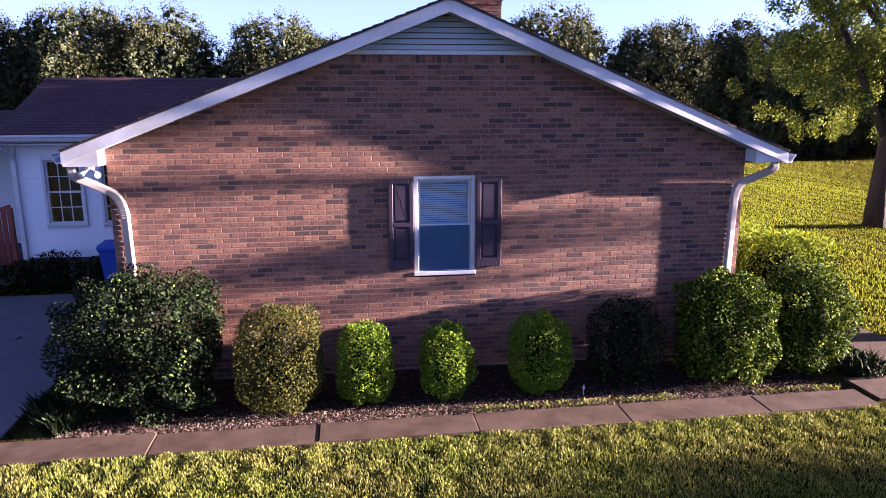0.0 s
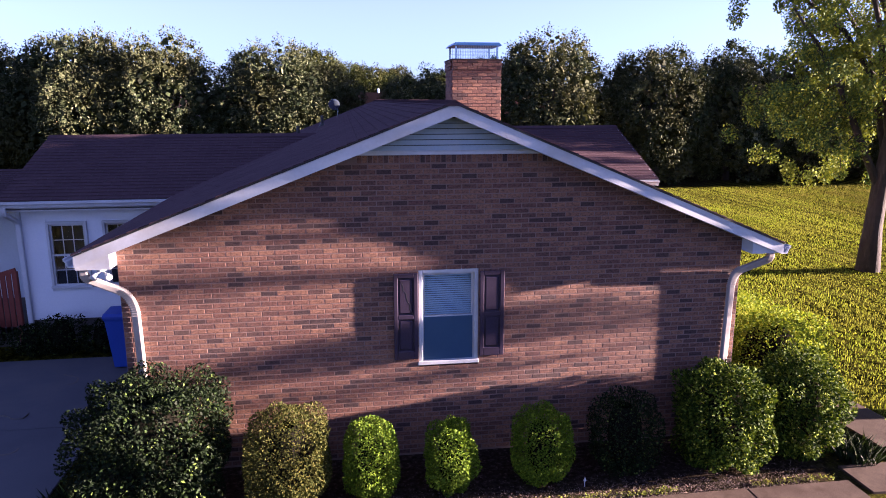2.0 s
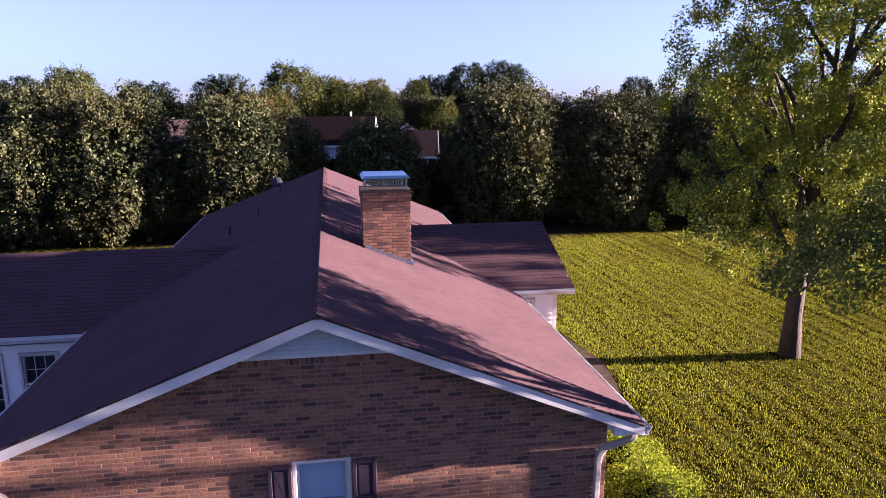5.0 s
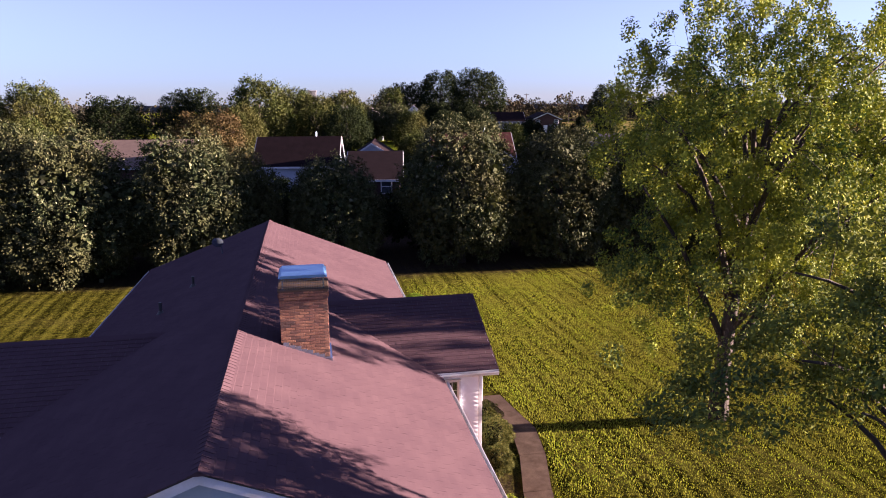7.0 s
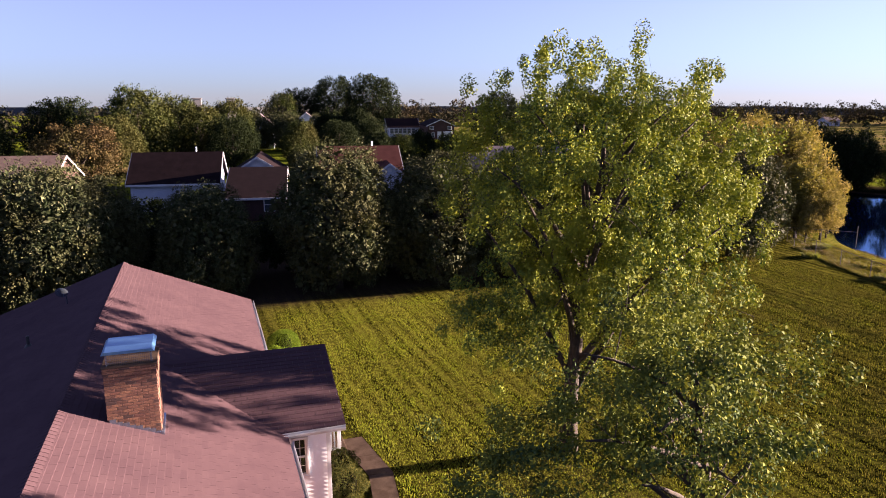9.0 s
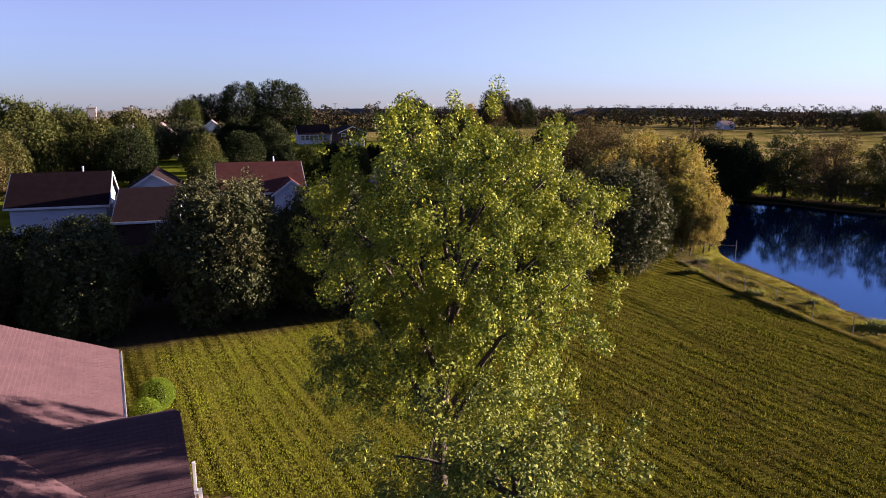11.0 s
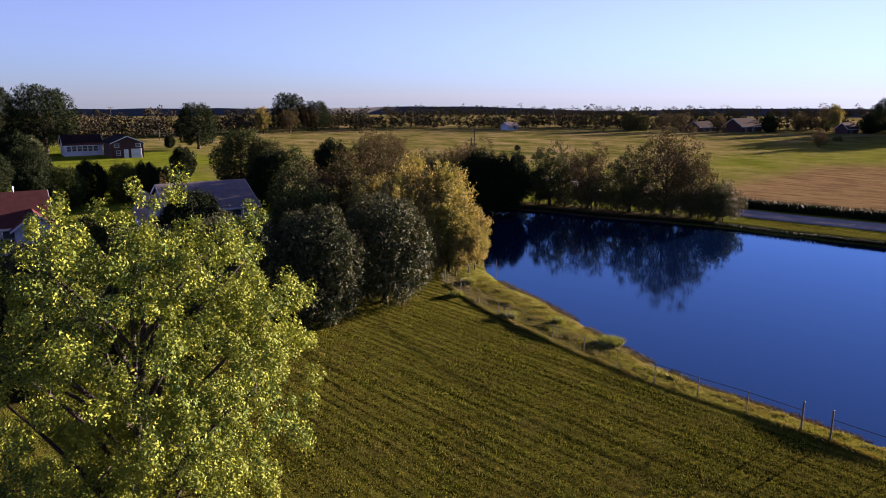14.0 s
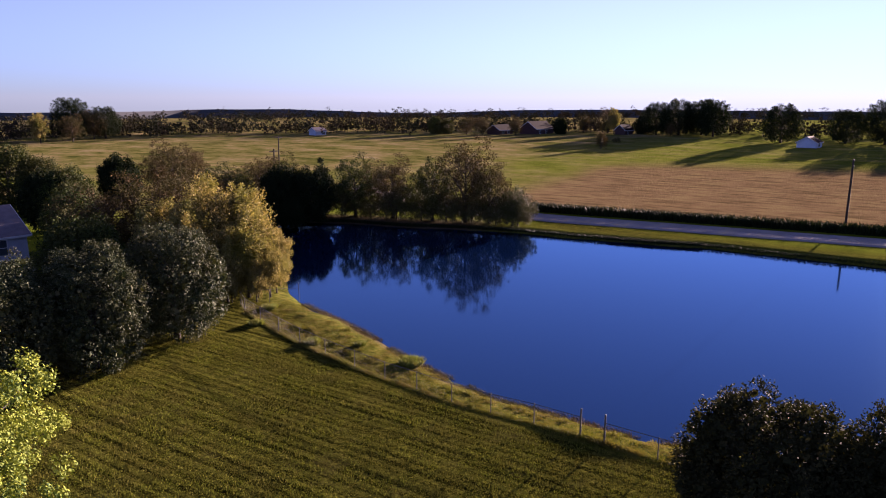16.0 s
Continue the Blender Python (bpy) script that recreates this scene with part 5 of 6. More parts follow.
# ---- shrubs along the brick wall ----
def shrub_mesh(seed, rx, ry, h, n, leaf, mat, box=2.6, rough=0.08, lean=0.0):
    """A clipped shrub: leaves over a rounded block, thinner inside."""
    r = np.random.default_rng(seed)
    a = r.random(n) * 2 * math.pi
    u = r.random(n) * 2 - 1
    d = np.stack([np.cos(a) * np.sqrt(1 - u * u), np.sin(a) * np.sqrt(1 - u * u), u], 1)
    k = (np.abs(d) ** box).sum(1) ** (-1 / box)
    lump = np.array([noise.noise(Vector(q) * 2.6 + Vector((seed * 5.0, 0, 0))) for q in d])
    depth = 1 - 0.30 * r.random(n) ** 2.2
    p = d * (k * depth * (1 + rough * lump * 2))[:, None] * np.array([rx, ry, h / 2]) + np.array([0, 0, h / 2])
    p[:, 2] = np.maximum(p[:, 2], 0.02)
    v, f = leaves(p, leaf * 0.35, 1, leaf, r, 0.0, 1.0, 0.6, d, 0.3)
    return cloud_mesh("foliage", v, f, mat)


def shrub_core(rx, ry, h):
    # near-black egg stands in for shade among inner leaves; the tubes are stems
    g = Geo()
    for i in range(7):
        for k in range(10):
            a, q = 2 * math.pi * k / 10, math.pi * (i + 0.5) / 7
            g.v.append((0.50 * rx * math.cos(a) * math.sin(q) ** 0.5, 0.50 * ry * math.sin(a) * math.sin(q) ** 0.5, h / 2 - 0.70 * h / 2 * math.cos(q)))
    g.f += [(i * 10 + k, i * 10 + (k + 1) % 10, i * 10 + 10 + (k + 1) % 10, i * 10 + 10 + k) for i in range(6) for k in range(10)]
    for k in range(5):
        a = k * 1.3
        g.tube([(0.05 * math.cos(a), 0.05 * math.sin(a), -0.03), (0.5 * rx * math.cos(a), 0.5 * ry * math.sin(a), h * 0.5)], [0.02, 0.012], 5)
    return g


M_TWIG_SHADE = surface("twigs_inner_shade", (0.005, 0.005, 0.004), (0.011, 0.010, 0.007), 6, 60, 0.95, 0.5, spec=0.0)


def shrub(name, at, rx, ry, h, n, leaf, mat, label, seed, box=2.6, rough=0.08, group="", cat="shrub"):
    ob = thing(name, label, cat, at, group)
    f = new("foliage", shrub_mesh(seed, rx, ry, h, n, leaf, mat, box, rough))
    f.parent = ob
    me = bpy.data.meshes.new("stem_and_shade_core")
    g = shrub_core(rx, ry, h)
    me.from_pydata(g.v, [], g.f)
    me.materials.append(M_TWIG_SHADE)
    c = new("stem_and_shade_core", me)
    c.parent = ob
    return ob


CLIPPED = "clipped shrubs along the brick wall"
shrub("clipped_shrub", (0.04, 8.20, 0.0), 0.50, 0.50, 1.22, 21000, 0.028, M_LEAF_BOX_BROWN, "clipped round-topped shrub with bronzed green leaves", 1, 3.2, group=CLIPPED)
shrub("clipped_shrub", (1.05, 8.22, 0.0), 0.34, 0.35, 0.97, 13000, 0.028, M_LEAF_BOX, "clipped bright green shrub by the brick wall", 2, 2.9, group=CLIPPED)
shrub("clipped_shrub", (2.06, 8.20, 0.0), 0.31, 0.34, 0.93, 12000, 0.028, M_LEAF_BOX, "small clipped green shrub by the brick wall", 3, 2.6, 0.14, group=CLIPPED)
shrub("clipped_shrub", (3.27, 8.28, 0.0), 0.38, 0.38, 0.97, 13500, 0.029, M_LEAF_BOX, "clipped green shrub under the window wall", 4, 3.0, group=CLIPPED)
# holly-dark leaf colour carries the deep shade on this one
shrub("clipped_shrub", (4.45, 8.38, 0.0), 0.46, 0.42, 1.08, 8500, 0.032, M_LEAF_HOLLY, "clipped shrub with dark leaves standing in for deep shade", 5, 3.0, group=CLIPPED)
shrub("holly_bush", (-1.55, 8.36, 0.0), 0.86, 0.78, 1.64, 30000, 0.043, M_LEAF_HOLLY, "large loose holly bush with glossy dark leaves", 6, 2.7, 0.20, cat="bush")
shrub("holly_bush", (5.77, 8.28, 0.0), 0.55, 0.60, 1.42, 17000, 0.047, M_LEAF_LAUREL, "holly bush with glossy leaves at the house corner", 7, 2.8, 0.18, cat="bush")
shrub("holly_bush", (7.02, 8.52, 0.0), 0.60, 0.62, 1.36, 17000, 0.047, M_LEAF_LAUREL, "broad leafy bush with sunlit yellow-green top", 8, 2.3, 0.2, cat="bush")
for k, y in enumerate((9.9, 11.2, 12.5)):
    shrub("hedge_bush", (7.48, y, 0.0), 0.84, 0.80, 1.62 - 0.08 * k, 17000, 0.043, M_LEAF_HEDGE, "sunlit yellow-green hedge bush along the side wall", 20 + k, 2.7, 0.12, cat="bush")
for k, (x, y, r, h) in enumerate(((8.55, 17.3, 0.5, 1.0), (8.6, 18.5, 0.45, 0.9), (8.35, 16.2, 0.42, 0.7))):
    shrub("side_shrub", (x, y, 0.0), r, r, h, 8000, 0.042, M_LEAF_BOX_BROWN, "dry yellowing shrub beside the back path", 30 + k, 2.2, 0.2)
for k, (x, y, r, h) in enumerate(((7.55, 27.2, 0.62, 1.25), (8.1, 28.9, 0.70, 1.35))):
    shrub("round_shrub", (x, y, 0.0), r, r, h, 12000, 0.042, M_LEAF_BOX, "round clipped green shrub at the far end of the house", 40 + k, 2.1, 0.04)
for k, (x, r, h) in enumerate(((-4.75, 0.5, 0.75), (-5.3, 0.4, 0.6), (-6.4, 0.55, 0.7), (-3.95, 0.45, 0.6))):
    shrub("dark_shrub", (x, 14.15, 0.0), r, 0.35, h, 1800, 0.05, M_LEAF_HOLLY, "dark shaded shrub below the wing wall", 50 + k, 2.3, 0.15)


# ---- woods and trees of the neighbourhood ----
mid = {
    "green": tree_meshes(61, 10, 5.2, (4.2, 4.2, 4.9), 0.25, 3600, 6, 0.23, 0.40, M_LEAF_GREEN, M_BARK, limbs=6, twigs=10, lobes=46, squash=1.2),
    "thin": tree_meshes(69, 10, 4.7, (4.2, 4.2, 5.1), 0.25, 300, 40, 0.23, 0.62, M_LEAF_GREEN, M_BARK, shell=0.5, rough=0.4, limbs=8, twigs=60, taper=0.1),
    "dark": tree_meshes(72, 7.5, 3.9, (3.2, 3.2, 3.7), 0.2, 3200, 6, 0.21, 0.34, M_LEAF_OAK, M_BARK, limbs=6, twigs=10, lobes=46, squash=1.2),
    "oak": tree_meshes(62, 12.6, 7.0, (6.1, 6.1, 5.3), 0.42, 4200, 6, 0.31, 0.54, M_LEAF_OAK, M_BARK, limbs=8, twigs=14, lobes=52, first=0.1),
    "brown": tree_meshes(63, 8, 4.0, (3.6, 3.6, 4.1), 0.18, 440, 30, 0.15, 0.48, M_LEAF_BROWN, M_BARK, shell=0.3, rough=0.5, limbs=10, twigs=190, first=0.15),
    "gold": tree_meshes(64, 7, 3.9, (2.3, 2.3, 3.7), 0.10, 300, 52, 0.17, 0.34, M_LEAF_GOLD, M_BARK, shell=0.3, rough=0.55, limbs=12, twigs=150, squash=1.9, first=0.06, taper=0.1, lifts=0.9),
    "fir": tree_meshes(65, 9, 4.8, (2.6, 2.6, 4.4), 0.2, 300, 50, 0.20, 0.5, M_LEAF_OAK, M_BARK, shell=0.45, rough=0.3, limbs=8, twigs=20, taper=0.75, first=0.1, lifts=0.0),
    "bush": tree_meshes(67, 4.2, 2.1, (3.2, 3.0, 2.1), 0.10, 170, 50, 0.15, 0.45, M_LEAF_BUSH, M_BARK, shell=0.55, rough=0.35, limbs=6, twigs=20, first=0.1),
    "dome": tree_meshes(66, 8, 4.0, (5.0, 5.0, 4.0), 0.3, 260, 70, 0.24, 0.75, M_LEAF_BROWN, M_BARK, shell=0.7, rough=0.2, limbs=8, twigs=10),
}
WORDS = {
    "green": "leafy green tree among neighbouring houses", "oak": "large dark-green oak tree with a broad crown", "brown": "thin brown-leaved tree by the pond",
    "gold": "golden-leaved thicket tree at the pond corner", "fir": "dark conical evergreen tree", "thin": "loose olive-green tree on the far shore", "dark": "dense dark-green tree leafy to the ground", "dome": "broad rusty-brown domed tree", "bush": "low dark bush in the open field",
}
PLACES = [
    ("gold", 50.5, 43.0, 1.15), ("gold", 53.0, 45.5, 1.2), ("gold", 55.8, 48.5, 1.1), ("gold", 50.0, 47.0, 1.3), ("gold", 53.2, 50.5, 1.25), ("gold", 47.2, 46.6, 1.15), ("gold", 56.5, 53.5, 1.05), ("gold", 48.6, 43.4, 0.8), ("gold", 51.6, 41.6, 0.6), ("gold", 54.6, 43.6, 0.75), ("gold", 47.0, 50.0, 1.2), ("gold", 58.0, 50.5, 0.8), ("gold", 49.9, 41.4, 0.5), ("gold", 52.9, 42.2, 0.55), ("gold", 47.4, 44.2, 0.6), ("gold", 55.6, 45.4, 0.6), ("gold", 50.9, 42.3, 0.45), ("gold", 51.9, 43.2, 0.5), ("gold", 48.6, 42.9, 0.42), ("gold", 53.9, 44.4, 0.45),
    ("brown", 50.5, 54.5, 1.35), ("brown", 55, 57, 1.25), ("brown", 46.5, 56, 1.3), ("green", 43, 54.5, 0.75), ("green", 46.2, 61, 0.62), ("dark", 49.2, 64, 0.8), ("green", 39.5, 48.5, 0.8), ("fir", 31.0, 53.0, 0.95),
    ("brown", 63, 64, 1.0), ("fir", 67, 70.5, 0.75), ("brown", 72, 73, 1.05), ("thin", 76.5, 74, 0.7), ("brown", 81.5, 72.5, 1.2), ("fir", 85.2, 67, 0.95), ("thin", 87.4, 62.5, 0.9), ("brown", 89, 57, 1.15), ("thin", 90.6, 51.4, 0.95), ("brown", 91.8, 46.8, 1.4), ("brown", 92.8, 43.6, 1.1), ("thin", 93.0, 40.2, 0.55),
    ("brown", 84, 78, 1.1), ("brown", 92, 62, 0.9), ("thin", 78, 80, 0.8), ("brown", 96, 56, 0.8),
    ("oak", 44.0, 211, 1.25), ("oak", 56.0, 212, 1.36), ("oak", 34, 214, 1.1), ("green", 28, 205, 1.15), ("oak", 93.2, 200, 0.98), ("dark", 88.5, 210, 0.5),
    ("dome", -9, 96, 1.15), ("oak", 10, 110, 0.62), ("green", 20.5, 114, 0.75), ("oak", 28, 120, 0.6), ("green", -5, 102, 0.8), ("oak", 35, 127, 0.55), ("green", 5.5, 116, 1.05), ("green", 11.0, 134, 1.0), ("green", 2.0, 130, 1.1), ("green", 18.0, 92.0, 0.5), ("green", 19.8, 94.0, 0.55), ("green", -3, 112, 1.2), ("oak", -14, 118, 0.85), ("oak", -24, 112, 0.8), ("green", -33, 108, 1.1), ("oak", -42, 112, 0.8), ("green", -52, 106, 1.1), ("green", -62, 102, 1.2), ("oak", -72, 110, 0.85), ("green", -82, 100, 1.2), ("green", -27, 86, 0.8), ("green", -45, 78, 0.9), ("green", -56, 70, 1.0),
    ("green", 60.5, 104, 1.05), ("green", 63.5, 101, 0.8), ("green", 58.9, 85.7, 0.8), ("dark", 57.4, 87.5, 1.05), ("dark", 73.4, 97.4, 1.0), ("brown", 86.2, 102, 1.25), ("brown", 81.0, 99, 1.1), ("brown", 91.0, 103, 1.1), ("dark", 37.0, 145, 1.1), ("dark", 31.5, 147, 1.15), ("dome", 33.0, 139, 0.5),
    ("dark", 61.5, 131, 0.72), ("dark", 38.6, 107.0, 0.80), ("green", 42.6, 105.5, 0.58), ("dark", 46.8, 108, 0.66), ("dark", 51.2, 112.5, 0.52), ("brown", 49.0, 110.5, 0.5), ("green", 34.6, 103.5, 0.62), ("dark", 30.4, 102, 0.78), ("brown", 44.6, 109.5, 0.55), ("dark", 38.3, 68.0, 0.80), ("green", 51.0, 71.0, 0.66), ("green", 55.0, 76.0, 0.7), ("dark", 76.5, 66.5, 0.85), ("dark", 80.4, 64.4, 0.9), ("dark", 78.6, 67.6, 1.0), ("dark", 76.0, 63.4, 0.5),
    ("green", 16, 52, 0.6), ("green", 25.5, 56, 0.6), ("green", -6, 58, 0.6), ("green", -16, 60, 0.7),
    ("oak", 321.7, 90, 1.05), ("oak", 324, 81, 1.2), ("oak", 331, 73, 1.25), ("oak", 321, 66, 1.1), ("fir", 327, 70, 1.7), ("brown", 316, 82, 0.9), ("green", 276.5, 176, 0.9), ("green", 279, 171, 0.7), ("brown", 277.9, 160.4, 1.2), ("brown", 280.4, 154, 1.25), ("brown", 286.0, 140.6, 1.1), ("brown", 323, 124, 1.15), ("gold", 319.9, 108.5, 1.7), ("brown", 322, 112, 1.5), ("dark", 305, 128, 1.0), ("dark", 326, 97, 1.2), ("bush", 259.8, 90.5, 0.8), ("bush", 262, 86.5, 0.6), ("oak", 292, 36, 1.1), ("oak", 300, 16, 1.0), ("oak", 300, 4, 1.15), ("oak", 292, -8, 1.1), ("oak", 305, -22, 1.2), ("brown", 229.4, 80, 0.75),
    ("brown", 170, 268, 1.5), ("brown", 158, 262, 1.4), ("gold", 146, 262, 1.6), ("oak", 166, 276, 1.2), ("oak", 176, 270, 1.0),
]
for k, (kind_, x, y, s) in enumerate(PLACES):
    plant_tree({"gold": "thicket_tree", "fir": "evergreen_tree", "bush": "field_bush"}.get(kind_, "tree"), mid[kind_], (x, y, 0), WORDS[kind_], turn=k * 2.4, scale=(s, s, s * (0.92 + 0.16 * ((k * 7) % 10) / 10)))

shore_tree = tree_meshes(68, 4.7, 2.5, (3.1, 3.1, 2.3), 0.12, 8000, 8, 0.13, 0.20, M_LEAF_SHORE, M_BARK, limbs=8, twigs=30, first=0.1, squash=1.2, lobes=64)
plant_tree("shore_tree", shore_tree, (39.6, 1.0, 0), "dense dark olive-brown tree beside the pond fence", turn=0.7, scale=(1.03, 1.08, 1.0))
plant_tree("shore_tree", shore_tree, (40.4, -3.9, 0), "dense dark olive-brown tree beside the pond fence", turn=2.9, scale=(0.95, 0.95, 0.97))
SHORE_BUSHES = [(63.5, 63.5), (66.5, 67.5), (70.5, 72.0), (75, 73.8), (79.5, 73.2), (82.0, 70.0), (83.8, 66.8), (85.6, 63.2), (86.8, 59.5), (87.6, 55.5), (88.6, 52.0), (89.6, 48.6), (90.7, 45.2), (91.6, 42.0), (92.6, 39.2)]
for k, (x, y) in enumerate(SHORE_BUSHES + [(x + 3.0, y + 1.6) for x, y in SHORE_BUSHES]):
    plant_tree("shore_bush", mid["bush"], (x + 0.8, y + 0.4, -0.1), "brown and olive bush overhanging the far shore", "bush", turn=k * 1.7, scale=(0.85, 0.85, 0.95 + 0.3 * math.sin(k * 2.9)), group="bushes along the far shore")

# far woods: one ragged belt of crowns
rng = np.random.default_rng(77)
cent, ways, spr = [], [], []
def belt(x0, y0, x1, y1, n, h, deep):
    for _ in range(n):
        k = rng.random()
        x, y = x0 + (x1 - x0) * k + rng.normal() * deep, y0 + (y1 - y0) * k + rng.normal() * deep
        hh = h * (0.72 + 0.80 * rng.random() ** 1.6)
        r = hh * (0.35 + 0.2 * rng.random())
        m = 28
        d = rng.normal(size=(m, 3))
        d[:, 2] = np.abs(d[:, 2]) - 0.35
        d /= np.linalg.norm(d, axis=1)[:, None]
        p = d * (0.72 + 0.28 * rng.random(m))[:, None] * np.array([r, r, hh * 0.62]) + np.array([x, y, hh * 0.38])
        cent.append(p)
        ways.append(d)
        spr.append(np.full(m, r * 0.26))
belt(-340, 175, 60, 262, 315, 7.5, 14)
belt(60, 265, 190, 310, 135, 7.5, 12)
belt(190, 300, 330, 170, 195, 7, 12)
belt(330, 170, 360, 60, 120, 7, 12)
belt(345, 60, 350, -260, 195, 7, 12)
belt(-200, 130, -70, 150, 105, 8.5, 10)
belt(-60, 150, 20, 160, 60, 7, 8)
belt(300, 420, 620, 160, 225, 6.5, 26)
belt(620, 160, 640, -320, 225, 6.5, 26)
v, f = leaves(np.concatenate(cent), np.concatenate(spr), 6, 0.66, rng, 0.2, 0.9, 0.85, np.concatenate(ways) * 2.0)
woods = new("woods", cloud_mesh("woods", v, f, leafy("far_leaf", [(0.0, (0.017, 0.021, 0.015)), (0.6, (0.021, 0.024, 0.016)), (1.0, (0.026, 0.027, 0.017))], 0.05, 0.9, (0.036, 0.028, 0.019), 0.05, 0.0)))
tagged(woods, "belt of autumn woods along the horizon", "woods", kind="stuff")
hill = Geo()
for i in range(121):
    a = radians(-75 + i * 1.85)
    r = 900 + 60 * math.sin(i * 0.4)
    x, y = r * math.sin(a + 0.9), r * math.cos(a + 0.9)
    h = 0.5 + 3.5 * noise.noise(Vector((i * 0.13, 3.0, 0))) + 1.5 * noise.noise(Vector((i * 0.9, 1.0, 0))) + 4 * math.exp(-((i - 72) / 16) ** 2)
    hill.v += [(x, y, -14), (x, y, h), (x * 1.25, y * 1.25, h - 6)]
hill.f += [(i * 3 + k, i * 3 + 3 + k, i * 3 + 4 + k, i * 3 + 1 + k) for i in range(120) for k in range(2)]
tagged(link_mesh("hills", hill, M_HILL_HAZE, smooth=True), "low wooded hills on the skyline", "hills", kind="structure")

# ---- neighbouring houses ----
M_ROOF_DARK = surface("dark_roof", (0.006, 0.004, 0.005), (0.014, 0.009, 0.011), 1.5, 25, 0.95, 0.4, 0.01, spec=0.04)
M_ROOF_RED = surface("red_brown_roof", (0.040, 0.015, 0.014), (0.070, 0.028, 0.026), 1.5, 25, 0.95, 0.4, 0.01, spec=0.04)
M_ROOF_TAN = surface("tan_roof", (0.11, 0.08, 0.07), (0.17, 0.13, 0.11), 1.5, 25, 0.95, 0.4, 0.01, spec=0.04)
M_ROOF_GREY = surface("grey_roof", (0.095, 0.083, 0.094), (0.150, 0.132, 0.145), 1.5, 25, 0.95, 0.4, 0.01, spec=0.04)
# brick colour lowered so distant walls look shaded
M_FAR_BRICK_SHADE = surface("far_brick_shade", (0.028, 0.013, 0.013), (0.050, 0.023, 0.022), 1.5, 12, 0.9, 0.2)
M_TOWER = surface("pale_concrete", (0.15, 0.155, 0.165), (0.22, 0.225, 0.235), 0.8, 12, 0.9, 0.2, 0.01)
M_PANE = surface("far_glass", (0.03, 0.04, 0.05), (0.06, 0.08, 0.10), 0.5, 3, 0.08, 0.0, spec=0.6)


def simple_house(name, label, x0, x1, y0, y1, eave, ridge, along, wall_mat, roof_mat, windows=(), trim=M_WHITE, pipe=None, over=0.35, turn=-8.0):
    """A gabled house; along: 'x' or 'y', the ridge's run. windows: (side, u, z, width, height), side 's' faces -y and 'e' faces +x."""
    ob = thing(name, label, "house", ((x0 + x1) / 2, (y0 + y1) / 2, 0))
    if along == "x":
        c = (y0 + y1) / 2
        body = Geo().prism([(y0, -0.1), (y1, -0.1), (y1, eave), (c, ridge - 0.12), (y0, eave)], "x", x0, x1)
        k = (ridge - eave) / (c - y0)
        z_e = eave - k * over
        deck = Geo().prism([(y0 - over, z_e), (c, ridge), (y1 + over, z_e), (y1 + over, z_e - 0.14), (c, ridge - 0.16), (y0 - over, z_e - 0.14)], "x", x0 - over, x1 + over)
        boards = [Geo().prism([(y0 - over, z_e - 0.02), (c, ridge - 0.02), (y1 + over, z_e - 0.02), (y1 + over, z_e - 0.24), (c, ridge - 0.26), (y0 - over, z_e - 0.24)], "x", q, q + 0.06) for q in (x0 - over - 0.06, x1 + over)]
        boards.append(Geo().box(x0 - over, y0 - over - 0.06, z_e - 0.22, x1 + over, y0 - over, z_e - 0.02))
    else:
        c = (x0 + x1) / 2
        body = Geo().prism([(x0, -0.1), (x1, -0.1), (x1, eave), (c, ridge - 0.12), (x0, eave)], "y", y0, y1)
        k = (ridge - eave) / (c - x0)
        z_e = eave - k * over
        deck = Geo().prism([(x0 - over, z_e), (c, ridge), (x1 + over, z_e), (x1 + over, z_e - 0.14), (c, ridge - 0.16), (x0 - over, z_e - 0.14)], "y", y0 - over, y1 + over)
        boards = [Geo().prism([(x0 - over, z_e - 0.02), (c, ridge - 0.02), (x1 + over, z_e - 0.02), (x1 + over, z_e - 0.24), (c, ridge - 0.26), (x0 - over, z_e - 0.24)], "y", y0 - over - 0.06, y0 - over)]
    ob.rotation_euler = (0, 0, radians(turn))
    link_mesh("wall", body, wall_mat, ob)
    link_mesh("roof", deck, roof_mat, ob)
    for b in boards:
        link_mesh("trim_board", b, trim, ob)
    for side, u, z, w, h in windows:
        door = z < 0.3
        if side == "s":
            fr, pn = Geo().box(u - w / 2 - 0.09, y0 - 0.06, z - 0.09, u + w / 2 + 0.09, y0 - 0.004, z + h + 0.09, 0.02), Geo().box(u - w / 2, y0 - 0.075, z, u + w / 2, y0 - 0.062, z + h)
            bar = Geo().box(u - w / 2, y0 - 0.09, z + h / 2 - 0.03, u + w / 2, y0 - 0.077, z + h / 2 + 0.03)
        else:
            fr, pn = Geo().box(x1 + 0.004, u - w / 2 - 0.09, z - 0.09, x1 + 0.06, u + w / 2 + 0.09, z + h + 0.09, 0.02), Geo().box(x1 + 0.062, u - w / 2, z, x1 + 0.075, u + w / 2, z + h)
            bar = Geo().box(x1 + 0.077, u - w / 2, z + h / 2 - 0.03, x1 + 0.09, u + w / 2, z + h / 2 + 0.03)
        win = link_mesh("door" if door else "window", fr, trim, ob)
        link_mesh("panel" if door else "pane", pn, M_WHITE if door else M_PANE, win)
        if not door:
            link_mesh("bar", bar, trim, win)
    if pipe:
        link_mesh("vent_pipe", Geo().tube([(pipe[0], pipe[1], ridge - 0.9), (pipe[0], pipe[1], ridge + 0.45)], 0.09, 8), M_METAL, ob)
    return ob


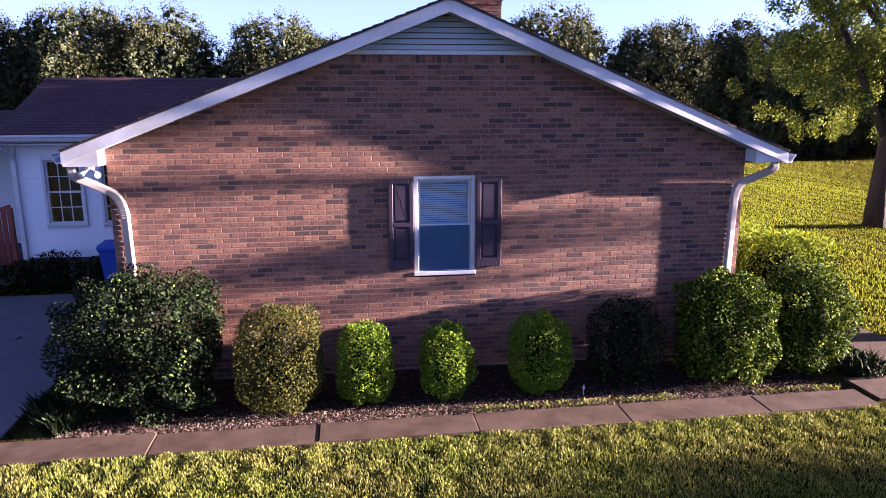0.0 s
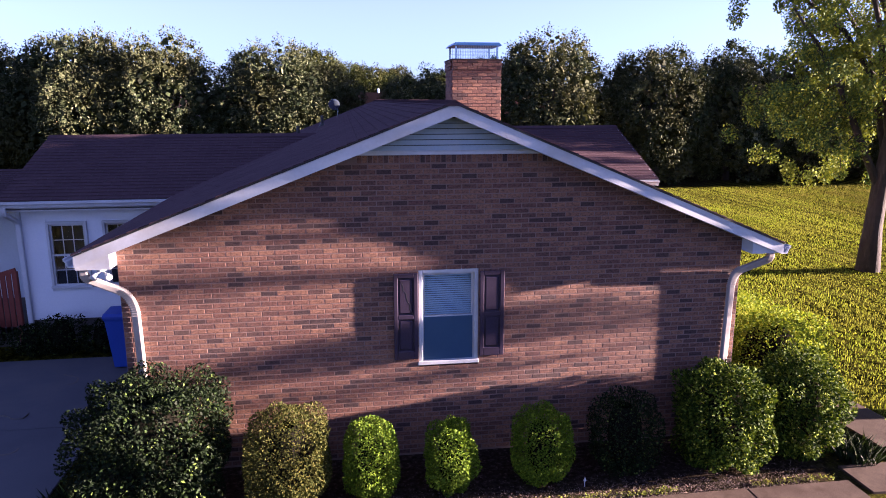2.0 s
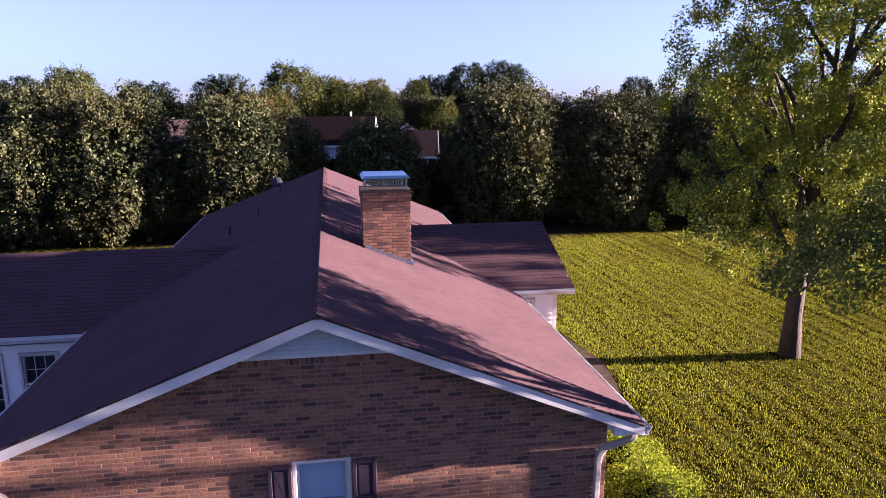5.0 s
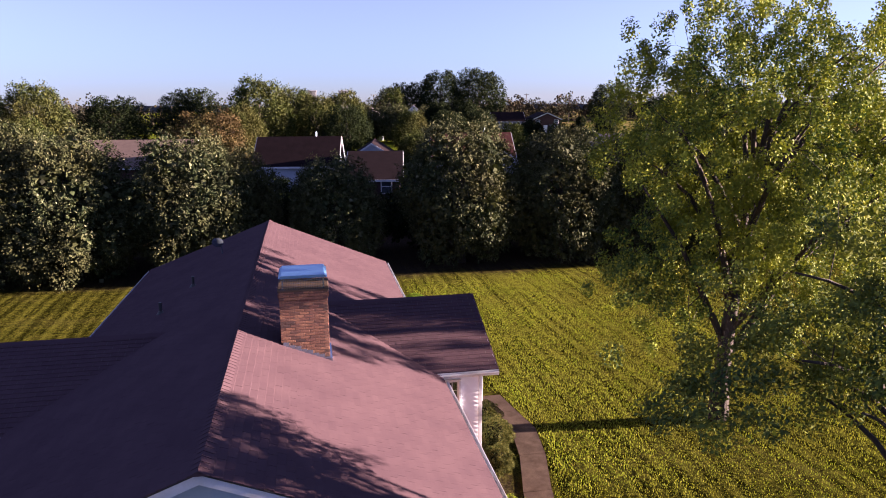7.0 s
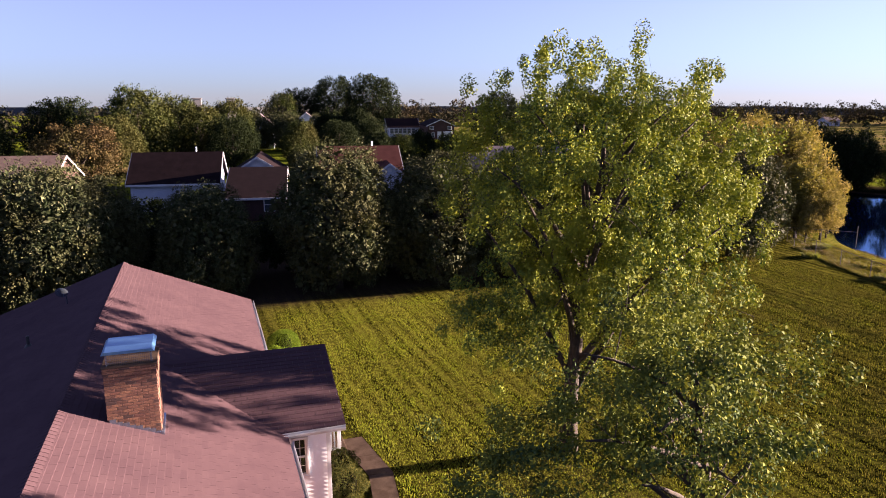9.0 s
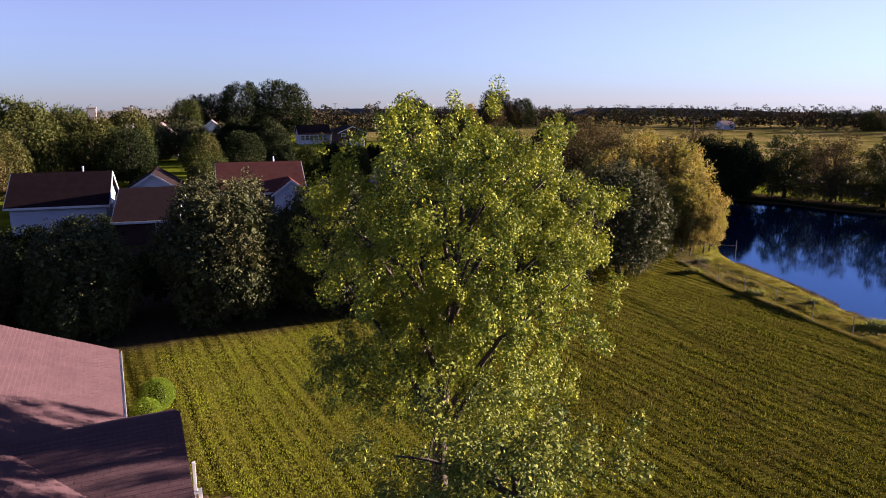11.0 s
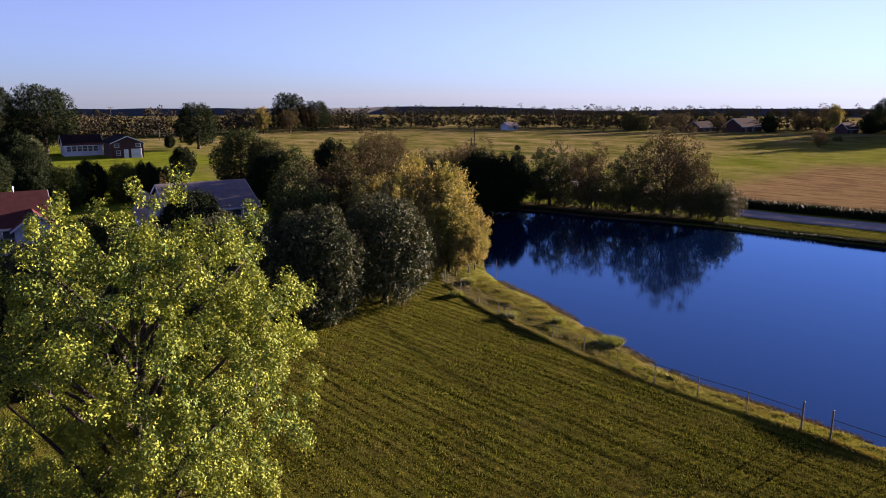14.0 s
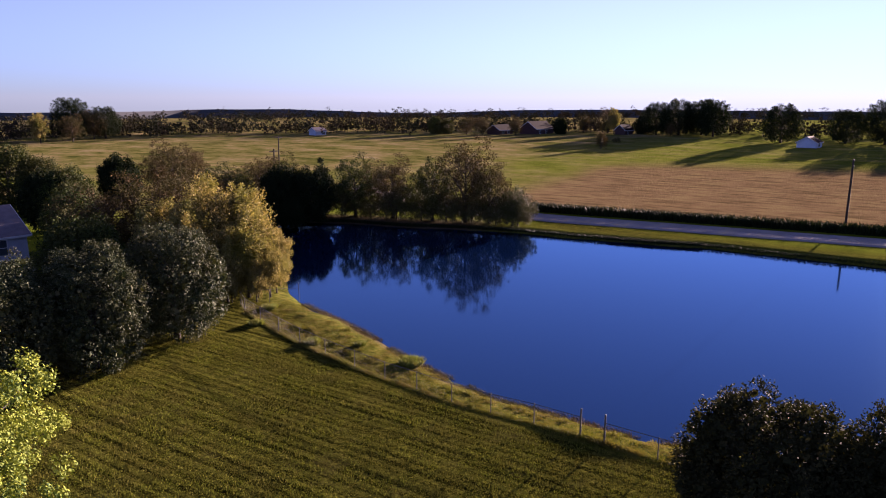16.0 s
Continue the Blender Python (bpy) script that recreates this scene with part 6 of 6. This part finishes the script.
simple_house("neighbour_house", "white-sided house with a dark maroon roof, behind the pear row", -1.0, 7.2, 73.8, 81.2, 3.0, 5.6, "x", M_FAR_SIDING_SHADE, M_ROOF_DARK, [("e", 77.5, 1.0, 1.0, 1.3)], pipe=(4.8, 78.2))
# garage walls take the shade-darkened brick
simple_house("neighbour_garage", "long garage with a near-black roof beside a white house", 8.3, 13.2, 65.2, 79.5, 2.3, 4.3, "x", M_FAR_BRICK_SHADE, M_ROOF_DARK, [("s", 12.0, 0.9, 0.9, 1.2)])
simple_house("neighbour_house", "white house with a pale gable facing the gardens", 9.3, 15.2, 86.5, 95.0, 2.4, 4.25, "y", M_FAR_SIDING_SHADE, M_ROOF_DARK, [("s", 12.4, 1.0, 1.6, 1.3)])
red_house = simple_house("neighbour_house", "white house with a red-brown shingle roof and vent pipe", 18.4, 27.2, 76.0, 86.0, 2.9, 5.6, "x", M_FAR_SIDING_SHADE, M_ROOF_RED, [("s", 23.6, 0.8, 1.1, 1.6), ("s", 21.0, 0.8, 1.1, 1.6), ("s", 26.0, 0.1, 1.0, 2.1), ("e", 80.5, 1.0, 1.1, 1.3)], pipe=(24.5, 82.0))
link_mesh("front_gable", Geo().prism([(24.0, -0.1), (27.6, -0.1), (27.6, 2.7), (25.8, 4.0), (24.0, 2.7)], "y", 74.9, 75.98), M_FAR_SIDING_SHADE, red_house)
link_mesh("gable_roof", Geo().prism([(23.6, 2.52), (25.8, 4.12), (28.0, 2.52), (28.0, 2.38), (25.8, 3.98), (23.6, 2.38)], "y", 74.6, 80.2), M_ROOF_RED, red_house)
link_mesh("trim_board", Geo().prism([(23.6, 2.50), (25.8, 4.10), (28.0, 2.50), (28.0, 2.28), (25.8, 3.86), (23.6, 2.28)], "y", 74.54, 74.59), M_WHITE, red_house)
link_mesh("round_vent", Geo().tube([(25.8, 74.89, 3.3), (25.8, 74.85, 3.3)], 0.24, 14), M_WHITE, red_house)
simple_house("neighbour_house", "grey-roofed house with pale gable and paired windows", 38.6, 48.2, 73.6, 84.0, 2.95, 5.35, "x", M_FAR_SIDING_SHADE, M_ROOF_GREY, [("s", 45.4, 0.9, 1.7, 1.5), ("s", 42.0, 0.9, 1.1, 1.5), ("s", 40.0, 0.9, 1.1, 1.5)])
simple_house("neighbour_porch", "small pale gable at the end of a grey-roofed house", 36.2, 38.2, 75.0, 82.5, 2.6, 4.6, "y", M_FAR_SIDING_SHADE, M_ROOF_GREY, [("s", 37.2, 0.9, 0.8, 1.2)])
simple_house("neighbour_house", "tan-roofed bungalow half hidden by pear trees", -20.0, -8.3, 78.0, 88.0, 2.8, 5.2, "x", M_FAR_BRICK_SHADE, M_ROOF_TAN, [("s", -12.0, 0.9, 1.4, 1.3), ("s", -17.0, 0.9, 1.4, 1.3)])
simple_house("neighbour_house", "pale-gabled bungalow with a tan roof", -46.0, -37.0, 128.0, 138.0, 2.8, 5.2, "x", M_FAR_SIDING_SHADE, M_ROOF_TAN, [("s", -41.0, 0.9, 1.4, 1.3)])
simple_house("brick_barn_house", "two-level dark brick house with white-trimmed gable and garage door", 65.0, 72.4, 182.4, 195.4, 3.9, 5.5, "y", M_FAR_BRICK_SHADE, M_ROOF_DARK, [("s", 66.2, 2.7, 1.0, 0.8), ("s", 71.2, 2.7, 1.0, 0.8), ("s", 66.5, 0.7, 0.8, 1.1), ("s", 68.3, 0.05, 0.9, 2.0), ("s", 70.7, 0.05, 2.3, 2.1)])
simple_house("sunroom_house", "white glazed sunroom wing of a brick house", 57.4, 66.4, 196.6, 205.6, 2.9, 5.3, "x", M_FAR_SIDING_SHADE, M_ROOF_DARK, [("s", 58.5 + 1.25 * k, 1.2, 0.95, 1.3) for k in range(6)])
simple_house("field_house", "small white house at the edge of the far field", 269.0, 276.0, 21.5, 27.5, 2.5, 4.2, "x", M_FAR_SIDING_SHADE, M_ROOF_DARK, [("s", 272.0, 0.9, 1.6, 1.4)])
simple_house("field_house", "tiny white house before the far woods", 237.0, 242.5, 211.0, 216.0, 2.5, 4.0, "x", M_FAR_SIDING_SHADE, M_ROOF_GREY, [("s", 241.0, 0.9, 1.6, 1.4)])
# next three: dark brick in place of shade on the walls
simple_house("field_house", "dark-roofed bungalow among autumn trees", 285.5, 295.5, 147.0, 154.0, 2.7, 4.9, "x", M_FAR_BRICK_SHADE, M_ROOF_DARK, [("s", 288.0, 0.9, 1.6, 1.4), ("s", 292.0, 0.9, 1.6, 1.4)])
simple_house("field_house", "wide house with a dark gable before the woods", 297.0, 311.0, 134.5, 143.5, 3.1, 6.2, "x", M_FAR_BRICK_SHADE, M_ROOF_DARK, [("s", 300.0, 0.9, 1.4, 1.4), ("s", 305.0, 0.9, 1.4, 1.4)])
simple_house("field_house", "small shaded house under large oak trees", 315.0, 323.0, 101.0, 106.0, 2.8, 5.0, "x", M_FAR_BRICK_SHADE, M_ROOF_DARK, [("s", 318.0, 0.9, 1.4, 1.4)])
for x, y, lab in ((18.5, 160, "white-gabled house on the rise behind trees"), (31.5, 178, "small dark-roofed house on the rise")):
    simple_house("far_house", lab, x - 3.0, x + 3.0, y, y + 9, 5.2, 7.6, "y", M_FAR_SIDING_SHADE, M_ROOF_GREY, [("s", x, 2.6, 1.4, 1.2)])
for x in (5.4, 11.7):
    ob = thing("silo_tower", "pale concrete tower rising over the far trees", "tower", (x, 150, 0))
    link_mesh("shaft", Geo().box(x - 0.8, 149.4, -0.1, x + 0.8, 151.0, 10.8, 0.08), M_TOWER, ob)
    link_mesh("top", Geo().box(x - 0.9, 149.3, 10.81, x + 0.9, 151.1, 11.1, 0.05), M_TOWER, ob)

# ---- chain-link fence along the bank ----
fence = thing("chain_link_fence", "low galvanised chain-link fence along the pond bank", "fence", (42.4, 20, 0))
FLINE = [(42.3, -8.0), (42.25, -3.5), (42.3, 0.6), (42.3, 3.2), (42.32, 5.8), (42.42, 8.45), (42.4, 9.7), (42.5, 12.3), (42.35, 14.8), (42.35, 17.3), (42.65, 19.9), (42.85, 22.4), (43.35, 25.2), (43.9, 28.2), (44.6, 31.2), (45.5, 34.2), (46.5, 37.2), (47.6, 40.2), (48.7, 42.0), (50.4, 40.4), (52.1, 38.7)]
wire = Geo()
for k, (x, y) in enumerate(FLINE):
    tall = 1.55 if k in (5, 6, 20) else 1.15
    r = 0.045 if k in (5, 6) else 0.028
    link_mesh("post", Geo().tube([(x, y, -0.1), (x, y, tall)], r, 8).tube([(x, y, tall), (x, y, tall + 0.03)], [r * 1.3, r * 0.4], 8), M_WIRE, fence)
    if k and k != 6:
        xa, ya = FLINE[k - 1]
        link_mesh("top_rail", Geo().tube([(xa, ya, 1.12), (x, y, 1.12)], 0.018, 6), M_WIRE, fence)
        n = int(math.hypot(x - xa, y - ya) / 0.22)
        for j in range(n):
            u, w = j / n, min((j + 6) / n, 1)
            h = 1.05 * (w - u) * n / 6
            pa, pb = (xa + (x - xa) * u, ya + (y - ya) * u), (xa + (x - xa) * w, ya + (y - ya) * w)
            for z0, z1 in ((0.05, 0.05 + h), (0.05 + h, 0.05)):
                wire.tube([(*pa, z0), (*pb, z1)], 0.0022, 3, cap=False)
link_mesh("wire_mesh", wire, M_WIRE, fence, kind="stuff")


# ---- grass and weeds ----
def blades(rng, x, y, h, w, z=0.0, bent=0.6):
    """Single grass blades, bent over, as thin leaves."""
    n = len(x)
    a = rng.random(n) * 2 * math.pi
    lean = 0.08 + 0.28 * bent + bent * rng.random(n)
    hh = h * (0.6 + 0.8 * rng.random(n))
    dx, dy = np.cos(a), np.sin(a)
    v = np.empty((n, 4, 3))
    zz = np.broadcast_to(z, x.shape)
    v[:, 0] = np.stack([x - dy * w, y + dx * w, zz - 0.01], 1)
    v[:, 1] = np.stack([x + dy * w, y - dx * w, zz - 0.01], 1)
    v[:, 2] = np.stack([x + dx * hh * lean * 0.5 + dy * w * 0.7, y + dy * hh * lean * 0.5 - dx * w * 0.7, zz + hh * 0.65], 1)
    v[:, 3] = np.stack([x + dx * hh * lean, y + dy * hh * lean, zz + hh], 1)
    return v.reshape(-1, 3), np.arange(n * 4).reshape(n, 4)


rng = np.random.default_rng(21)
n = 190000
x, y = -7.0 + 16.5 * rng.random(n), 7.12 - 3.2 * rng.random(n) ** 1.25
keep = np.array([noise.noise(Vector((a * 2.1, b * 2.1, 7.0))) for a, b in zip(x, y)]) > -0.75 + 0.35 * rng.random(n)
tuft = 0.026 + 0.022 * np.array([noise.noise(Vector((a * 5.0, b * 5.0, 1.0))) for a, b in zip(x, y)])
tagged(new("lawn_grass", cloud_mesh("lawn_grass", *blades(rng, x[keep], y[keep], 1.15 * tuft[keep], 0.0044, 0.0, 0.4), M_GRASS_FRONT)), "short yellow-green lawn grass in front of the pavement", "grass", kind="stuff")
n = 400000
x, y = 7.8 + 35 * rng.random(n) ** 1.45, -5.0 + 46.5 * rng.random(n)
drift = np.array([noise.noise(Vector((a * 0.05, b * 0.05, 2.0))) for a, b in zip(x, y)])
u = x + 0.9 * drift + 0.04 * y
rows_show = np.interp(x, [10, 22], [0.25, 1.0])
ridge_n = rows_show * (0.20 * np.sin(u * 2 * math.pi / 0.66) + 0.16 * np.sin(u * 2 * math.pi / 2.45 + 3.0 * drift)) + 0.60 * np.array([noise.noise(Vector((a * 2.3, b * 0.08, 0.0))) + 0.5 * noise.noise(Vector((a * 2.5, b * 2.5, 3.0))) for a, b in zip(x, y)])
keep = ((x > 9.3) | (y > 7.7)) & (y > 2.6 - 6 * (x > 12)) & (x > np.interp(y, [p[1] for p in path_pts], [p[0] for p in path_pts]) + 0.40 + (2.6 * rng.random(n) ** 1.6 - 1.5) * np.clip(y - 20.95, 0, 1)) & (y < 36.3 + 0.03 * x + 5.0 * np.clip((x - 30) / 8, 0, 1) - 2.2 * rng.random(n) ** 2) & (ridge_n > -1.15 + 0.6 * rng.random(n))
tall = 0.033 + 0.044 * np.clip(ridge_n + 0.25, 0, 1)
near = keep & (x < 20 + 6 * rng.random(n))
tagged(new("yard_grass", cloud_mesh("yard_grass", *blades(rng, x[near], y[near], tall[near], 0.0075, 0.0, 0.3), M_GRASS)), "mown yard grass in long sunlit rows", "grass", kind="stuff")
beyond = keep & ~near
tagged(new("yard_grass", cloud_mesh("yard_grass", *blades(rng, x[beyond], y[beyond], 1.35 * tall[beyond], 0.014, 0.0, 0.3), M_GRASS_DRY)), "mown olive-brown yard grass towards the pond fence", "grass", kind="stuff")
# ragged taller grass left uncut under the fence
n = 26000
k = rng.random(n) * (len(FLINE) - 4)
i = k.astype(int)
FL = np.array(FLINE)
base = FL[i] + (FL[np.minimum(i + 1, len(FL) - 1)] - FL[i]) * (k - i)[:, None]
lump = np.array([noise.noise(Vector((0.0, b * 0.16, 9.0))) for b in base[:, 1]])
hh = 0.07 + 0.34 * np.clip(lump + 0.02, 0, 1)
tagged(new("fence_grass", cloud_mesh("fence_grass", *blades(rng, base[:, 0] + 0.12 * rng.normal(size=n), base[:, 1], hh, 0.016), M_WEED)), "ragged uncut grass under the chain-link fence", "grass", kind="stuff")
# unmown strip between fence and water
n = 90000
k = rng.random(n) * (len(FLINE) - 4)
i = k.astype(int)
FL = np.array(FLINE)
base = FL[i] + (FL[np.minimum(i + 1, len(FL) - 1)] - FL[i]) * (k - i)[:, None]
x, y = base[:, 0] + 0.05 + 4.6 * rng.random(n) ** 1.1, base[:, 1] + 0.5 * rng.normal(size=n)
d = pond_distance(x, y)
patchy = np.array([noise.noise(Vector((a * 0.9, b * 0.9, 5.0))) + 0.6 * noise.noise(Vector((a * 2.9, b * 2.9, 2.0))) for a, b in zip(x, y)])
keep = (d > -0.1) & (patchy + 0.5 * np.clip(d, 0, 1) > -0.35 + 0.5 * rng.random(n))
zz = np.interp(d, [-0.15, 0.25, 0.9, 2.2], [-0.56, -0.40, -0.12, 0.0])
tagged(new("bank_grass", cloud_mesh("bank_grass", *blades(rng, x[keep], y[keep], (0.04 + 0.17 * np.clip(patchy, 0, 1))[keep], 0.012, zz[keep]), M_WEED)), "unmown yellowing bank grass beside the water", "grass", kind="stuff")
# low sedge stubble where the bank meets the water
n = 30000
y = -8 + 47 * rng.random(n)
west = POND[:12][::-1]
x = np.interp(y, west[:, 1], west[:, 0]) + 0.38 * rng.normal(size=n)
d = pond_distance(x, y)
keep = (np.abs(d) < 0.55) & (np.array([noise.noise(Vector((0.0, b * 0.5, 3.0))) + 0.5 * noise.noise(Vector((a * 3, b * 3, 1.0))) for a, b in zip(x, y)]) > -0.15)
zz = np.interp(d, [-0.15, 0.25, 0.9], [-0.56, -0.40, -0.12])
tagged(new("shore_sedge", cloud_mesh("shore_sedge", *blades(rng, x[keep], y[keep], 0.15, 0.010, zz[keep]), M_LEAF_BROWN)), "low brown sedge stubble at the water's edge", "sedge", kind="stuff")
for cx_, cy_, r in ((46.0, 22.7, 0.75), (45.2, 30.6, 0.5), (44.1, 3.4, 0.25), (46.6, 27.5, 0.3), (45.9, 37.0, 0.5), (49.3, 39.2, 0.6)):
    n = 900
    a, q = rng.random(n) * 6.283, np.sqrt(rng.random(n)) * r
    me = cloud_mesh("weed_clump", *blades(rng, cx_ + np.cos(a) * q, cy_ + np.sin(a) * q, 0.34, 0.010, -0.1), M_GRASS_FRONT)
    tagged(new("weed_clump", me), "tall pale weed clump on the pond bank", "weeds")
# tall dark growth behind the road and along the far shore
n = 36000
y = -150 + 215 * rng.random(n)
x = np.array([road_x(v) for v in y]) + 7.4 + 2.0 * rng.random(n)
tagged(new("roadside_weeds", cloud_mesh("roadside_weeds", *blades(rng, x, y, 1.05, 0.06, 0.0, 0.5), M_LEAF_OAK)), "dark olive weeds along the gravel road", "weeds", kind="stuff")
n = 18000
seg = rng.integers(15, 27, n)
u = rng.random(n)[:, None]
p = POND[seg] * (1 - u) + POND[(seg + 1) % len(POND)] * u
out = p - np.array([75, 25])
p = p + out / np.linalg.norm(out, axis=1)[:, None] * (0.1 + 1.1 * rng.random(n))[:, None]
tagged(new("shore_weeds", cloud_mesh("shore_weeds", *blades(rng, p[:, 0], p[:, 1], 0.32, 0.025, -0.3), M_LEAF_OAK)), "dark weeds on the far shore", "weeds", kind="stuff")
# long grass at both ends of the planting bed
for gx_, gy_, r in ((7.75, 8.15, 0.28), (-2.62, 8.25, 0.26), (-2.4, 7.9, 0.18)):
    n = 420
    a, q = rng.random(n) * 6.283, np.sqrt(rng.random(n)) * r
    # dark holly leaf on the blades stands in for shade on the clump
    tagged(new("liriope_clump", cloud_mesh("liriope_clump", *blades(rng, gx_ + np.cos(a) * q, gy_ + np.sin(a) * q, 0.22, 0.005), M_LEAF_HOLLY)), "arching clump of border grass beside the pavement", "grass clump")
# leaf litter and weeds in the bed
n = 9000
c = np.stack([-2.4 + 9.2 * rng.random(n), 7.60 + 0.30 * np.abs(rng.normal(size=n)) * 0.7, 0.012 + 0.02 * rng.random(n)], 1)
v, f = leaves(c, 0.01, 1, 0.022, rng, 0, 0.3, 0.35, None, 1.5)
tagged(new("leaf_litter", cloud_mesh("leaf_litter", v, f, M_LITTER)), "dry brown leaf litter in the planting bed", "litter", kind="stuff")
n = 700
k = rng.random(n)
x = np.where(k < 0.75, 2.3 + 2.6 * rng.random(n), 5.9 + 1.2 * rng.random(n))
v, f = leaves(np.stack([x, 7.64 + 0.10 * rng.random(n), 0.02 + 0.05 * rng.random(n)], 1), 0.02, 1, 0.03, rng, 0, 0.6, 0.6)
tagged(new("bed_weeds", cloud_mesh("bed_weeds", v, f, M_GRASS_FRONT)), "low green weeds along the pavement edge", "weeds", kind="stuff")
marker = thing("garden_marker", "small white marker stake in the planting bed", "marker", (3.78, 8.0, 0))
link_mesh("stake", Geo().tube([(3.78, 8.0, -0.02), (3.78, 8.0, 0.08)], 0.006, 6), M_WHITE, marker)
link_mesh("cap", Geo().tube([(3.78, 8.0, 0.08), (3.78, 8.0, 0.125)], [0.020, 0.005], 8), M_WHITE, marker)

# ---- utility poles ----
for x, y, h, lit in ((119.8, 3.4, 8.6, True), (96.5, 88.5, 8.0, False), (120, 112, 8.5, False), (99, 300, 11, False), (100.5, 252, 10, False)):
    pole = thing("utility_pole", "weathered wooden utility pole beside the field", "pole", (x, y, 0))
    link_mesh("shaft", Geo().tube([(x, y, -0.3), (x + 0.25, y, h)], [0.17, 0.12], 8), M_BARK, pole)
    if lit:
        link_mesh("lamp_arm", Geo().tube([(x + 0.2, y, h - 0.7), (x + 0.9, y, h - 0.5)], 0.04, 6), M_METAL, pole)
    else:
        link_mesh("crossarm", Geo().box(x - 0.8, y - 0.06, h - 0.5, x + 1.3, y + 0.06, h - 0.35), M_BARK, pole)
post = thing("gate_post", "white gate post where the road meets the pond", "post", (97.5, 42.5, 0))
link_mesh("shaft", Geo().box(97.4, 42.4, -0.1, 97.6, 42.6, 1.5, 0.02), M_WHITE, post)
